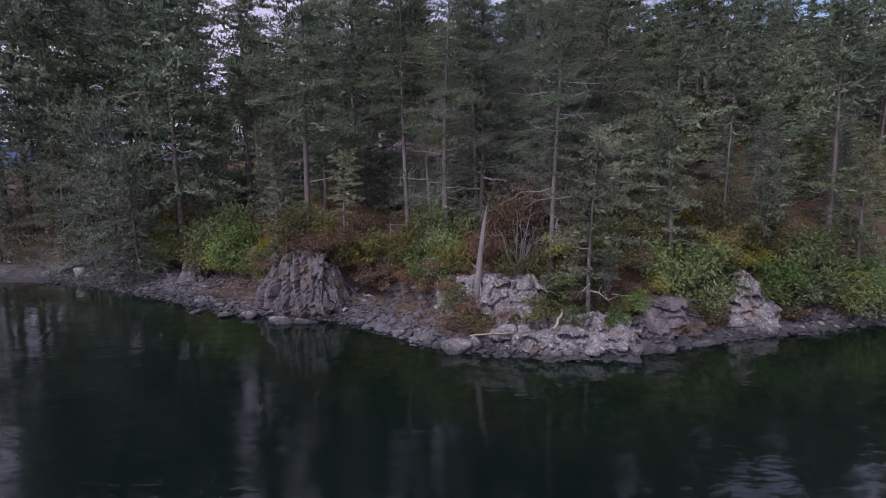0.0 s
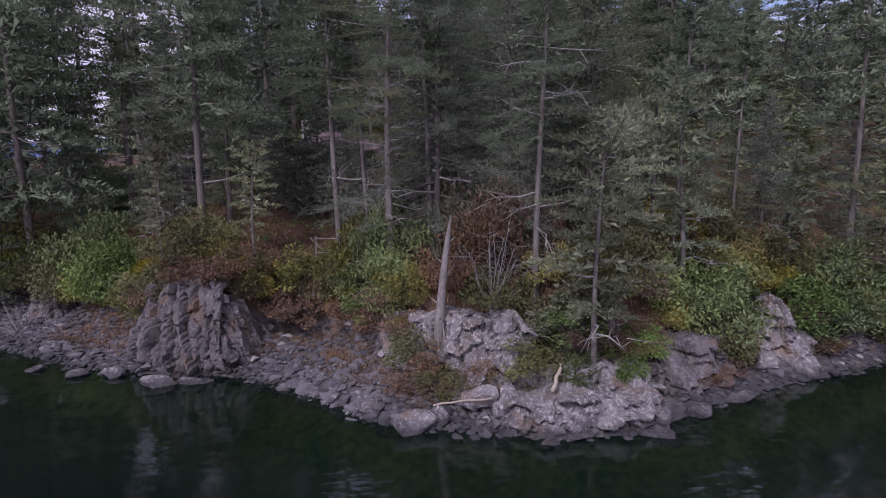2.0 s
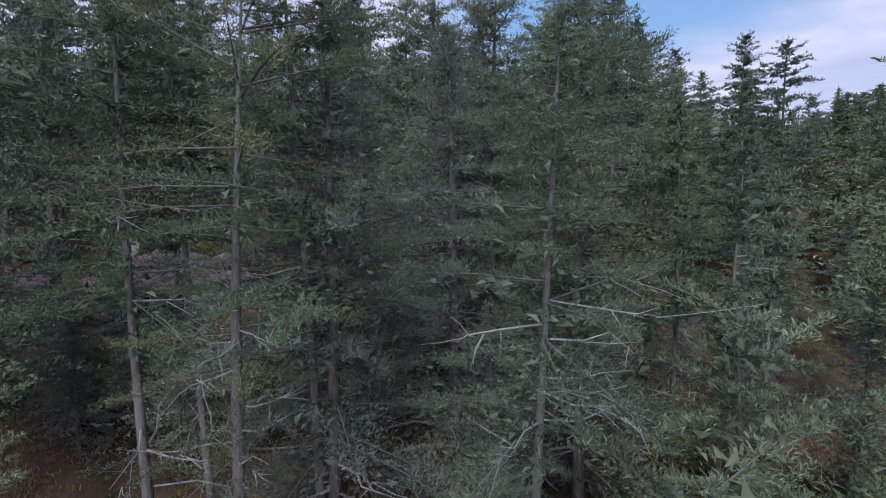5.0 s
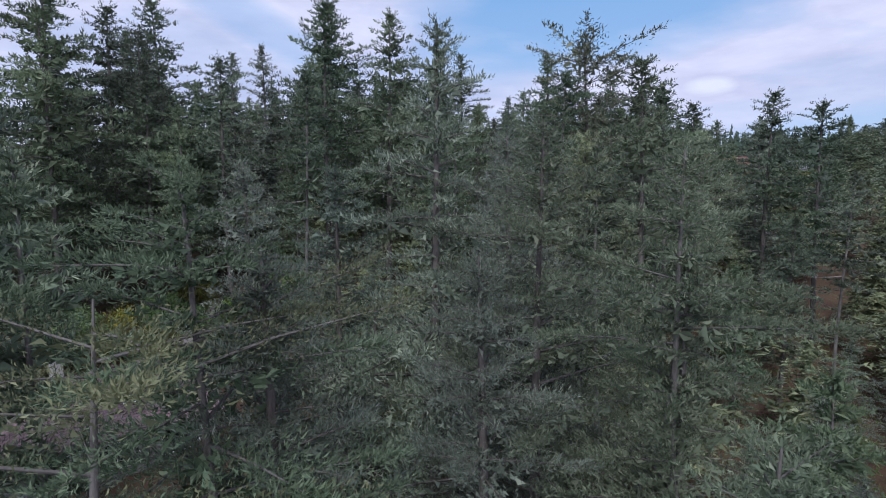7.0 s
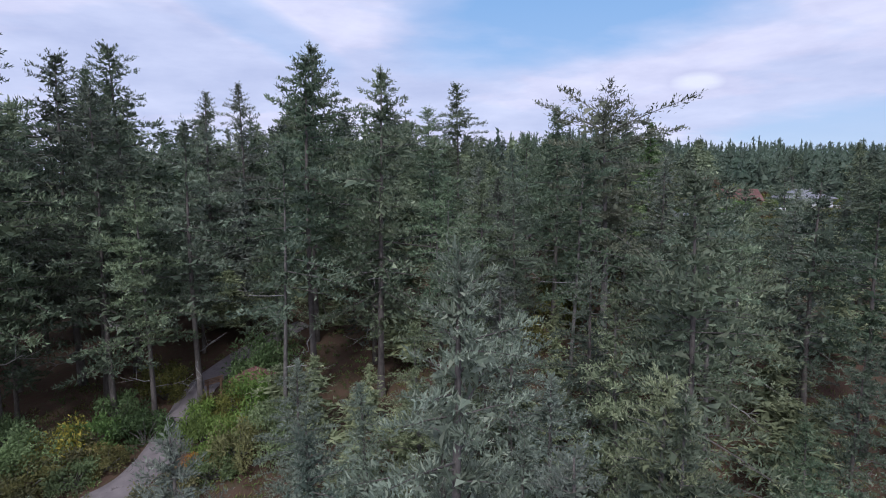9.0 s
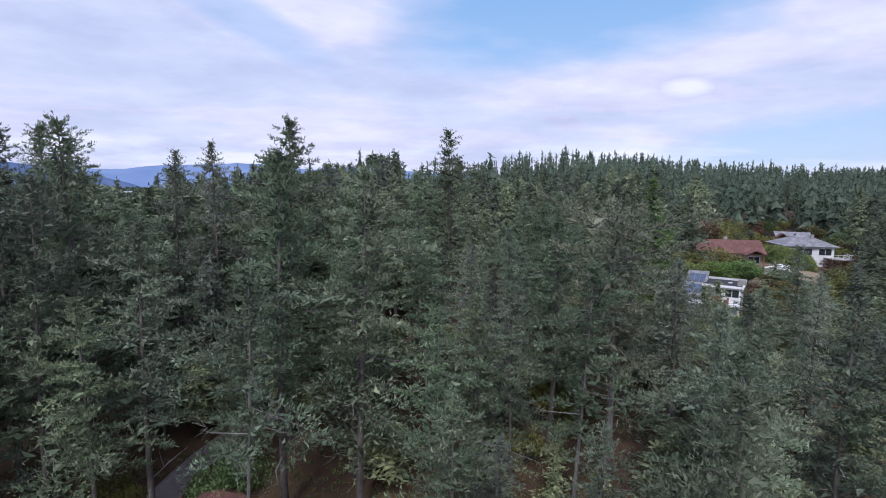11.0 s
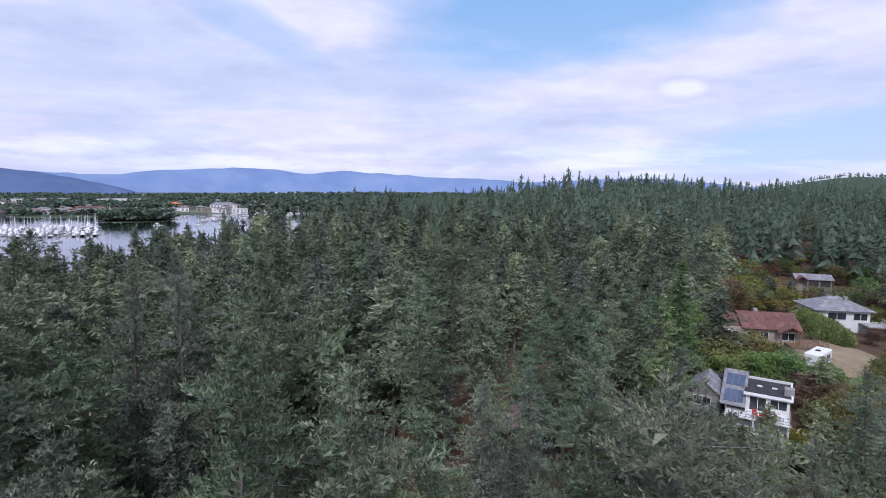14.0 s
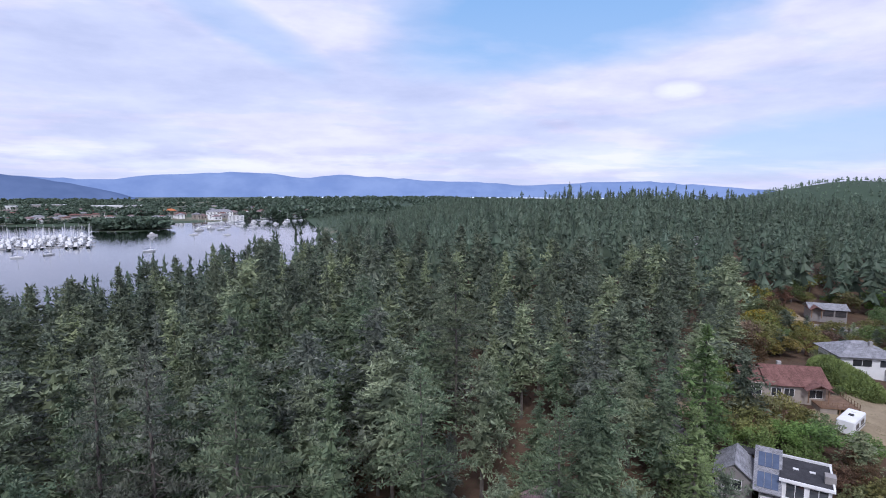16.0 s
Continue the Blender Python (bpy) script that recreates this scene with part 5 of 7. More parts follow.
def broadleaf(kind, x, y, h, w, label=""):
    """A broadleaf tree about h high and w across."""
    mat, bk, text = {"arbutus": ("rust", "redbark", "arbutus tree with rust-coloured leaves and red limbs"), "olive": ("olive", "redbark", "dark olive-green broadleaf tree"),
                     "green": ("green", "bark", "round bright green broadleaf tree"), "yellow": ("yellow", "bark", "broadleaf tree with yellowing leaves")}[kind]
    gz = z_at(x, y) - 0.15
    m = Matrix.LocRotScale((x, y, gz), Euler((0, 0, random.uniform(0, 6.28))), (w / 7, w / 7, h / 8))
    if kind not in BROAD:
        ob = base("broadleaf_tree", m, label or text, "tree", "broadleaf trees")
        c, (v, f) = leaf_cloud(len(BROAD) + 300, 2.9, 7.4, 2.2, 46, 66, 0.44, 0.34)
        st = [tube([(0, 0, 0), (0.15, 0.05, 1.6), (0.1, -0.1, 3.2)], [0.24, 0.19, 0.13], 7)]
        st += [tube([(0.1, 0, 1.2 + 0.04 * i), (*(q[:2] * 0.45), 1.4 + q[2] * 0.4), q], [0.10, 0.06, 0.012], 5) for i, q in enumerate(c[:26])]
        sv, sf = join(st)
        part_np("trunk", sv, sf, bk, ob, smooth=True)
        part_np("crown", v, f, mat, ob)
        BROAD[kind] = ob
        return ob
    ob = copy_thing(BROAD[kind], m)
    ob.matrix_basis = m
    return ob


random.seed(8)
for kind, x, y, h, w in [
    ("arbutus", 121, 141, 10, 9), ("arbutus", 116, 136, 8, 7), ("olive", 131, 146, 10, 11), ("olive", 140, 150, 10, 10), ("yellow", 150, 158, 9, 9), ("olive", 90.5, 118, 7.5, 9), ("olive", 94.5, 115.5, 7, 8), ("green", 92, 110.5, 6, 8),
    ("green", 96, 111.5, 5.5, 7), ("green", 89, 109.5, 4.5, 6), ("arbutus", 90, 102.5, 5, 4.5), ("arbutus", 93.5, 105, 5, 5), ("green", 95, 131, 8, 8), ("green", 99, 133, 8, 8), ("olive", 143, 141, 7, 9), ("arbutus", 150, 140, 6, 8),
    ("olive", 156, 148, 6, 9), ("olive", 165, 147, 7, 9), ("yellow", 158, 160, 8, 8), ("olive", 168, 165, 9, 9), ("green", 117.5, 120.5, 1.9, 2.4), ("arbutus", 141, 117, 4, 6), ("olive", 148, 127, 6, 8), ("arbutus", 129, 116, 3, 5), ("green", 150, 134, 5, 7),
    ("olive", 84, 96, 5, 6), ("yellow", 80, 96.5, 3.5, 4.5), ("olive", 98, 100, 5, 6), ("olive", 105, 101, 5, 7), ("green", 170, 140, 7, 9), ("olive", 180, 145, 7, 9), ("green", 195, 150, 8, 9), ("olive", 205, 165, 8, 9), ("arbutus", 174, 170, 8, 8),
    ("green", 72, 118, 6, 6), ("olive", 110, 104, 5, 7), ("olive", 118, 106, 5, 7), ("green", 200, 180, 9, 9), ("yellow", 182, 180, 9, 9), ("olive", 192, 140, 7, 9), ("arbutus", 163, 133, 6, 8),
]:
    broadleaf(kind, x, y, h, w)

for kind, x, y, h, w in [
    ("green", 98.5, 106.5, 4.5, 6), ("olive", 85.5, 100.5, 5, 5.5), ("arbutus", 88.5, 104, 4.5, 4.5), ("yellow", 79.5, 99.0, 4, 4.5), ("olive", 94, 99.5, 5.5, 6), ("green", 84, 113.5, 6, 7), ("olive", 86.5, 116, 7, 8), ("green", 89.5, 113.0, 5.5, 7),
    ("green", 82, 118.5, 7, 7), ("arbutus", 112, 138, 9, 8), ("olive", 118, 140, 9, 9), ("olive", 126, 143, 9, 9), ("olive", 136, 133, 4, 6), ("olive", 104, 130, 5, 6), ("arbutus", 146, 133, 4.5, 6), ("olive", 152, 131, 5, 7),
    ("olive", 160, 140, 5, 7), ("green", 76, 97.5, 4.5, 5), ("olive", 71, 101, 5, 5), ("green", 70.5, 112, 6, 6), ("olive", 98, 129.5, 5, 6),
]:
    broadleaf(kind, x, y, h, w)

slope_rng = np.random.default_rng(3)
n = 0
while n < 60:
    x, y = slope_rng.uniform(85, 235), slope_rng.uniform(92, 200)
    a = math.degrees(math.atan2(x - 9, y - 53))
    if not 50 < a < 72 or any(math.hypot(x - p, y - q) < r_ * 0.95 for p, q, r_ in CLEAR):
        continue
    broadleaf(["olive", "green", "arbutus", "olive", "yellow", "green"][n % 6], x, y, slope_rng.uniform(4.5, 7.5), slope_rng.uniform(6, 9))
    n += 1


# ---------------------------------------------------------------- the shore: rock, stones, dead trees
def ico(sub):
    b = bmesh.new()
    bmesh.ops.create_icosphere(b, subdivisions=sub, radius=1.0)
    v = np.array([q.co[:] for q in b.verts])
    f = np.array([[q.index for q in p.verts] for p in b.faces])
    b.free()
    return v / np.linalg.norm(v, axis=1)[:, None], f


ICO = {k: ico(k) for k in (1, 2, 3, 4)}


def hewn(seed, sub, cuts=14, sharp=0.3, rough=0.0):
    """A rock: a ball cut by planes, so that it has flat faces and hard edges."""
    r = np.random.default_rng(seed)
    v, f = ICO[sub]
    n = r.normal(size=(cuts, 3))
    n /= np.linalg.norm(n, axis=1)[:, None]
    d = r.uniform(1 - sharp, 1.0, cuts)
    rad = np.min(np.where(v @ n.T > 0.05, d / np.maximum(v @ n.T, 0.05), 1.25), axis=1)
    if rough:
        w = v * 2.3 + seed
        rad = rad * (1 + rough * (fbm(w[:, 0] * 1.3 + w[:, 2], w[:, 1] * 1.3 - w[:, 2], 4, seed) - 0.5) + rough * 0.5 * (np.abs(fbm(w[:, 0] * 3 - w[:, 2] * 2, w[:, 1] * 3 + w[:, 2], 3, seed + 3) - 0.5) * 2 - 0.25))
    return v * rad[:, None], f


def rock_face(line, tops, lean, depth, seed, mat, label, blocks=(0.7, 0.9), out=0.5, step=0.13, foot=-0.5):
    """A broken rock face along a line in plan, foot to crest, with its top running back into the bank. Fractured into blocks that stand proud or back."""
    line, tops = np.array(line, float), np.array(tops, float)
    arc = np.concatenate([[0], np.cumsum(np.hypot(*np.diff(line, axis=0).T))])
    n = int(arc[-1] / step)
    a = np.linspace(0, arc[-1], n)
    c = np.stack([np.interp(a, arc, line[:, k]) for k in range(2)], -1)
    for _ in range(int(0.7 / step)):
        c[1:-1] = (c[:-2] + c[2:] + 2 * c[1:-1]) / 4
    t = np.gradient(c, axis=0)
    t /= np.linalg.norm(t, axis=1)[:, None]
    nrm = np.stack([t[:, 1], -t[:, 0]], -1)  # out of the rock
    H = np.interp(a, arc, tops) + (fbm(a / 1.6, a * 0 + seed, 3, seed) - 0.5) * 0.9
    k = int((tops.max() - foot) / step)
    v = np.linspace(0, 1, k)
    A, V = np.meshgrid(a, v)
    Z = foot + (H[None] - foot) * V
    # blocks: the plane is warped, then cut into cells, each with its own set-back and slope
    bw, bh = blocks
    wa = A + (fbm(A / 1.1, Z / 1.1, 3, seed + 1) - 0.5) * 1.1 + Z * 0.22
    wz = Z + (fbm(A / 0.9 + 7, Z / 0.9, 3, seed + 2) - 0.5) * 0.9 - A * 0.12
    col = np.floor(wa / bw)
    row = np.floor(wz / bh + grid_hash(col, col * 0, seed + 3) * 0.9)
    d = (grid_hash(col, row, seed + 4) - 0.5) * out + (grid_hash(col, col * 0, seed + 5) - 0.5) * out * 0.8
    fx, fz = wa / bw - col, wz / bh + grid_hash(col, col * 0, seed + 3) * 0.9 - row
    d += (fx - 0.5) * (grid_hash(col, row, seed + 6) - 0.5) * out * 0.8 + (fz - 0.5) * (grid_hash(col, row, seed + 7) - 0.8) * out * 0.7
    crack = np.minimum(np.minimum(fx, 1 - fx) * bw, np.minimum(fz, 1 - fz) * bh)
    d -= np.clip(1 - crack / 0.09, 0, 1) * 0.24 * out / 0.5
    d += (fbm(A / 0.5, Z / 0.5, 4, seed + 8) - 0.5) * 0.18 + (fbm(A / 2.5, Z / 2.5, 2, seed + 9) - 0.5) * 0.9
    off = d - lean * V ** 1.4
    ends = np.clip(np.minimum(A, arc[-1] - A) / 0.9, 0, 1)
    off = off - (1 - ends) * 0.9
    face = np.stack([c[None, :, 0] + nrm[None, :, 0] * off, c[None, :, 1] + nrm[None, :, 1] * off, Z], -1)
    rows = [face]
    # the rounded, broken top
    m = int(depth / 0.2)
    for q in range(1, m + 1):
        g = q / m * depth
        o = off[-1] - g
        zz = Z[-1] + (fbm(a / 0.8, a * 0 + g / 0.8, 3, seed + 12) - 0.5) * 0.55 - 0.35 * (q / m) ** 3 + np.round((fbm(a / 1.4 + 3, a * 0 + g, 2, seed + 13) - 0.5) * 4) * 0.12
        rows.append(np.stack([c[:, 0] + nrm[:, 0] * o, c[:, 1] + nrm[:, 1] * o, zz], -1)[None])
    p = np.concatenate(rows)
    idx = np.arange(p.shape[0] * n).reshape(p.shape[0], n)
    f = np.stack([idx[:-1, :-1], idx[:-1, 1:], idx[1:, 1:], idx[1:, :-1]], -1).reshape(-1, 4)
    return tagged(part_np("rock_outcrop", p.reshape(-1, 3), f, mat), label, "rock", "shore rocks")


rock_face([(-18.0, 48.2), (-16.6, 45.6), (-15.2, 43.9), (-13.3, 42.5), (-11.5, 42.1), (-9.8, 41.8), (-8.5, 42.7), (-7.8, 44.6), (-7.2, 47.0)], [2.4, 3.8, 4.8, 5.3, 5.3, 5.0, 4.3, 3.4, 2.6], 1.5, 2.6, 31, "rock_dark",
          "dark fissured rock bluff between two cobble beaches", (0.55, 1.5), 0.6)
rock_face([(-7.0, 46.6), (-5.0, 46.4), (-3.0, 44.6), (-1.6, 42.4), (-0.4, 40.2)], [2.4, 2.9, 3.2, 3.4, 3.6], 1.2, 2.4, 37, "rock_dark", "low dark rock bank above the cobbles", (0.7, 0.8), 0.5)
rock_face([(-1.6, 42.2), (-0.4, 39.6), (1.4, 37.2), (2.8, 35.8), (4.4, 35.2), (6.2, 34.9), (7.4, 34.9), (8.6, 36.2)], [3.0, 3.9, 4.3, 4.2, 4.1, 4.0, 3.6, 3.2], 1.3, 2.4, 41, "rock", "pale grey cracked rock mass below the dead trunk", (1.1, 0.9), 0.6)
rock_face([(2.6, 35.2), (4.0, 33.2), (5.4, 32.5), (8.1, 31.9), (10.2, 31.9), (12.4, 32.5), (13.6, 33.6)], [0.7, 1.1, 1.4, 1.5, 1.5, 1.3, 0.9], 0.5, 2.6, 43, "rock", "low pale rock ledge with a dark wet foot at the water", (1.5, 0.55), 0.6)
rock_face([(6.6, 34.4), (8.2, 33.6), (10.4, 33.3), (12.4, 33.6), (13.4, 34.6)], [1.9, 2.3, 2.4, 2.4, 2.2], 0.7, 2.2, 47, "rock", "pale stepped rock shelf above the ledge", (1.3, 0.5), 0.5)
rock_face([(12.2, 34.4), (13.6, 33.8), (15.2, 34.5), (16.6, 34.6), (17.8, 35.5), (19.0, 37.0)], [1.6, 2.3, 2.7, 2.8, 2.6, 2.0], 1.0, 2.4, 53, "rock_dark", "dark wet rock shelf on the shore", (1.2, 0.6), 0.6)
rock_face([(19.4, 38.2), (20.6, 36.9), (22.2, 36.5), (23.8, 37.0), (25.0, 37.8), (25.8, 39.4)], [1.4, 2.8, 4.0, 3.8, 2.6, 1.4], 1.5, 2.2, 59, "rock", "leaning grey rock slab beside the water", (1.3, 0.8), 0.7)
rock_face([(25.0, 38.6), (27.4, 38.0), (30.2, 39.0), (33.6, 40.2), (37.0, 41.4)], [1.0, 1.3, 1.5, 1.6, 1.2], 0.8, 2.2, 61, "rock_dark", "low dark rocks along the shore", (1.0, 0.5), 0.6)
rock_face([(-29.4, 55.6), (-27.6, 54.6), (-25.6, 54.4), (-24.2, 55.4)], [1.6, 2.6, 2.6, 1.8], 0.9, 2.0, 67, "rock_dark", "dark rock step behind the cobble beach", (0.8, 0.8), 0.5)
BOULDERS = [  # x, y, z, half sizes, turn
    (0.75, 33.8, 0.2, 1.25, 0.7, 0.55, 12), (1.9, 34.2, 0.45, 0.6, 0.5, 0.45, 40), (4.2, 34.4, 0.9, 0.75, 0.6, 0.6, 20), (5.2, 34.3, 1.0, 0.7, 0.55, 0.5, -15), (4.8, 33.6, 0.8, 0.5, 0.4, 0.35, 50), (3.4, 34.5, 0.8, 0.55, 0.5, 0.4, 5),
    (-1.2, 35.9, 0.25, 0.6, 0.45, 0.35, 30), (-16.2, 43.2, 0.2, 0.7, 0.5, 0.3, 10), (-13.2, 41.3, 0.1, 0.9, 0.5, 0.35, -10), (-11.2, 41.2, 0.1, 0.8, 0.5, 0.3, 15), (-18.6, 43.5, 0.05, 0.6, 0.45, 0.3, 0), (-21.6, 44.9, 0.1, 0.55, 0.4, 0.3, 30),
    (14.6, 33.2, 0.0, 0.9, 0.6, 0.35, 12), (17.4, 34.4, 0.0, 0.8, 0.5, 0.35, 20), (25.6, 36.9, 0.1, 0.7, 0.45, 0.3, 20), (27.0, 37.4, 0.1, 0.6, 0.5, 0.3, 60), (-41.5, 59.6, 0.6, 1.0, 0.8, 0.9, 10), (11.6, 31.6, -0.1, 0.9, 0.5, 0.4, 0), (6.6, 31.8, -0.1, 0.7, 0.5, 0.35, 25),
]
for i, (x, y, z, a, b, c, turn) in enumerate(BOULDERS):
    v, f = hewn(500 + i, 3, 7, 0.62, 0.16)
    ob = part_np("boulder", v * (a, b, c), f, "rock", smooth=False)
    ob.matrix_basis = pose(x, y, z, 6, 5, turn)
    tagged(ob, "pale angular boulder at the water's edge", "rock", "shore boulders")


def make_stones():
    """Cobbles of the beach, the nearest ones as single stones."""
    r = np.random.default_rng(77)
    meshes = []
    for i in range(10):
        v, f = hewn(700 + i, 2, 8, 0.5)
        meshes.append(mesh_of("stone", v * (1, 0.78, 0.52), f, "stone"))
    spots = []
    while len(spots) < 5200:
        x = r.uniform(-46, 4.5)
        y = np.interp(x, [p[0] for p in SHORE], [p[1] for p in SHORE]) + r.uniform(-0.8, 10.0)
        s = float(inland(np.array(x), np.array(y)))
        lim = np.interp(x, [-60, -30, -20, -17, -15, -9.5, -7.5, -4.5, -1.5, 0.5, 2, 4], [6, 6.6, 7.8, 5.8, 2.2, 2.2, 6.0, 7.6, 6.6, 4.6, 3.2, 2.6])
        if -0.7 < s < lim:
            spots.append((x, y, s))
    for i in range(260):  # loose stones along the rocky foot
        x = r.uniform(4, 34)
        y = np.interp(x, [p[0] for p in SHORE], [p[1] for p in SHORE]) + r.uniform(-0.5, 1.6)
        spots.append((x, y, float(inland(np.array(x), np.array(y)))))
    xy = np.array(spots)
    zz = height(xy[:, 0], xy[:, 1])
    order = np.argsort(np.hypot(xy[:, 0] + 3, xy[:, 1] - 38))
    vs, fs, k = [], [], 0
    base_v, base_f = ICO[1]
    low = [hewn(720 + i, 1, 7, 0.5)[0] * (1, 0.78, 0.52) for i in range(8)]
    for n, i in enumerate(order):
        x, y, s = xy[i]
        size = r.uniform(0.14, 0.30) * (1.75 if r.uniform() < 0.14 else 1.0)
        if n < 290:
            ob = new("stone", meshes[n % 10])
            ob.parent = GROUND
            ob.matrix_basis = Matrix.LocRotScale((x, y, zz[i] + size * 0.18), Euler(r.uniform(-0.4, 0.4, 2).tolist() + [r.uniform(0, 6.28)]), (size, size, size))
        else:
            a = r.uniform(0, 6.28)
            c, q = math.cos(a), math.sin(a)
            p = low[n % 8] * size
            vs.append(np.stack([p[:, 0] * c - p[:, 1] * q + x, p[:, 0] * q + p[:, 1] * c + y, p[:, 2] + zz[i] + size * 0.18], -1))
            fs.append(base_f + k)
            k += len(p)
    ob = part_np("beach_stones", np.concatenate(vs), np.concatenate(fs), "stone_bed", GROUND)
    tagged(ob, "grey cobbles of the beach", kind="stuff")


def stone_bed():
    m, g = material("beach_cobbles")
    isl = g.add("ShaderNodeNewGeometry").outputs["Random Per Island"]
    n = g.noise(pos(g), 12.0, 5.0)
    c = g.mix(isl, (0.058, 0.057, 0.064), (0.165, 0.158, 0.168))
    c = g.mix(g.ramp(isl, 0.93, 1.0), c, (0.36, 0.34, 0.33))
    z = g.add("ShaderNodeSeparateXYZ", [pos(g)]).outputs[2]
    c = g.mix(g.math("MULTIPLY", g.ramp(z, 0.42, 0.12), 0.75), c, (0.035, 0.037, 0.038))
    finish(g, c, 0.8, n, 0.4, 0.02)
    return m


M["stone_bed"] = stone_bed()


def tufts(name, n, box_, smin, smax, mat, blade, per, label, seed, up=1.0, lift=0.0):
    """Grass or low plants scattered over the bank as one object."""
    r = np.random.default_rng(seed)
    x, y = r.uniform(box_[0], box_[1], n), r.uniform(box_[2], box_[3], n)
    s = inland(x, y)
    patch = fbm(x / 3.5, y / 3.5, 3, seed)
    ok = (s > smin) & (s < smax) & (patch > 0.36)
    for a, b, c in CLEAR:
        ok &= np.hypot(x - a, y - b) > c * 0.8
    x, y = x[ok], y[ok]
    i = np.repeat(np.arange(len(x)), per)
    p = np.stack([x[i], y[i], height(x, y)[i] + lift], -1) + r.normal(0, 0.16, (len(i), 3)) * (1, 1, 0.3)
    d = r.normal(0, 0.6, (len(i), 3)) + (0, 0, up)
    v, f = blades(p, d, blade * r.uniform(0.5, 1.4, len(i)), blade * 0.22 * r.uniform(0.6, 1.3, len(i)), r)
    tagged(part_np(name, v, f, mat), label, "undergrowth", kind="stuff")


tufts("dry_grass", 16000, (-24, 36, 33, 60), 1.8, 12, "drygrass", 0.34, 7, "dry straw-coloured grass on the bank", 1)
tufts("dry_growth", 24000, (-24, 36, 34, 64), 1.6, 16, "rust", 0.30, 7, "rust-brown dead growth on the bank", 2, 0.8, 0.1)
tufts("undergrowth", 9000, (-50, 60, 44, 110), 8, 70, "olive", 0.40, 9, "low olive undergrowth below the firs", 3, 0.7, 0.15)
tufts("undergrowth", 7000, (-50, 60, 44, 110), 7, 70, "green", 0.36, 9, "low green ferns below the firs", 4, 0.6, 0.1)
tufts("shore_grass", 700, (5, 9, 33, 36), 0.9, 3.0, "fir_blue", 0.4, 8, "tuft of pale green grass among the rocks", 5, 1.6)


def snag():
    """The dead bleached trunk on the point."""
    z = z_at(2.2, 37.6) - 0.2
    ob = base("dead_tree", pose(2.2, 37.6, z), "dead bleached trunk with a broken top on the point", "dead tree")
    pts = [(0, 0, 0), (0.05, 0.02, 1.2), (0.16, 0.05, 2.6), (0.34, 0.1, 4.6), (0.55, 0.15, 6.4), (0.78, 0.2, 8.0), (0.95, 0.25, 8.9)]
    v, f = tube(np.array(pts) * (1, 1, 1), [0.44, 0.31, 0.26, 0.22, 0.18, 0.12, 0.02], 10)
    part_np("trunk", v, f, "snag_wood", ob, smooth=True)
    r = np.random.default_rng(3)
    for zz, a, l in ((2.6, 0.3, 0.8), (4.2, 2.8, 0.6), (5.6, 0.8, 0.9), (6.4, 3.6, 0.5), (7.4, 0.2, 0.5), (3.4, 4.5, 0.5)):
        q = np.array([zz * 0.085, zz * 0.025, zz])
        d = np.array([math.cos(a), math.sin(a), 0.4])
        v, f = tube([q, q + d * l * 0.5, q + d * l + (0, 0, 0.1)], [0.07, 0.05, 0.015], 5)
        part_np("branch", v, f, "dead", ob)
    v, f = tube([(0.4, -0.15, 0.3), (0.5, -0.3, 1.8), (0.35, -0.25, 3.3)], [0.10, 0.08, 0.03], 6)
    part_np("split_limb", v, f, "dead", ob)


snag()


def dead_brush(x, y, h, w, seed, label):
    """A tangle of bare grey twigs."""
    r = np.random.default_rng(seed)
    ob = base("dead_shrub", pose(x, y, z_at(x, y) - 0.1), label, "dead shrub", "bare dead shrubs")
    for i in range(9):
        a = r.uniform(0, 6.28)
        e = np.array([math.cos(a) * w * r.uniform(0.4, 1), math.sin(a) * w * r.uniform(0.4, 1), h * r.uniform(0.4, 1)])
        pieces = [tube([(0, 0, 0), e * 0.5 + r.normal(0, 0.15, 3), e], [0.035, 0.025, 0.006], 4)]
        for j in range(9):
            q = e * r.uniform(0.4, 1)
            d = r.normal(0, 1, 3) * (1, 1, 0.5) + e / np.linalg.norm(e) * 0.7
            pieces.append(tube([q, q + d * 0.25 + r.normal(0, 0.05, 3), q + d * 0.5 - (0, 0, 0.1)], [0.012, 0.009, 0.003], 3))
        v, f = join(pieces)
        part_np("branch", v, f, "dead", ob)


dead_brush(5.0, 40.4, 3.2, 2.0, 1, "tangle of bare grey branches behind the dead trunk")
dead_brush(6.3, 39.2, 2.4, 1.6, 2, "tangle of bare grey branches behind the dead trunk")
dead_brush(11.4, 36.6, 2.2, 1.2, 3, "bare bleached shrub on the bank")
dead_brush(5.4, 38.6, 6.0, 1.6, 4, "tall bare forked dead sapling")
dead_brush(-27.4, 53.0, 2.4, 2.0, 5, "bare grey shrub over the beach")
dead_brush(30.0, 40.2, 3.4, 2.4, 6, "bare hanging branches over the water")
dead_brush(27.0, 39.6, 2.6, 1.8, 7, "bare hanging branches over the water")


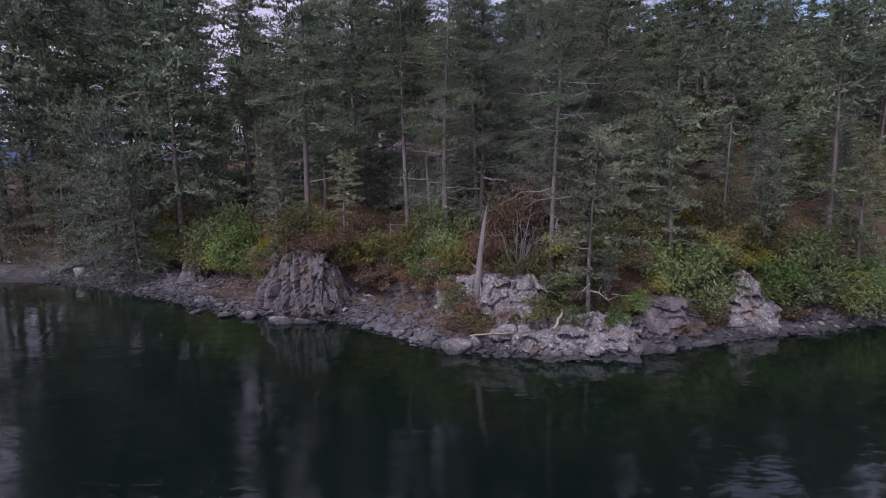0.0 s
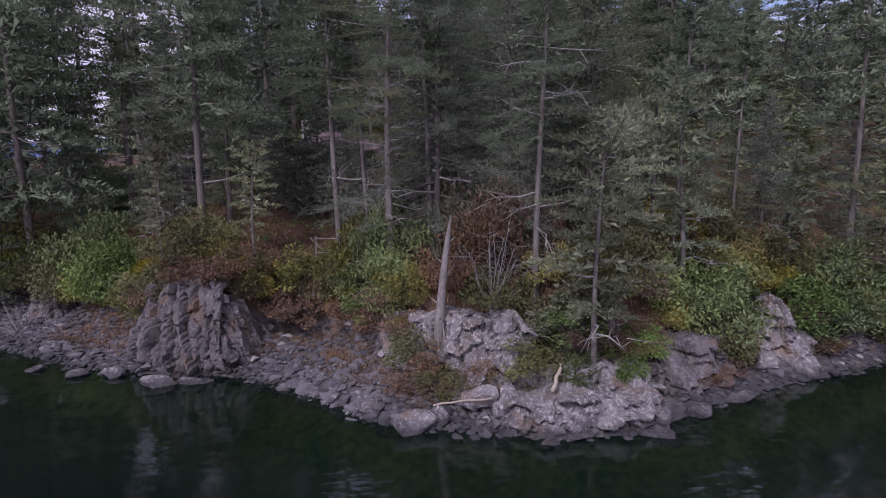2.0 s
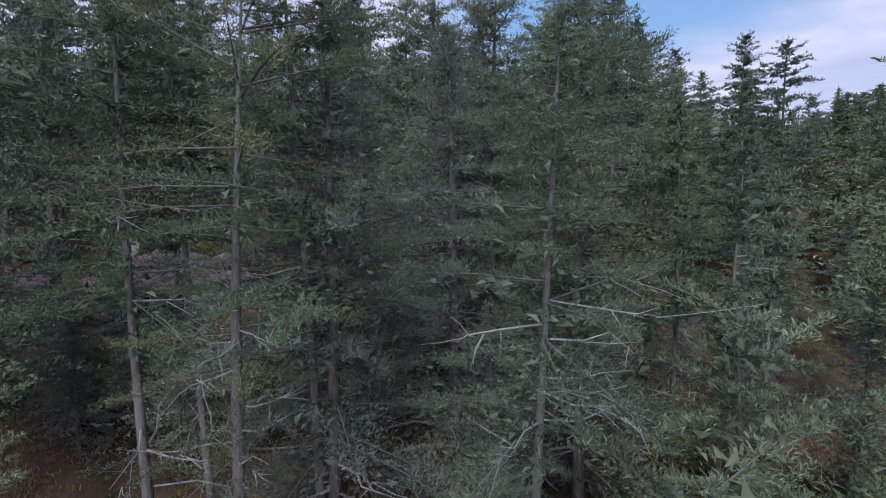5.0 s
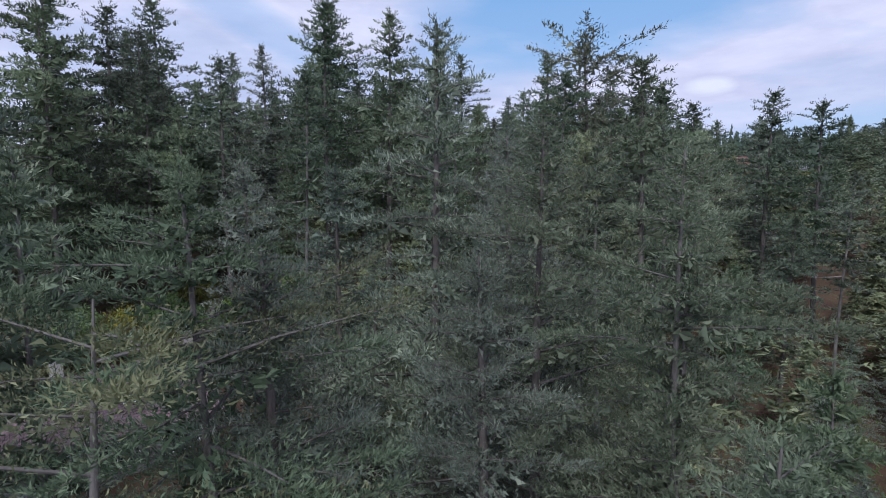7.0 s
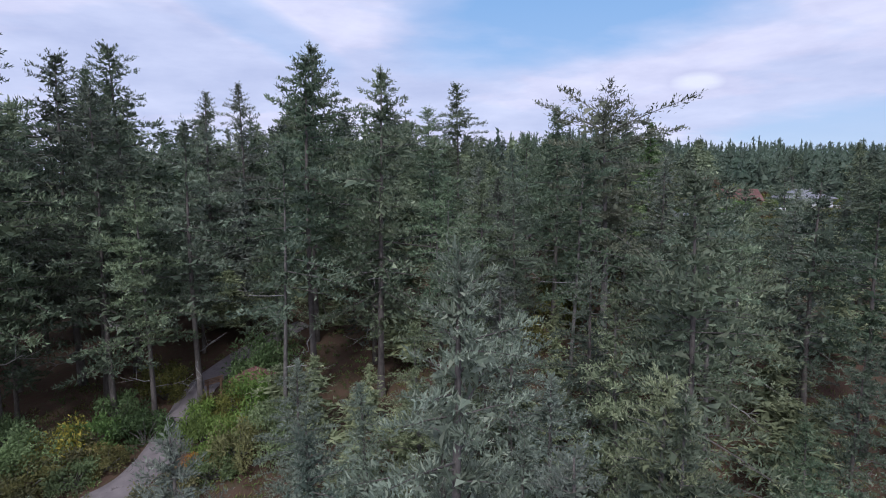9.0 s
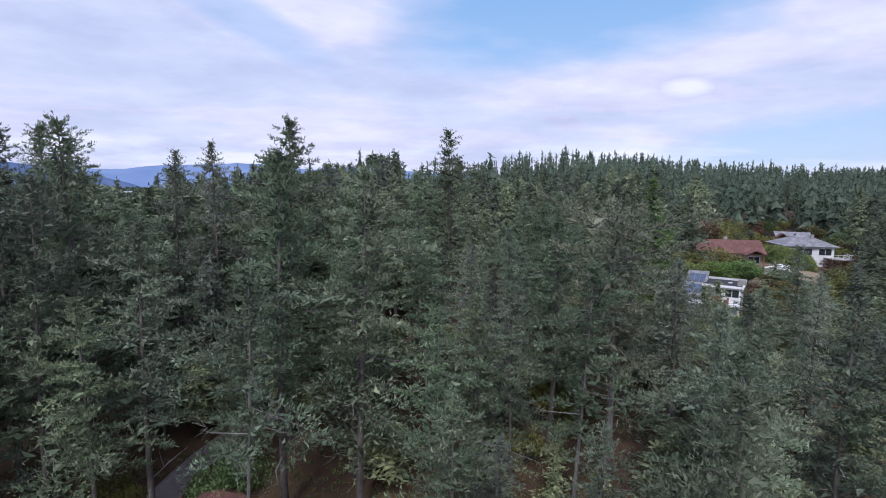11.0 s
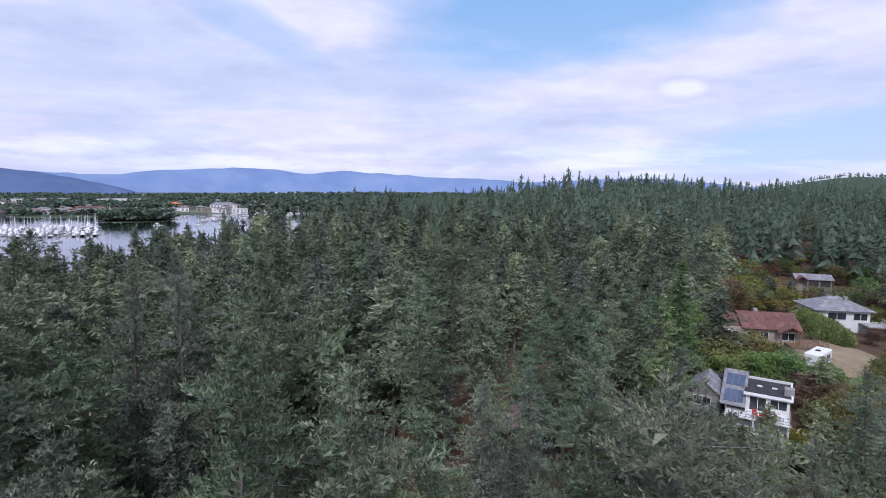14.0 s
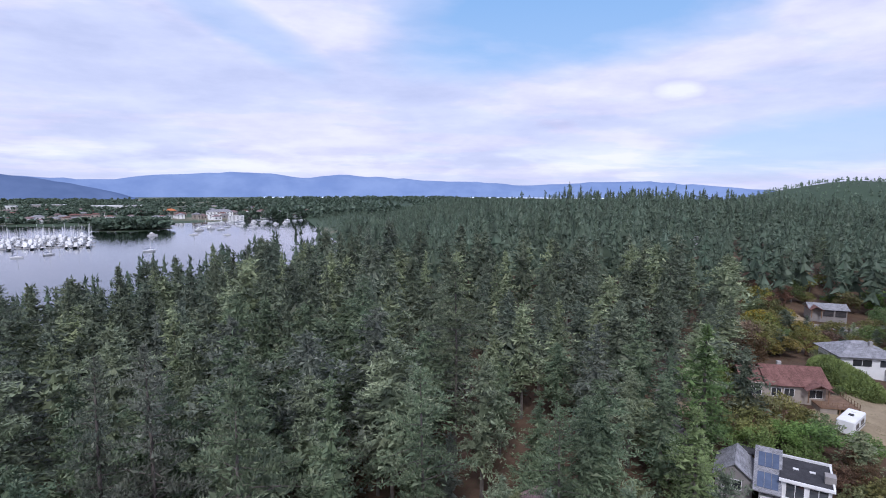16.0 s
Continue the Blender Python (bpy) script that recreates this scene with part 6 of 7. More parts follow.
def log(name, a, b, r0, r1, label):
    a, b = np.array(a, float), np.array(b, float)
    u = np.linspace(0, 1, 7)[:, None]
    rr = np.random.default_rng(len(label))
    pts = a + (b - a) * u + rr.normal(0, 0.03, (7, 3))
    v, f = tube(pts, np.linspace(r0, r1, 7), 8)
    cap0, cap1 = pts[0], pts[-1]
    n = len(v)
    v = np.concatenate([v, [cap0, cap1]])
    ends = [(n, (i + 1) % 8, i, i) for i in range(8)]
    tri = np.array([(n, (i + 1) % 8, i) for i in range(8)] + [(n + 1, n - 8 + i, n - 8 + (i + 1) % 8) for i in range(8)])
    quads = np.concatenate([np.stack([f[:, 0], f[:, 1], f[:, 2]], -1), np.stack([f[:, 0], f[:, 2], f[:, 3]], -1), tri])
    ob = part_np(name, v, quads, "log", smooth=True)
    return tagged(ob, label, "driftwood", "driftwood")


log("drift_log", (7.1, 33.3, 1.6), (7.75, 34.1, 2.6), 0.10, 0.07, "pale broken log leaning on the shore rock")
log("drift_log", (1.6, 34.1, 0.95), (4.4, 33.9, 1.25), 0.055, 0.035, "long pale driftwood pole on the stones")
log("drift_log", (14.6, 36.6, 2.3), (16.6, 34.9, 0.9), 0.06, 0.03, "thin bleached branch on the bank")
log("drift_log", (19.6, 38.4, 2.9), (21.2, 38.3, 3.0), 0.07, 0.05, "dark stick lying on the rock")


def fence():
    """Old sticks and a rail among the trees."""
    ob = base("pole_fence", pose(-3.6, 50.2, z_at(-3.6, 50.2)), "broken grey pole fence among the trees", "fence")
    for i, (a, b, r) in enumerate([((-1.5, 0, -0.1), (-1.45, 0, 1.5), 0.05), ((0.4, 0.1, -0.1), (0.4, 0.1, 1.4), 0.05), ((2.2, 0.1, -0.1), (2.2, 0.1, 1.3), 0.05)]):
        v, f = tube([a, b], [r, r], 6)
        part_np("post", v, f, "dead", ob)
    for a, b in [((-1.6, 0, 1.3), (2.3, 0.1, 1.15)), ((-1.6, 0.05, 0.25), (0.6, 0.1, 0.15)), ((-1.9, 0, 1.4), (-0.9, 0, 0.3))]:
        v, f = tube([a, b], [0.035, 0.03], 5)
        part_np("rail", v, f, "dead", ob)


fence()


# ---------------------------------------------------------------- houses
def roof_face(bm, pts, thick=0.18):
    """One roof plane as a slab with texture coordinates along its courses."""
    pts = [Vector(p) for p in pts]
    n = (pts[1] - pts[0]).cross(pts[2] - pts[0]).normalized()
    if n.z < 0:
        pts.reverse()
        n = -n
    uv = bm.loops.layers.uv.verify()
    along = Vector((0, 0, 1)).cross(n).normalized() if abs(n.z) < 0.999 else Vector((1, 0, 0))
    slope = n.cross(along)
    top = [bm.verts.new(p) for p in pts]
    bot = [bm.verts.new(p - n * thick) for p in pts]
    fs = [bm.faces.new(top), bm.faces.new(bot[::-1])]
    k = len(pts)
    fs += [bm.faces.new((top[i], bot[i], bot[(i + 1) % k], top[(i + 1) % k])) for i in range(k)]
    for f in fs:
        for l in f.loops:
            l[uv].uv = (l.vert.co.dot(along), l.vert.co.dot(slope))
    return bm


def gable(x0, x1, y0, y1, ze, zr, ridge="x", over=0.5):
    """The planes of a gable roof: lists of corners."""
    if ridge == "x":
        ym = (y0 + y1) / 2
        return [[(x0 - over, y0 - over, ze), (x1 + over, y0 - over, ze), (x1 + over, ym, zr), (x0 - over, ym, zr)],
                [(x0 - over, y1 + over, ze), (x1 + over, y1 + over, ze), (x1 + over, ym, zr), (x0 - over, ym, zr)]]
    xm = (x0 + x1) / 2
    return [[(x0 - over, y0 - over, ze), (x0 - over, y1 + over, ze), (xm, y1 + over, zr), (xm, y0 - over, zr)],
            [(x1 + over, y0 - over, ze), (x1 + over, y1 + over, ze), (xm, y1 + over, zr), (xm, y0 - over, zr)]]


def hip(x0, x1, y0, y1, ze, zr, over=0.5):
    x0, x1, y0, y1 = x0 - over, x1 + over, y0 - over, y1 + over
    d = min(x1 - x0, y1 - y0) / 2
    if x1 - x0 >= y1 - y0:
        a, b = (x0 + d, (y0 + y1) / 2, zr), (x1 - d, (y0 + y1) / 2, zr)
        return [[(x0, y0, ze), (x1, y0, ze), b, a], [(x0, y1, ze), (x1, y1, ze), b, a], [(x0, y0, ze), (x0, y1, ze), a], [(x1, y0, ze), (x1, y1, ze), b]]
    a, b = ((x0 + x1) / 2, y0 + d, zr), ((x0 + x1) / 2, y1 - d, zr)
    return [[(x0, y0, ze), (x0, y1, ze), b, a], [(x1, y0, ze), (x1, y1, ze), b, a], [(x0, y0, ze), (x1, y0, ze), a], [(x0, y1, ze), (x1, y1, ze), b]]


def roof(ob, planes, mat, label="", thick=0.18):
    bm = bmesh.new()
    for p in planes:
        roof_face(bm, p, thick)
    return part("roof", bm, mat, ob, label)


def wall_with_gable(ob, x0, x1, y0, y1, z0, z1, mat, zr=None, ridge="x", label=""):
    """A block of walls, with gable ends up to the ridge."""
    bm = bmesh.new()
    box(bm, x0, y0, z0, x1, y1, z1)
    if zr:
        if ridge == "x":
            for x, e in ((x0, x0 + 0.2), (x1 - 0.2, x1)):
                a = [bm.verts.new(p) for p in ((x, y0, z1), (x, y1, z1), (x, (y0 + y1) / 2, zr))]
                b = [bm.verts.new(p) for p in ((e, y0, z1), (e, y1, z1), (e, (y0 + y1) / 2, zr))]
                bm.faces.new(a), bm.faces.new(b[::-1])
        else:
            for y, e in ((y0, y0 + 0.2), (y1 - 0.2, y1)):
                a = [bm.verts.new(p) for p in ((x0, y, z1), (x1, y, z1), ((x0 + x1) / 2, y, zr))]
                b = [bm.verts.new(p) for p in ((x0, e, z1), (x1, e, z1), ((x0 + x1) / 2, e, zr))]
                bm.faces.new(a[::-1]), bm.faces.new(b)
    return part("wall", bm, mat, ob, label)


def window(ob, x0, x1, z0, z1, y, side="y", frame_mat="white", name="window"):
    """A window in a wall that faces -y (side y) or -x / +x (side x); y is the wall's plane."""
    t = 0.07
    bars = [(x0 - t, x1 + t, z0 - t, z0), (x0 - t, x1 + t, z1, z1 + t), (x0 - t, x0, z0, z1), (x1, x1 + t, z0, z1), ((x0 + x1) / 2 - t / 2, (x0 + x1) / 2 + t / 2, z0, z1)]
    bm, pane = bmesh.new(), bmesh.new()
    for a, b, c, d in bars:
        box(bm, a, y - 0.05, c, b, y + 0.05, d) if side == "y" else box(bm, y - 0.05, a, c, y + 0.05, b, d)
    box(pane, x0, y - 0.02, z0, x1, y + 0.02, z1) if side == "y" else box(pane, y - 0.02, x0, z0, y + 0.02, x1, z1)
    w = part(name, bm, frame_mat, ob)
    part("pane", pane, "glass", w, "dark reflecting glass pane")
    return w


def railing(ob, pts, z, mat, h=1.0, step=0.9):
    """Posts, top rail and balusters along a deck's edge."""
    for (ax, ay), (bx, by) in zip(pts, pts[1:]):
        n = max(int(math.hypot(bx - ax, by - ay) / step), 1)
        for i in range(n + 1):
            x, y = ax + (bx - ax) * i / n, ay + (by - ay) * i / n
            part("post", boxed(x - 0.04, y - 0.04, z, x + 0.04, y + 0.04, z + h), mat, ob)
        for zz in (z + h, z + h * 0.5, z + 0.12):
            v, f = tube([(ax, ay, zz), (bx, by, zz)], [0.035, 0.035], 4)
            part_np("rail", v, f, mat, ob)


def house_white():
    ob = base("house", pose(79.4, 106.7, 26.7, 0, 0, -57.0) @ Matrix.Scale(0.87, 4), "white two-storey house with a balcony, flat black roof and grey shingles", "house", "houses")
    wall_with_gable(ob, -2.2, 6.0, -5.2, 4.5, -1.5, 3.3, "white", label="white painted lower storey")
    wall_with_gable(ob, 0.2, 6.0, -2.6, 4.5, 3.3, 5.9, "white", label="white painted upper storey")
    part("balcony", boxed(-2.4, -6.4, 3.15, 6.2, -2.4, 3.38, bevel=0.02), "white", ob)
    for x in (-2.2, 1.5, 5.9):
        part("post", boxed(x - 0.12, -6.3, -1.5, x + 0.12, -6.06, 3.15), "white", ob)
    railing(ob, [(-2.3, -2.6), (-2.3, -6.3), (6.1, -6.3), (6.1, -2.6)], 3.38, "greywall")
    part("flat_roof", boxed(0.0, -2.9, 5.9, 6.2, 4.7, 6.06), "black", ob, "flat black membrane roof")
    for b in ((-0.2, 4.5, 5.9, 6.4, 4.8, 6.4), (6.1, -3.0, 5.9, 6.35, 4.5, 6.25), (-0.1, -3.1, 5.8, 6.35, -2.9, 6.2)):
        part("parapet", boxed(*b), "white", ob)
    part("chimney", boxed(5.2, -1.2, 5.9, 6.5, 0.2, 7.1, bevel=0.03), "greywall", ob, "grey clad chimney")
    for x in (1.6, 3.6):
        part("skylight", boxed(x, 1.0, 6.06, x + 0.7, 1.4, 6.18), "white", ob)
    # the shingled wing with panels, highest at the back
    roof(ob, [[(-3.2, -4.6, 4.3), (0.3, -4.6, 4.3), (0.3, 3.4, 7.5), (-3.2, 3.4, 7.5)]], "tile_grey", "grey shingled lean-to roof")
    bm = bmesh.new()
    for x in (-3.0, 0.1):
        a = [bm.verts.new(p) for p in ((x, -4.3, 3.3), (x, 3.3, 3.3), (x, 3.3, 7.3), (x, -4.3, 4.2))]
        b = [bm.verts.new(p) for p in ((x + 0.15, -4.3, 3.3), (x + 0.15, 3.3, 3.3), (x + 0.15, 3.3, 7.3), (x + 0.15, -4.3, 4.2))]
        bm.faces.new(a), bm.faces.new(b[::-1])
    box(bm, -3.0, 3.2, 3.3, 0.2, 3.4, 7.35)
    part("wing_wall", bm, "greywall", ob)
    for k in range(2):
        y0 = -3.9 + 3.6 * k
        bm = bmesh.new()
        z0, z1 = 4.3 + (y0 + 4.6) * 0.4 + 0.06, 4.3 + (y0 + 7.2) * 0.4 + 0.06
        roof_face(bm, [(-2.7, y0, z0), (-0.1, y0, z0), (-0.1, y0 + 2.6, z1), (-2.7, y0 + 2.6, z1)], 0.05)
        p = part("roof_panel", bm, "panel", ob, "dark blue glazed roof panel")
        for x in (-1.83, -0.96):
            v, f = tube([(x, y0, z0 + 0.02), (x, y0 + 2.6, z1 + 0.02)], [0.03, 0.03], 4)
            part_np("bar", v, f, "greywall", p)
    wall_with_gable(ob, -8.0, -3.2, -2.5, 4.0, -1.5, 4.6, "greywall", 6.6, "y")
    roof(ob, gable(-8.0, -3.2, -2.5, 4.0, 4.5, 6.7, "y", 0.4), "tile_grey", "grey shingled gable roof")
    part("flat_roof", boxed(-6.0, 4.0, 5.4, 0.0, 6.6, 5.6), "black", ob)
    for x0, x1, z0, z1 in ((0.8, 2.9, 3.45, 5.5), (3.5, 5.6, 4.2, 5.5)):
        window(ob, x0, x1, z0, z1, -2.62)
    window(ob, 2.9, 4.0, 0.6, 2.2, -5.22)
    window(ob, -7.0, -4.6, 2.6, 4.0, -2.52)
    window(ob, -1.5, 0.2, 1.8, 3.2, 6.02, "x")
    # no hole in the wall: a thin black slab paints the doorway's inner shade
    part("garage_opening", boxed(3.9, -5.24, -1.5, 5.9, -5.19, 0.2), "black", ob, "black panel painted as the shaded doorway below the balcony")
    return ob


def chair(x, y, z, turn, parent_m):
    ob = base("patio_chair", parent_m @ pose(x, y, z, 0, 0, turn), "red wooden patio chair on the balcony", "chair", "patio chairs")
    part("seat", boxed(-0.28, -0.26, 0.36, 0.28, 0.28, 0.42), "red", ob)
    bm = boxed(-0.28, 0.24, 0.42, 0.28, 0.30, 1.0)
    part("backrest", bm, "red", ob)
    for a in (-0.26, 0.22):
        for b in (-0.24, 0.24):
            part("leg", boxed(a, b, 0, a + 0.05, b + 0.05, 0.37), "red", ob)
        part("armrest", boxed(a - 0.03, -0.28, 0.58, a + 0.08, 0.28, 0.62), "red", ob)


house_white()
DECK = pose(78.4, 107.2, 26.4, 0, 0, -57.0)
for x, y, t in ((2.4, -4.6, 20), (3.4, -4.2, -30), (4.4, -4.9, -60), (3.2, -5.5, 160)):
    chair(x, y, 3.38, t, DECK)
tb = base("patio_table", DECK @ pose(3.3, -4.8, 3.38), "round red patio table on the balcony", "table")
bm = bmesh.new()
bmesh.ops.create_cone(bm, cap_ends=True, segments=16, radius1=0.5, radius2=0.5, depth=0.05, matrix=Matrix.Translation((0, 0, 0.68)))
part("tabletop", bm, "red", tb)
part("leg", boxed(-0.05, -0.05, 0, 0.05, 0.05, 0.66), "red", tb)


def house_red():
    ob = base("house", pose(107.4, 125.0, 30.9, 0, 0, -36) @ Matrix.Scale(0.84, 4), "low tan house with a red-brown shingled roof and a wooden deck", "house", "houses")
    wall_with_gable(ob, -8.0, 7.0, -4.5, 4.5, -4.5, 3.2, "tanwall", 5.6)
    roof(ob, gable(-3.5, 7.0, -4.5, 4.5, 3.2, 6.0, "x", 0.8), "tile_red", "red-brown shingled gable roof")
    roof(ob, gable(-8.0, -3.5, -3.7, 3.7, 3.0, 5.4, "x", 0.6), "tile_red", "lower red-brown shingled roof")
    roof(ob, gable(3.0, 7.0, -6.2, -2.0, 3.0, 4.2, "y", 0.5), "tile_red", "red-brown porch roof")
    part("chimney", boxed(-0.4, 0.2, 5.4, 0.4, 0.9, 6.6, bevel=0.03), "concrete", ob)
    part("vent", boxed(-6.4, 0.2, 5.0, -6.0, 0.6, 5.7), "concrete", ob)
    part("deck", boxed(4.5, -8.2, 0.1, 11.5, -1.0, 0.35, bevel=0.02), "timber", ob)
    part("deck_wall", boxed(4.6, -8.0, -2.8, 7.6, -4.5, 0.1), "tanwall", ob)
    for x, y in ((8.0, -8.0), (11.3, -8.0), (11.3, -1.3)):
        part("post", boxed(x - 0.1, y - 0.1, -2.8, x + 0.1, y + 0.1, 0.1), "timber", ob)
    railing(ob, [(4.6, -8.1), (11.4, -8.1), (11.4, -1.1)], 0.35, "timber")
    for x in (3.2, 6.8):
        part("porch_post", boxed(x - 0.09, -6.2, 0.3, x + 0.09, -6.0, 3.0), "timber", ob)
    for x0, x1 in ((-7.2, -4.9), (-3.0, -1.2), (-0.6, 1.2), (4.0, 6.4)):
        window(ob, x0, x1, 0.8, 2.4, -4.52)
    window(ob, -2.0, 0.5, 0.8, 2.2, 7.02, "x")
    return ob


house_red()


def house_grey():
    ob = base("house", pose(138.5, 128.5, 30.7, 0, 0, -34), "low house with a grey hipped shingle roof", "house", "houses")
    wall_with_gable(ob, -5.2, 5.2, -4.2, 4.2, -2.5, 2.7, "white")
    roof(ob, hip(-5.2, 5.2, -4.2, 4.2, 2.7, 5.0, 0.8), "tile_grey", "grey hipped shingle roof")
    part("chimney", boxed(1.2, -1.8, 3.6, 1.8, -1.2, 5.2), "concrete", ob)
    window(ob, -3, 0.5, 0.7, 2.1, -4.22)
    window(ob, 2, 4.6, 0.7, 2.1, -4.22)
    part("deck", boxed(3.0, -8.0, 0.0, 7.5, -4.2, 0.2), "concrete", ob)
    railing(ob, [(3.1, -7.9), (7.4, -7.9), (7.4, -4.3)], 0.2, "white")


house_grey()


def house_garage():
    z = 28.6
    ob = base("house", pose(190, 163.4, z, 0, 0, -44) @ Matrix.Scale(0.8, 4), "grey garage with a gabled roof and two dark doors", "house", "houses")
    wall_with_gable(ob, -6, 6, -4, 3.5, -2.5, 2.6, "greywall", 4.0, "x")
    roof(ob, gable(-6, 6, -4, 3.5, 2.6, 4.4, "x", 0.7), "tile_grey", "grey gable roof")
    roof(ob, gable(-6.2, -2.6, -6.0, 0, 2.5, 3.9, "y", 0.5), "tile_red", "brown porch gable")
    for x in (-6.0, -2.8):
        part("porch_post", boxed(x - 0.15, -6.0, -0.5, x + 0.15, -5.7, 2.9), "timber", ob)
    for x0, x1 in ((-1.8, 1.6), (2.2, 5.6)):
        d = part("garage_door", boxed(x0, -4.12, -0.1, x1, -4.0, 2.4), "brownwall", ob, "dark panelled garage door")
        for k in range(4):
            part("panel", boxed(x0 + 0.1, -4.16, 0.05 + k * 0.6, x1 - 0.1, -4.12, 0.5 + k * 0.6), "black", d)
    wl = base("retaining_wall", pose(180.5, 156.5, z - 3.0, 0, 0, -44), "long grey retaining wall with dark posts", "wall")
    part("wall_face", boxed(-9, -0.4, -2.5, 9, 0.4, 2.0, bevel=0.04), "concrete", wl)
    for i in range(6):
        x = -7.5 + 3 * i
        part("post", boxed(x - 0.25, -0.7, -1.5, x + 0.25, -0.4, 1.9), "brownwall", wl)


house_garage()


def house_shore():
    """The tiled house among the firs above the shore."""
    gz = 11.4
    ob = base("house", pose(-5.2, 78.0, gz, 0, 0, 18), "brown tile-roofed house among the firs", "house", "houses")
    wall_with_gable(ob, -6.5, 5.0, -6.0, 5.0, -3.0, 2.9, "greywall")
    roof(ob, hip(-6.5, 5.0, -6.0, 5.0, 2.8, 5.4, 0.8), "tile_brown", "pinkish brown tiled hip roof")
    sk = part("skylight", boxed(0, 0, 0, 1.0, 0.8, 0.12), "white", ob)
    sk.matrix_basis = pose(-0.2, -4.2, 3.75, 22, 0, 0)
    pn = part("pane", boxed(0.08, 0.08, 0.12, 0.92, 0.72, 0.15), "glass", sk)
    v, f = tube([(-1.3, -0.5, 5.45), (0.0, -0.5, 5.45)], [0.12, 0.12], 6)
    part_np("ridge_tile", v, f, "tile_brown", ob)
    part("chimney", boxed(-3.6, 1.6, 3.2, -2.8, 2.4, 6.6, bevel=0.03), "concrete", ob)
    for x0, x1 in ((-5.4, -3.4), (-2.2, 0.2), (1.6, 3.8)):
        window(ob, x0, x1, 0.5, 2.1, -6.02)
    for a, b in ((-6.2, 0), (4.6, 0)):
        part("gutter", boxed(a, -6.9, 2.62, a + 0.1, -6.75, 2.72), "white", ob)
    ob = base("house", pose(-18.0, 75.5, 10.6, 0, 0, 18), "wing of the shore house with pale walls and a tiled roof", "house", "houses")
    wall_with_gable(ob, -4.5, 4.5, -4.5, 5.0, -3.0, 2.9, "greywall", 4.8, "y")
    roof(ob, gable(-4.5, 4.5, -4.5, 5.0, 2.9, 5.0, "y", 0.7), "tile_brown", "pinkish brown tiled gable roof")
    for x0, x1 in ((-3.2, -1.4), (0.6, 2.6)):
        window(ob, x0, x1, 0.3, 2.2, -4.52)
    part("deck", boxed(-4.5, -7.0, -0.3, 4.5, -4.5, -0.1), "timber", ob)
    railing(ob, [(-4.4, -6.9), (4.4, -6.9)], -0.1, "greywall")
    for x in (-4.3, 0, 4.3):
        part("post", boxed(x - 0.1, -6.9, -3.5, x + 0.1, -6.7, 2.9), "white", ob)
    roof(ob, [[(-5, -7.4, 2.75), (5, -7.4, 2.75), (5, -4.4, 3.3), (-5, -4.4, 3.3)]], "tile_brown", "tiled porch roof")


house_shore()


def house_woods():
    z = z_at(50, 115)
    ob = base("house", pose(50, 116, z, 0, 0, -30), "small dark wooden house deep among the firs", "house", "houses")
    wall_with_gable(ob, -3, 3, -3, 3, -1, 4.6, "brownwall", 6.0, "y", label="grey-brown board walls")
    roof(ob, gable(-3, 3, -3, 3, 4.6, 6.3, "y", 0.5), "tile_brown", "brown shingled roof")
    for x0, x1 in ((-2.2, -0.3), (0.5, 2.2)):
        window(ob, x0, x1, 3.0, 4.2, -3.02, frame_mat="greywall")
    part("garage_door", boxed(-2.3, -3.08, -0.8, 2.3, -3.0, 1.8), "greywall", ob)


house_woods()


def gazebo():
    z = z_at(8.0, 97.4)
    ob = base("gazebo", pose(8.0, 97.4, z - 0.1), "brown shingled garden shelter on posts with a rail", "gazebo")
    bm = bmesh.new()
    for i in range(6):
        a, b = math.radians(60 * i), math.radians(60 * i + 60)
        roof_face(bm, [(2.6 * math.cos(a), 2.6 * math.sin(a), 2.3), (2.6 * math.cos(b), 2.6 * math.sin(b), 2.3), (0, 0, 3.5)], 0.1)
    part("roof", bm, "tile_red", ob)
    for i in range(6):
        a = math.radians(60 * i)
        x, y = 2.2 * math.cos(a), 2.2 * math.sin(a)
        part("post", boxed(x - 0.08, y - 0.08, 0, x + 0.08, y + 0.08, 2.3), "timber", ob)
        b = math.radians(60 * i + 60)
        for zz in (0.35, 0.9):
            v, f = tube([(x, y, zz), (2.2 * math.cos(b), 2.2 * math.sin(b), zz)], [0.05, 0.05], 4)
            part_np("rail", v, f, "timber", ob)
    part("floor_deck", boxed(-2.0, -2.0, 0.0, 2.0, 2.0, 0.12), "timber", ob)
    ob = base("garden_gate", pose(4.2, 99.2, z_at(4.2, 99.2), 0, 0, 30), "wooden trellis gate frame beside the drive", "gate")
    for x in (-0.7, 0.7):
        part("post", boxed(x - 0.08, -0.08, 0, x + 0.08, 0.08, 2.3), "timber", ob)
    for k in range(4):
        part("slat", boxed(-1.0, -0.06, 1.9 + k * 0.16, 1.0, 0.06, 1.98 + k * 0.16), "timber", ob)


gazebo()


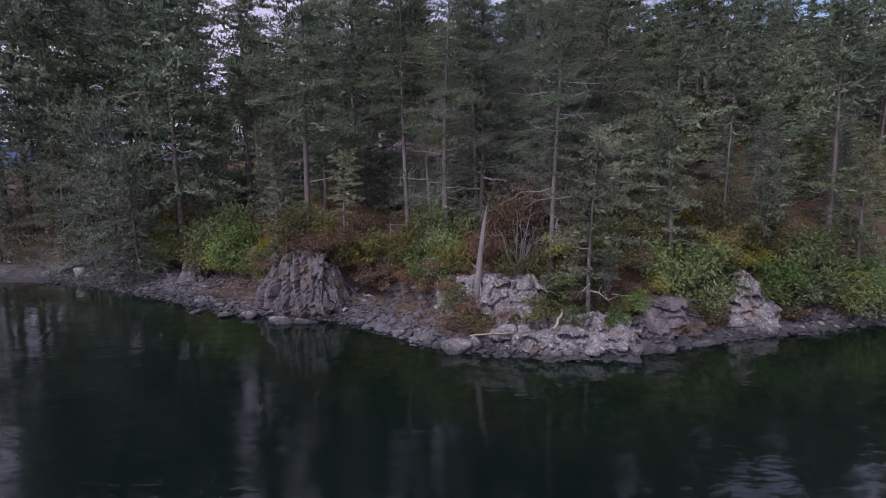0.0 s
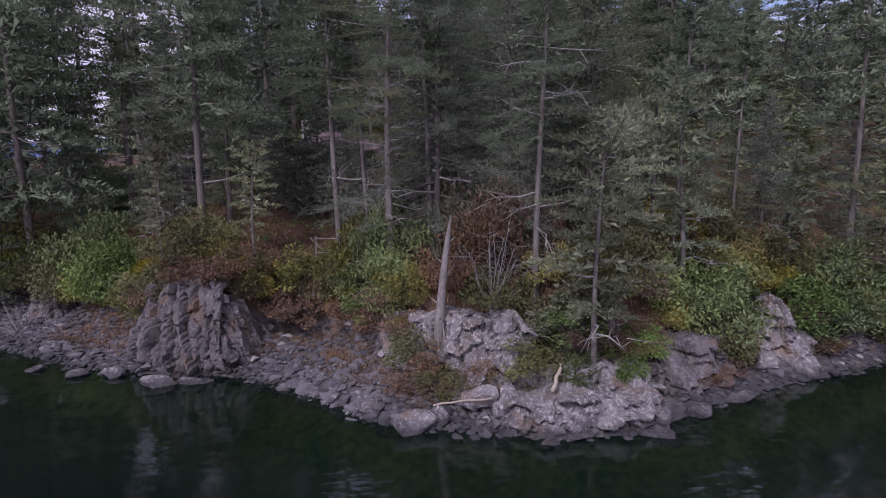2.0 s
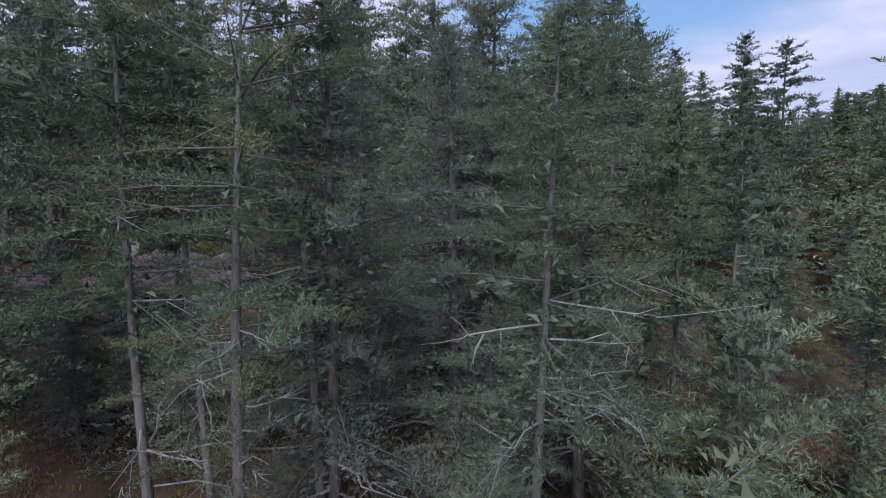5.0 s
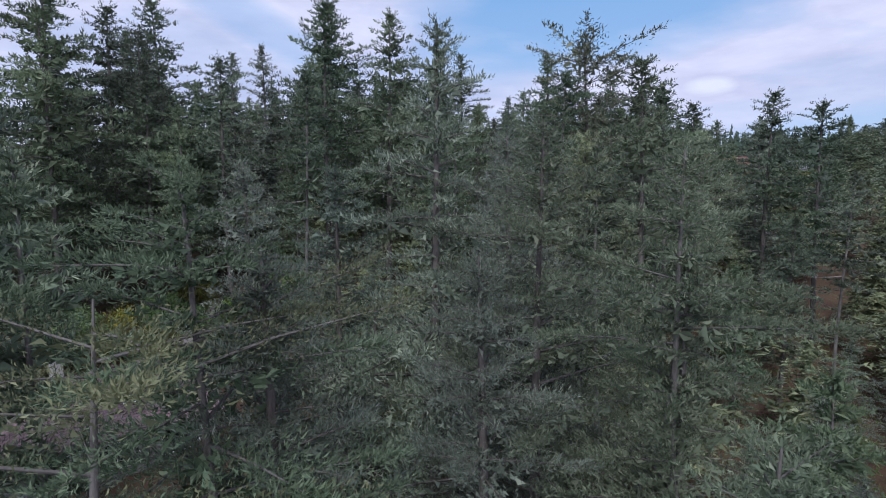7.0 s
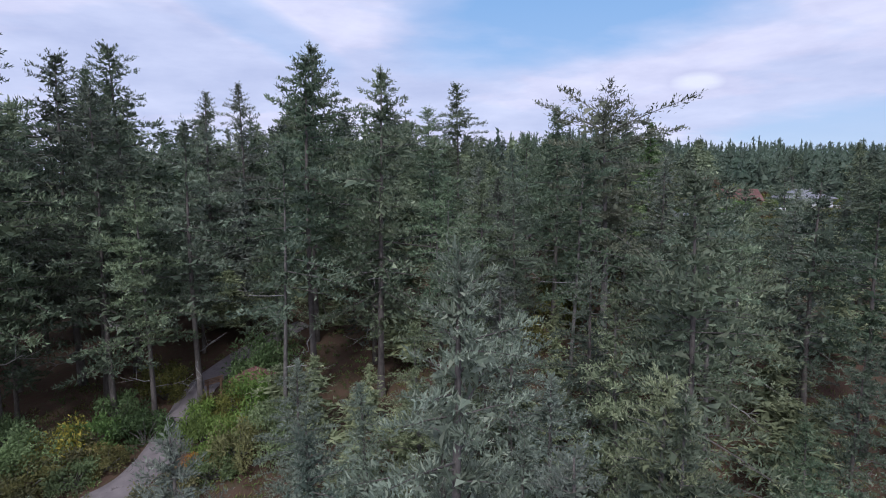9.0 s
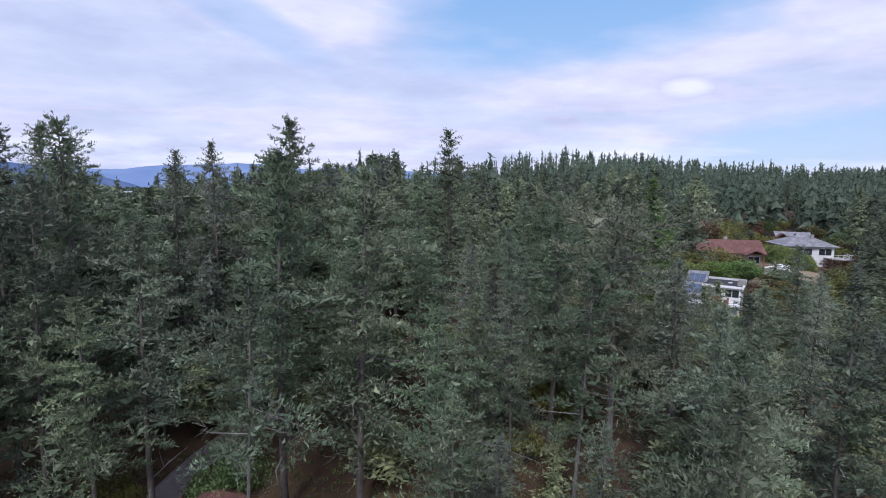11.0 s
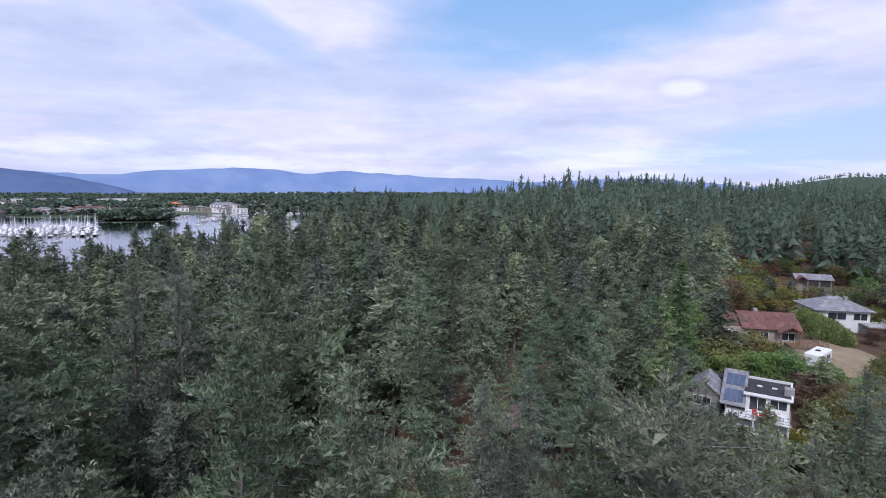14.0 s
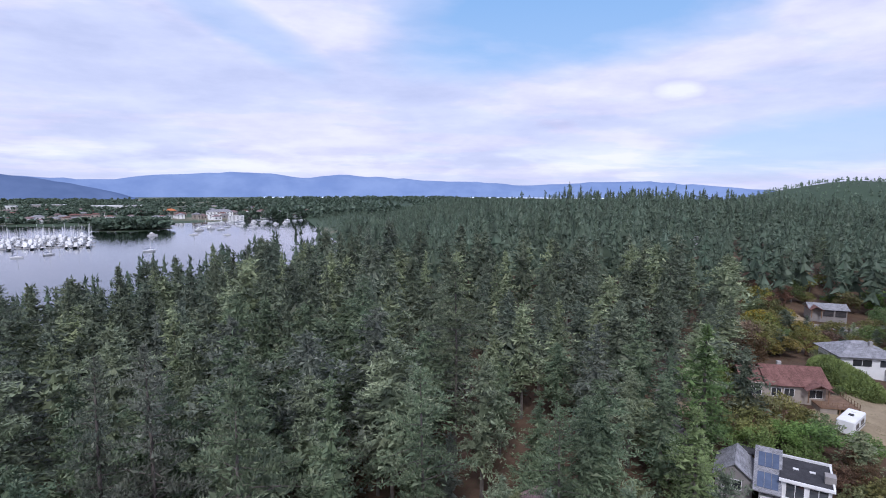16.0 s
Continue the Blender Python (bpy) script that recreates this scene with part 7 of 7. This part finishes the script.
def camper():
    """The white trailer parked on the dry lawn."""
    z = z_at(104.6, 111.8)
    ob = base("camping_trailer", pose(104.6, 111.8, z, 0, 0, 14), "white camping trailer parked on dry grass", "trailer")
    bm = boxed(-3.0, -1.2, 0.55, 3.0, 1.2, 2.75, bevel=0.16)
    part("body", bm, "white", ob)
    part("stripe", boxed(-2.85, -1.22, 1.0, 2.85, -1.2, 1.25), "greywall", ob)
    h = part("roof_vent", boxed(-0.5, -0.35, 2.75, 0.2, 0.35, 2.92, bevel=0.05), "black", ob)
    part("roof_unit", boxed(1.2, -0.3, 2.75, 1.9, 0.3, 2.95, bevel=0.05), "white", ob)
    part("rear_opening", boxed(2.98, -0.9, 0.7, 3.04, 0.9, 2.3), "black", ob, "dark rear window and door")
    for x0, x1 in ((-2.3, -1.1), (0.2, 1.6)):
        window(ob, x0, x1, 1.5, 2.15, -1.22, frame_mat="greywall")
    for x in (-0.6, 0.25):
        for y in (-1.15, 0.95):
            bm = bmesh.new()
            bmesh.ops.create_cone(bm, cap_ends=True, segments=16, radius1=0.36, radius2=0.36, depth=0.2, matrix=Matrix.Translation((x, y + 0.1, 0.36)) @ Matrix.Rotation(radians(90), 4, "X"))
            part("tyre", bm, "black", ob)
    v, f = tube([(-3.0, 0, 0.6), (-4.1, 0, 0.55)], [0.06, 0.05], 6)
    part_np("drawbar", v, f, "black", ob)


camper()


def draped(name, pts, width, mat, label, category, lift=0.06):
    """A strip laid over the ground along a line."""
    pts = np.array(pts, float)
    t = np.linspace(0, len(pts) - 1, 50)
    c = np.stack([np.interp(t, np.arange(len(pts)), pts[:, k]) for k in range(2)], -1)
    for _ in range(4):
        c[1:-1] = (c[:-2] + c[2:] + 2 * c[1:-1]) / 4
    d = np.gradient(c, axis=0)
    d /= np.linalg.norm(d, axis=1)[:, None]
    n = np.stack([-d[:, 1], d[:, 0]], -1)
    rows = []
    for k in np.linspace(-1, 1, 7):
        q = c + n * k * width / 2
        rows.append(np.stack([q[:, 0], q[:, 1], height(c[:, 0], c[:, 1], False) * 0.5 + height(q[:, 0], q[:, 1]) * 0.5 + lift + 0.35 - abs(k) ** 4 * 0.3], -1))
    v = np.concatenate(rows)
    idx = np.arange(len(v)).reshape(7, -1)
    f = np.stack([idx[:-1, :-1], idx[1:, :-1], idx[1:, 1:], idx[:-1, 1:]], -1).reshape(-1, 4)
    return tagged(part_np(name, v, f, mat, smooth=True), label, category, kind="structure")


draped("road", [(-10, 86.5), (-5, 87), (-2.2, 88.6), (-0.6, 91), (0.4, 93.5), (1.3, 97), (2.2, 101), (4.0, 105), (8, 109.5), (15, 113)], 3.4, "gravel", "pale gravel drive curving into the firs", "road")
draped("road", [(76, 116), (80, 121), (82, 126), (86, 131), (92, 136)], 3.2, "gravel", "gravel track between the trees", "road")


def patch(name, cx, cy, rx, ry, mat, label, category, lift=0.18):
    r, a = np.meshgrid(np.linspace(0, 1, 9), np.linspace(0, 2 * np.pi, 33))
    k = 1 + 0.18 * np.sin(3 * a + cx) * r
    x, y = cx + rx * r * np.cos(a) * k, cy + ry * r * np.sin(a) * k
    z = height(x, y) + lift * (1 - r ** 6) - 0.1 * r ** 6
    idx = np.arange(x.size).reshape(x.shape)
    f = np.stack([idx[:-1, :-1], idx[1:, :-1], idx[1:, 1:], idx[:-1, 1:]], -1).reshape(-1, 4)
    return tagged(part_np(name, np.stack([x, y, z], -1).reshape(-1, 3), f, mat, smooth=True), label, category, kind="structure")


patch("lawn", 112, 113, 13, 8, "straw", "dry straw-coloured lawn round the trailer", "lawn")
patch("lawn", 112, 103, 10, 6, "lawn", "green lawn below the houses", "lawn")
patch("lawn", 90, 131, 4.5, 4, "straw", "bare brown bark bed among the trees", "lawn")
patch("lawn", -26, 68, 6, 4, "lawn", "green lawn beside the shore house", "lawn")
patch("lawn", 176, 168, 12, 9, "straw", "dry brown slope below the wood", "lawn")


def hedge():
    """The long clipped hedge between the houses."""
    ob = base("hedge", pose(126.5, 124.5, z_at(126.5, 124.5) - 0.2, 0, 0, 55), "long dense bright green hedge", "hedge")
    r = np.random.default_rng(44)
    n = 9000
    u, a = r.uniform(-1, 1, n), r.uniform(0, np.pi, n)
    end = np.sqrt(np.clip(1 - np.abs(u) ** 5, 0, 1))
    rad = 1 + 0.10 * np.sin(u * 14) + r.normal(0, 0.05, n)
    p = np.stack([u * 10.5, np.cos(a) * 2.9 * end * rad, 0.3 + np.sin(a) * 3.1 * end * rad], -1)
    d = np.stack([u * 0.3, np.cos(a), np.sin(a)], -1) + r.normal(0, 0.6, (n, 3))
    v, f = blades(p, d, 0.5 * r.uniform(0.6, 1.4, n), 0.28 * r.uniform(0.6, 1.4, n), r)
    part_np("leaves", v, f, "hedge", ob)
    v, f = ICO[3]
    part_np("core", v * (10, 2.5, 2.7) + (0, 0, 0.3), f, "green", ob, "dark inner hedge")


hedge()


# ---------------------------------------------------------------- harbour and town
def boat_proto(kind, m):
    """A moored boat: sail boats have a mast and boom, motor boats a tall cabin."""
    ob = base("sail_boat" if kind == "sail" else "motor_boat", m, "white moored sail boat with a bare mast" if kind == "sail" else "white moored motor boat with a cabin", "boat", "moored boats")
    L, W, H = (10, 3.0, 1.1) if kind == "sail" else (11, 3.6, 1.4)
    u = np.linspace(-0.5, 0.5, 9)
    w = W / 2 * np.clip(1 - (np.clip(u + 0.05, 0, 1) / 0.56) ** 2.2, 0.02, 1)
    rows = [np.stack([u * L, -w, np.full(9, H) + np.clip(u, 0, 1) * 0.6], -1), np.stack([u * L * 0.94, -w * 0.75, np.full(9, -0.2)], -1),
            np.stack([u * L * 0.94, w * 0.75, np.full(9, -0.2)], -1), np.stack([u * L, w, np.full(9, H) + np.clip(u, 0, 1) * 0.6], -1), np.stack([u * L, -w, np.full(9, H) + np.clip(u, 0, 1) * 0.6], -1)]
    v = np.concatenate(rows)
    idx = np.arange(len(v)).reshape(5, 9)
    f = np.stack([idx[:-1, :-1], idx[:-1, 1:], idx[1:, 1:], idx[1:, :-1]], -1).reshape(-1, 4)
    part_np("hull", v, f, "white", ob)
    if kind == "sail":
        part("cabin", boxed(-1.5, -0.8, H, 2.0, 0.8, H + 0.6, bevel=0.15), "white", ob)
        v, f = tube([(0.6, 0, H), (0.6, 0, H + 12.5)], [0.16, 0.10], 5)
        part_np("mast", v, f, "white", ob)
        v, f = tube([(0.6, 0, H + 1.6), (-4.0, 0, H + 1.7)], [0.22, 0.18], 5)
        part_np("boom", v, f, "panel", ob, "boom with a blue sail cover")
    else:
        part("cabin", boxed(-3.2, -1.4, H, 2.2, 1.4, H + 1.7, bevel=0.25), "white", ob)
        part("flybridge", boxed(-2.2, -1.1, H + 1.7, 0.6, 1.1, H + 2.8, bevel=0.2), "white", ob)
        part("windows", boxed(-2.9, -1.43, H + 0.8, 2.0, 1.43, H + 1.3), "glass", ob)
    return ob


r = np.random.default_rng(9)
BOATS = {}


def boat(kind, x, y, turn, size):
    m = Matrix.LocRotScale((x, y, 0.0), Euler((0, 0, turn)), (size, size, size))
    if kind not in BOATS:
        BOATS[kind] = boat_proto(kind, m)
        return
    copy_thing(BOATS[kind], m).matrix_basis = m


# rows of berths along the floating docks
for row in range(7):
    y0 = 770 + row * 22
    x1 = -96 - row * 3 - (row % 2) * 8
    d = base("floating_dock", pose(0, 0, 0), "long grey floating dock of the marina", "dock", "marina docks")
    part("deck", boxed(x1 - 190, y0 + 9.5, -0.3, x1 + 6, y0 + 12, 0.55), "concrete", d)
    for i in range(19):
        for side in (0, 1):
            if r.uniform() < 0.14:
                continue
            x = x1 - i * 10 + r.uniform(-1.5, 1.5)
            boat("sail" if r.uniform() < 0.5 else "motor", x, y0 + (3.5 if side else 18), radians(90 if side else -90) + r.normal(0, 0.05), r.uniform(1.0, 1.5))
for x, y in [(-30, 700), (-118, 705), (-140, 690), (-40, 905), (20, 980), (38, 1010), (52, 985), (30, 1060), (70, 1090), (85, 1060), (100, 1010), (95, 1140), (110, 1100), (130, 1120), (150, 1090), (60, 1150), (40, 1130), (75, 1180), (20, 1130), (120, 1170), (150, 1160),
             (170, 1110), (180, 1150), (12, 900), (55, 880), (90, 1190), (200, 1180), (64, 1040), (36, 1090), (110, 1050), (190, 1215), (215, 1200), (145, 1200), (48, 1165), (98, 1205)]:
    boat("sail" if r.uniform() < 0.7 else "motor", x, y, r.uniform(-0.5, 0.5) + 0.3, r.uniform(0.95, 1.3))


def building(x, y, w, d, h, mat, roof_mat, label, turn=0.0, flat=False, floors=2):
    ob = base("building", pose(x, y, z_at(x, y) - 0.5, 0, 0, turn), label, "building", "waterfront buildings")
    wall_with_gable(ob, -w / 2, w / 2, -d / 2, d / 2, -2, h, mat)
    if flat:
        part("roof", boxed(-w / 2 - 0.4, -d / 2 - 0.4, h, w / 2 + 0.4, d / 2 + 0.4, h + 0.5), roof_mat, ob)
    else:
        roof(ob, hip(-w / 2, w / 2, -d / 2, d / 2, h, h + min(w, d) * 0.25, 0.8), roof_mat)
    n = max(int(w / 7), 1)
    for k in range(floors):
        for i in range(n):
            cx = -w / 2 + (i + 0.5) * w / n
            part("window", boxed(cx - 1.5, -d / 2 - 0.12, k * h / floors + 0.9, cx + 1.5, -d / 2 - 0.02, k * h / floors + 0.9 + h / floors * 0.45), "glass", ob)


building(92, 1240, 30, 12, 9, "white", "white", "long white waterfront hotel of five floors", -8, True, 5)
building(48, 1262, 18, 12, 8, "white", "tile_grey", "white waterfront building with balconies", 5, True, 4)
building(18, 1278, 17, 12, 9, "tanwall", "tile_grey", "tan waterfront apartment house", 8, False, 3)
building(-12, 1290, 15, 12, 8, "white", "tile_grey", "white waterfront apartment house", 0, False, 3)
building(66, 1380, 56, 20, 10, "white", "tile_grey", "large pale hall behind the waterfront", 0, False, 2)
building(-40, 1500, 30, 18, 9, "tanwall", "orange_roof", "building with a bright orange roof", 10, False, 2)
building(-190, 1900, 130, 30, 11, "white", "white", "very long white shed on the plain", 0, True, 1)
building(-520, 1950, 160, 30, 10, "white", "white", "very long white shed on the plain", 0, True, 1)
building(-390, 2050, 90, 30, 10, "greywall", "white", "long pale shed on the plain", 0, True, 1)
for i in range(120):
    x, y = r.uniform(-520, 420), 1230 + 700 * r.uniform(0, 1) ** 1.4
    if z_at(x, y) < 1.5:
        continue
    w = r.uniform(9, 22)
    building(x, y, w, w * 0.6, r.uniform(5, 8), ["white", "tanwall", "greywall", "white"][i % 4], ["tile_grey", "tile_red", "tile_brown"][i % 3], ["small white town house", "small tan town house", "small grey town house", "small white town house"][i % 4], r.uniform(-30, 30), False, 1)
building(-75, 1045, 12, 8, 4, "white", "tile_grey", "small house on the wooded headland", 10, False, 1)
building(150, 330, 14, 9, 4, "greywall", "tile_grey", "grey roof among the firs on the ridge", 20, False, 1)
building(255, 265, 15, 10, 5, "white", "white", "pale house on the ridge among firs", -30, True, 1)

spots = []
rr = np.random.default_rng(21)
tx, ty = rr.uniform(-900, 1500, 7500), 1190 + 2000 * rr.uniform(0, 1, 7500) ** 1.5
tg, thick = height(tx, ty), fbm(tx / 160, ty / 160, 3, 8)
for x, y, g, q in zip(tx, ty, tg, thick):
    if g > 1.2 and q > 0.48:
        spots.append((x, y, g, g + rr.uniform(7, 15 if x < 90 else 22)))
for i in range(150):
    a, q = rr.uniform(0, 6.28), math.sqrt(rr.uniform(0, 1))
    x, y = -78 + 52 * q * math.cos(a), 1042 + 30 * q * math.sin(a)
    g = z_at(x, y)
    if g > 0.6:
        spots.append((x, y, g, g + rr.uniform(9, 17)))
for x in np.arange(-420, 330, 9.0):
    y = np.interp(x, [-900, -300, -180, -60, 70, 330], [1330, 1225, 1180, 1200, 1225, 1270]) + rr.uniform(10, 40)
    if not -30 < x < 100:
        spots.append((x, y, 1.5, rr.uniform(9, 15) if x < 100 else rr.uniform(16, 26)))
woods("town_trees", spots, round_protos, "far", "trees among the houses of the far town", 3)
spots = []
tx, ty = rr.uniform(600, 2300, 6500), rr.uniform(250, 1900, 6500)
tg = height(tx, ty)
for x, y, g in zip(tx, ty, tg):
    if g > 2 and abs(math.degrees(math.atan2(x - 14, y - 67)) - 52) < 20:
        spots.append((x, y, g, g + rr.uniform(7, 13)))
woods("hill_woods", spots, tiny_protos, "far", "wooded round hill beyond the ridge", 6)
make_stones()
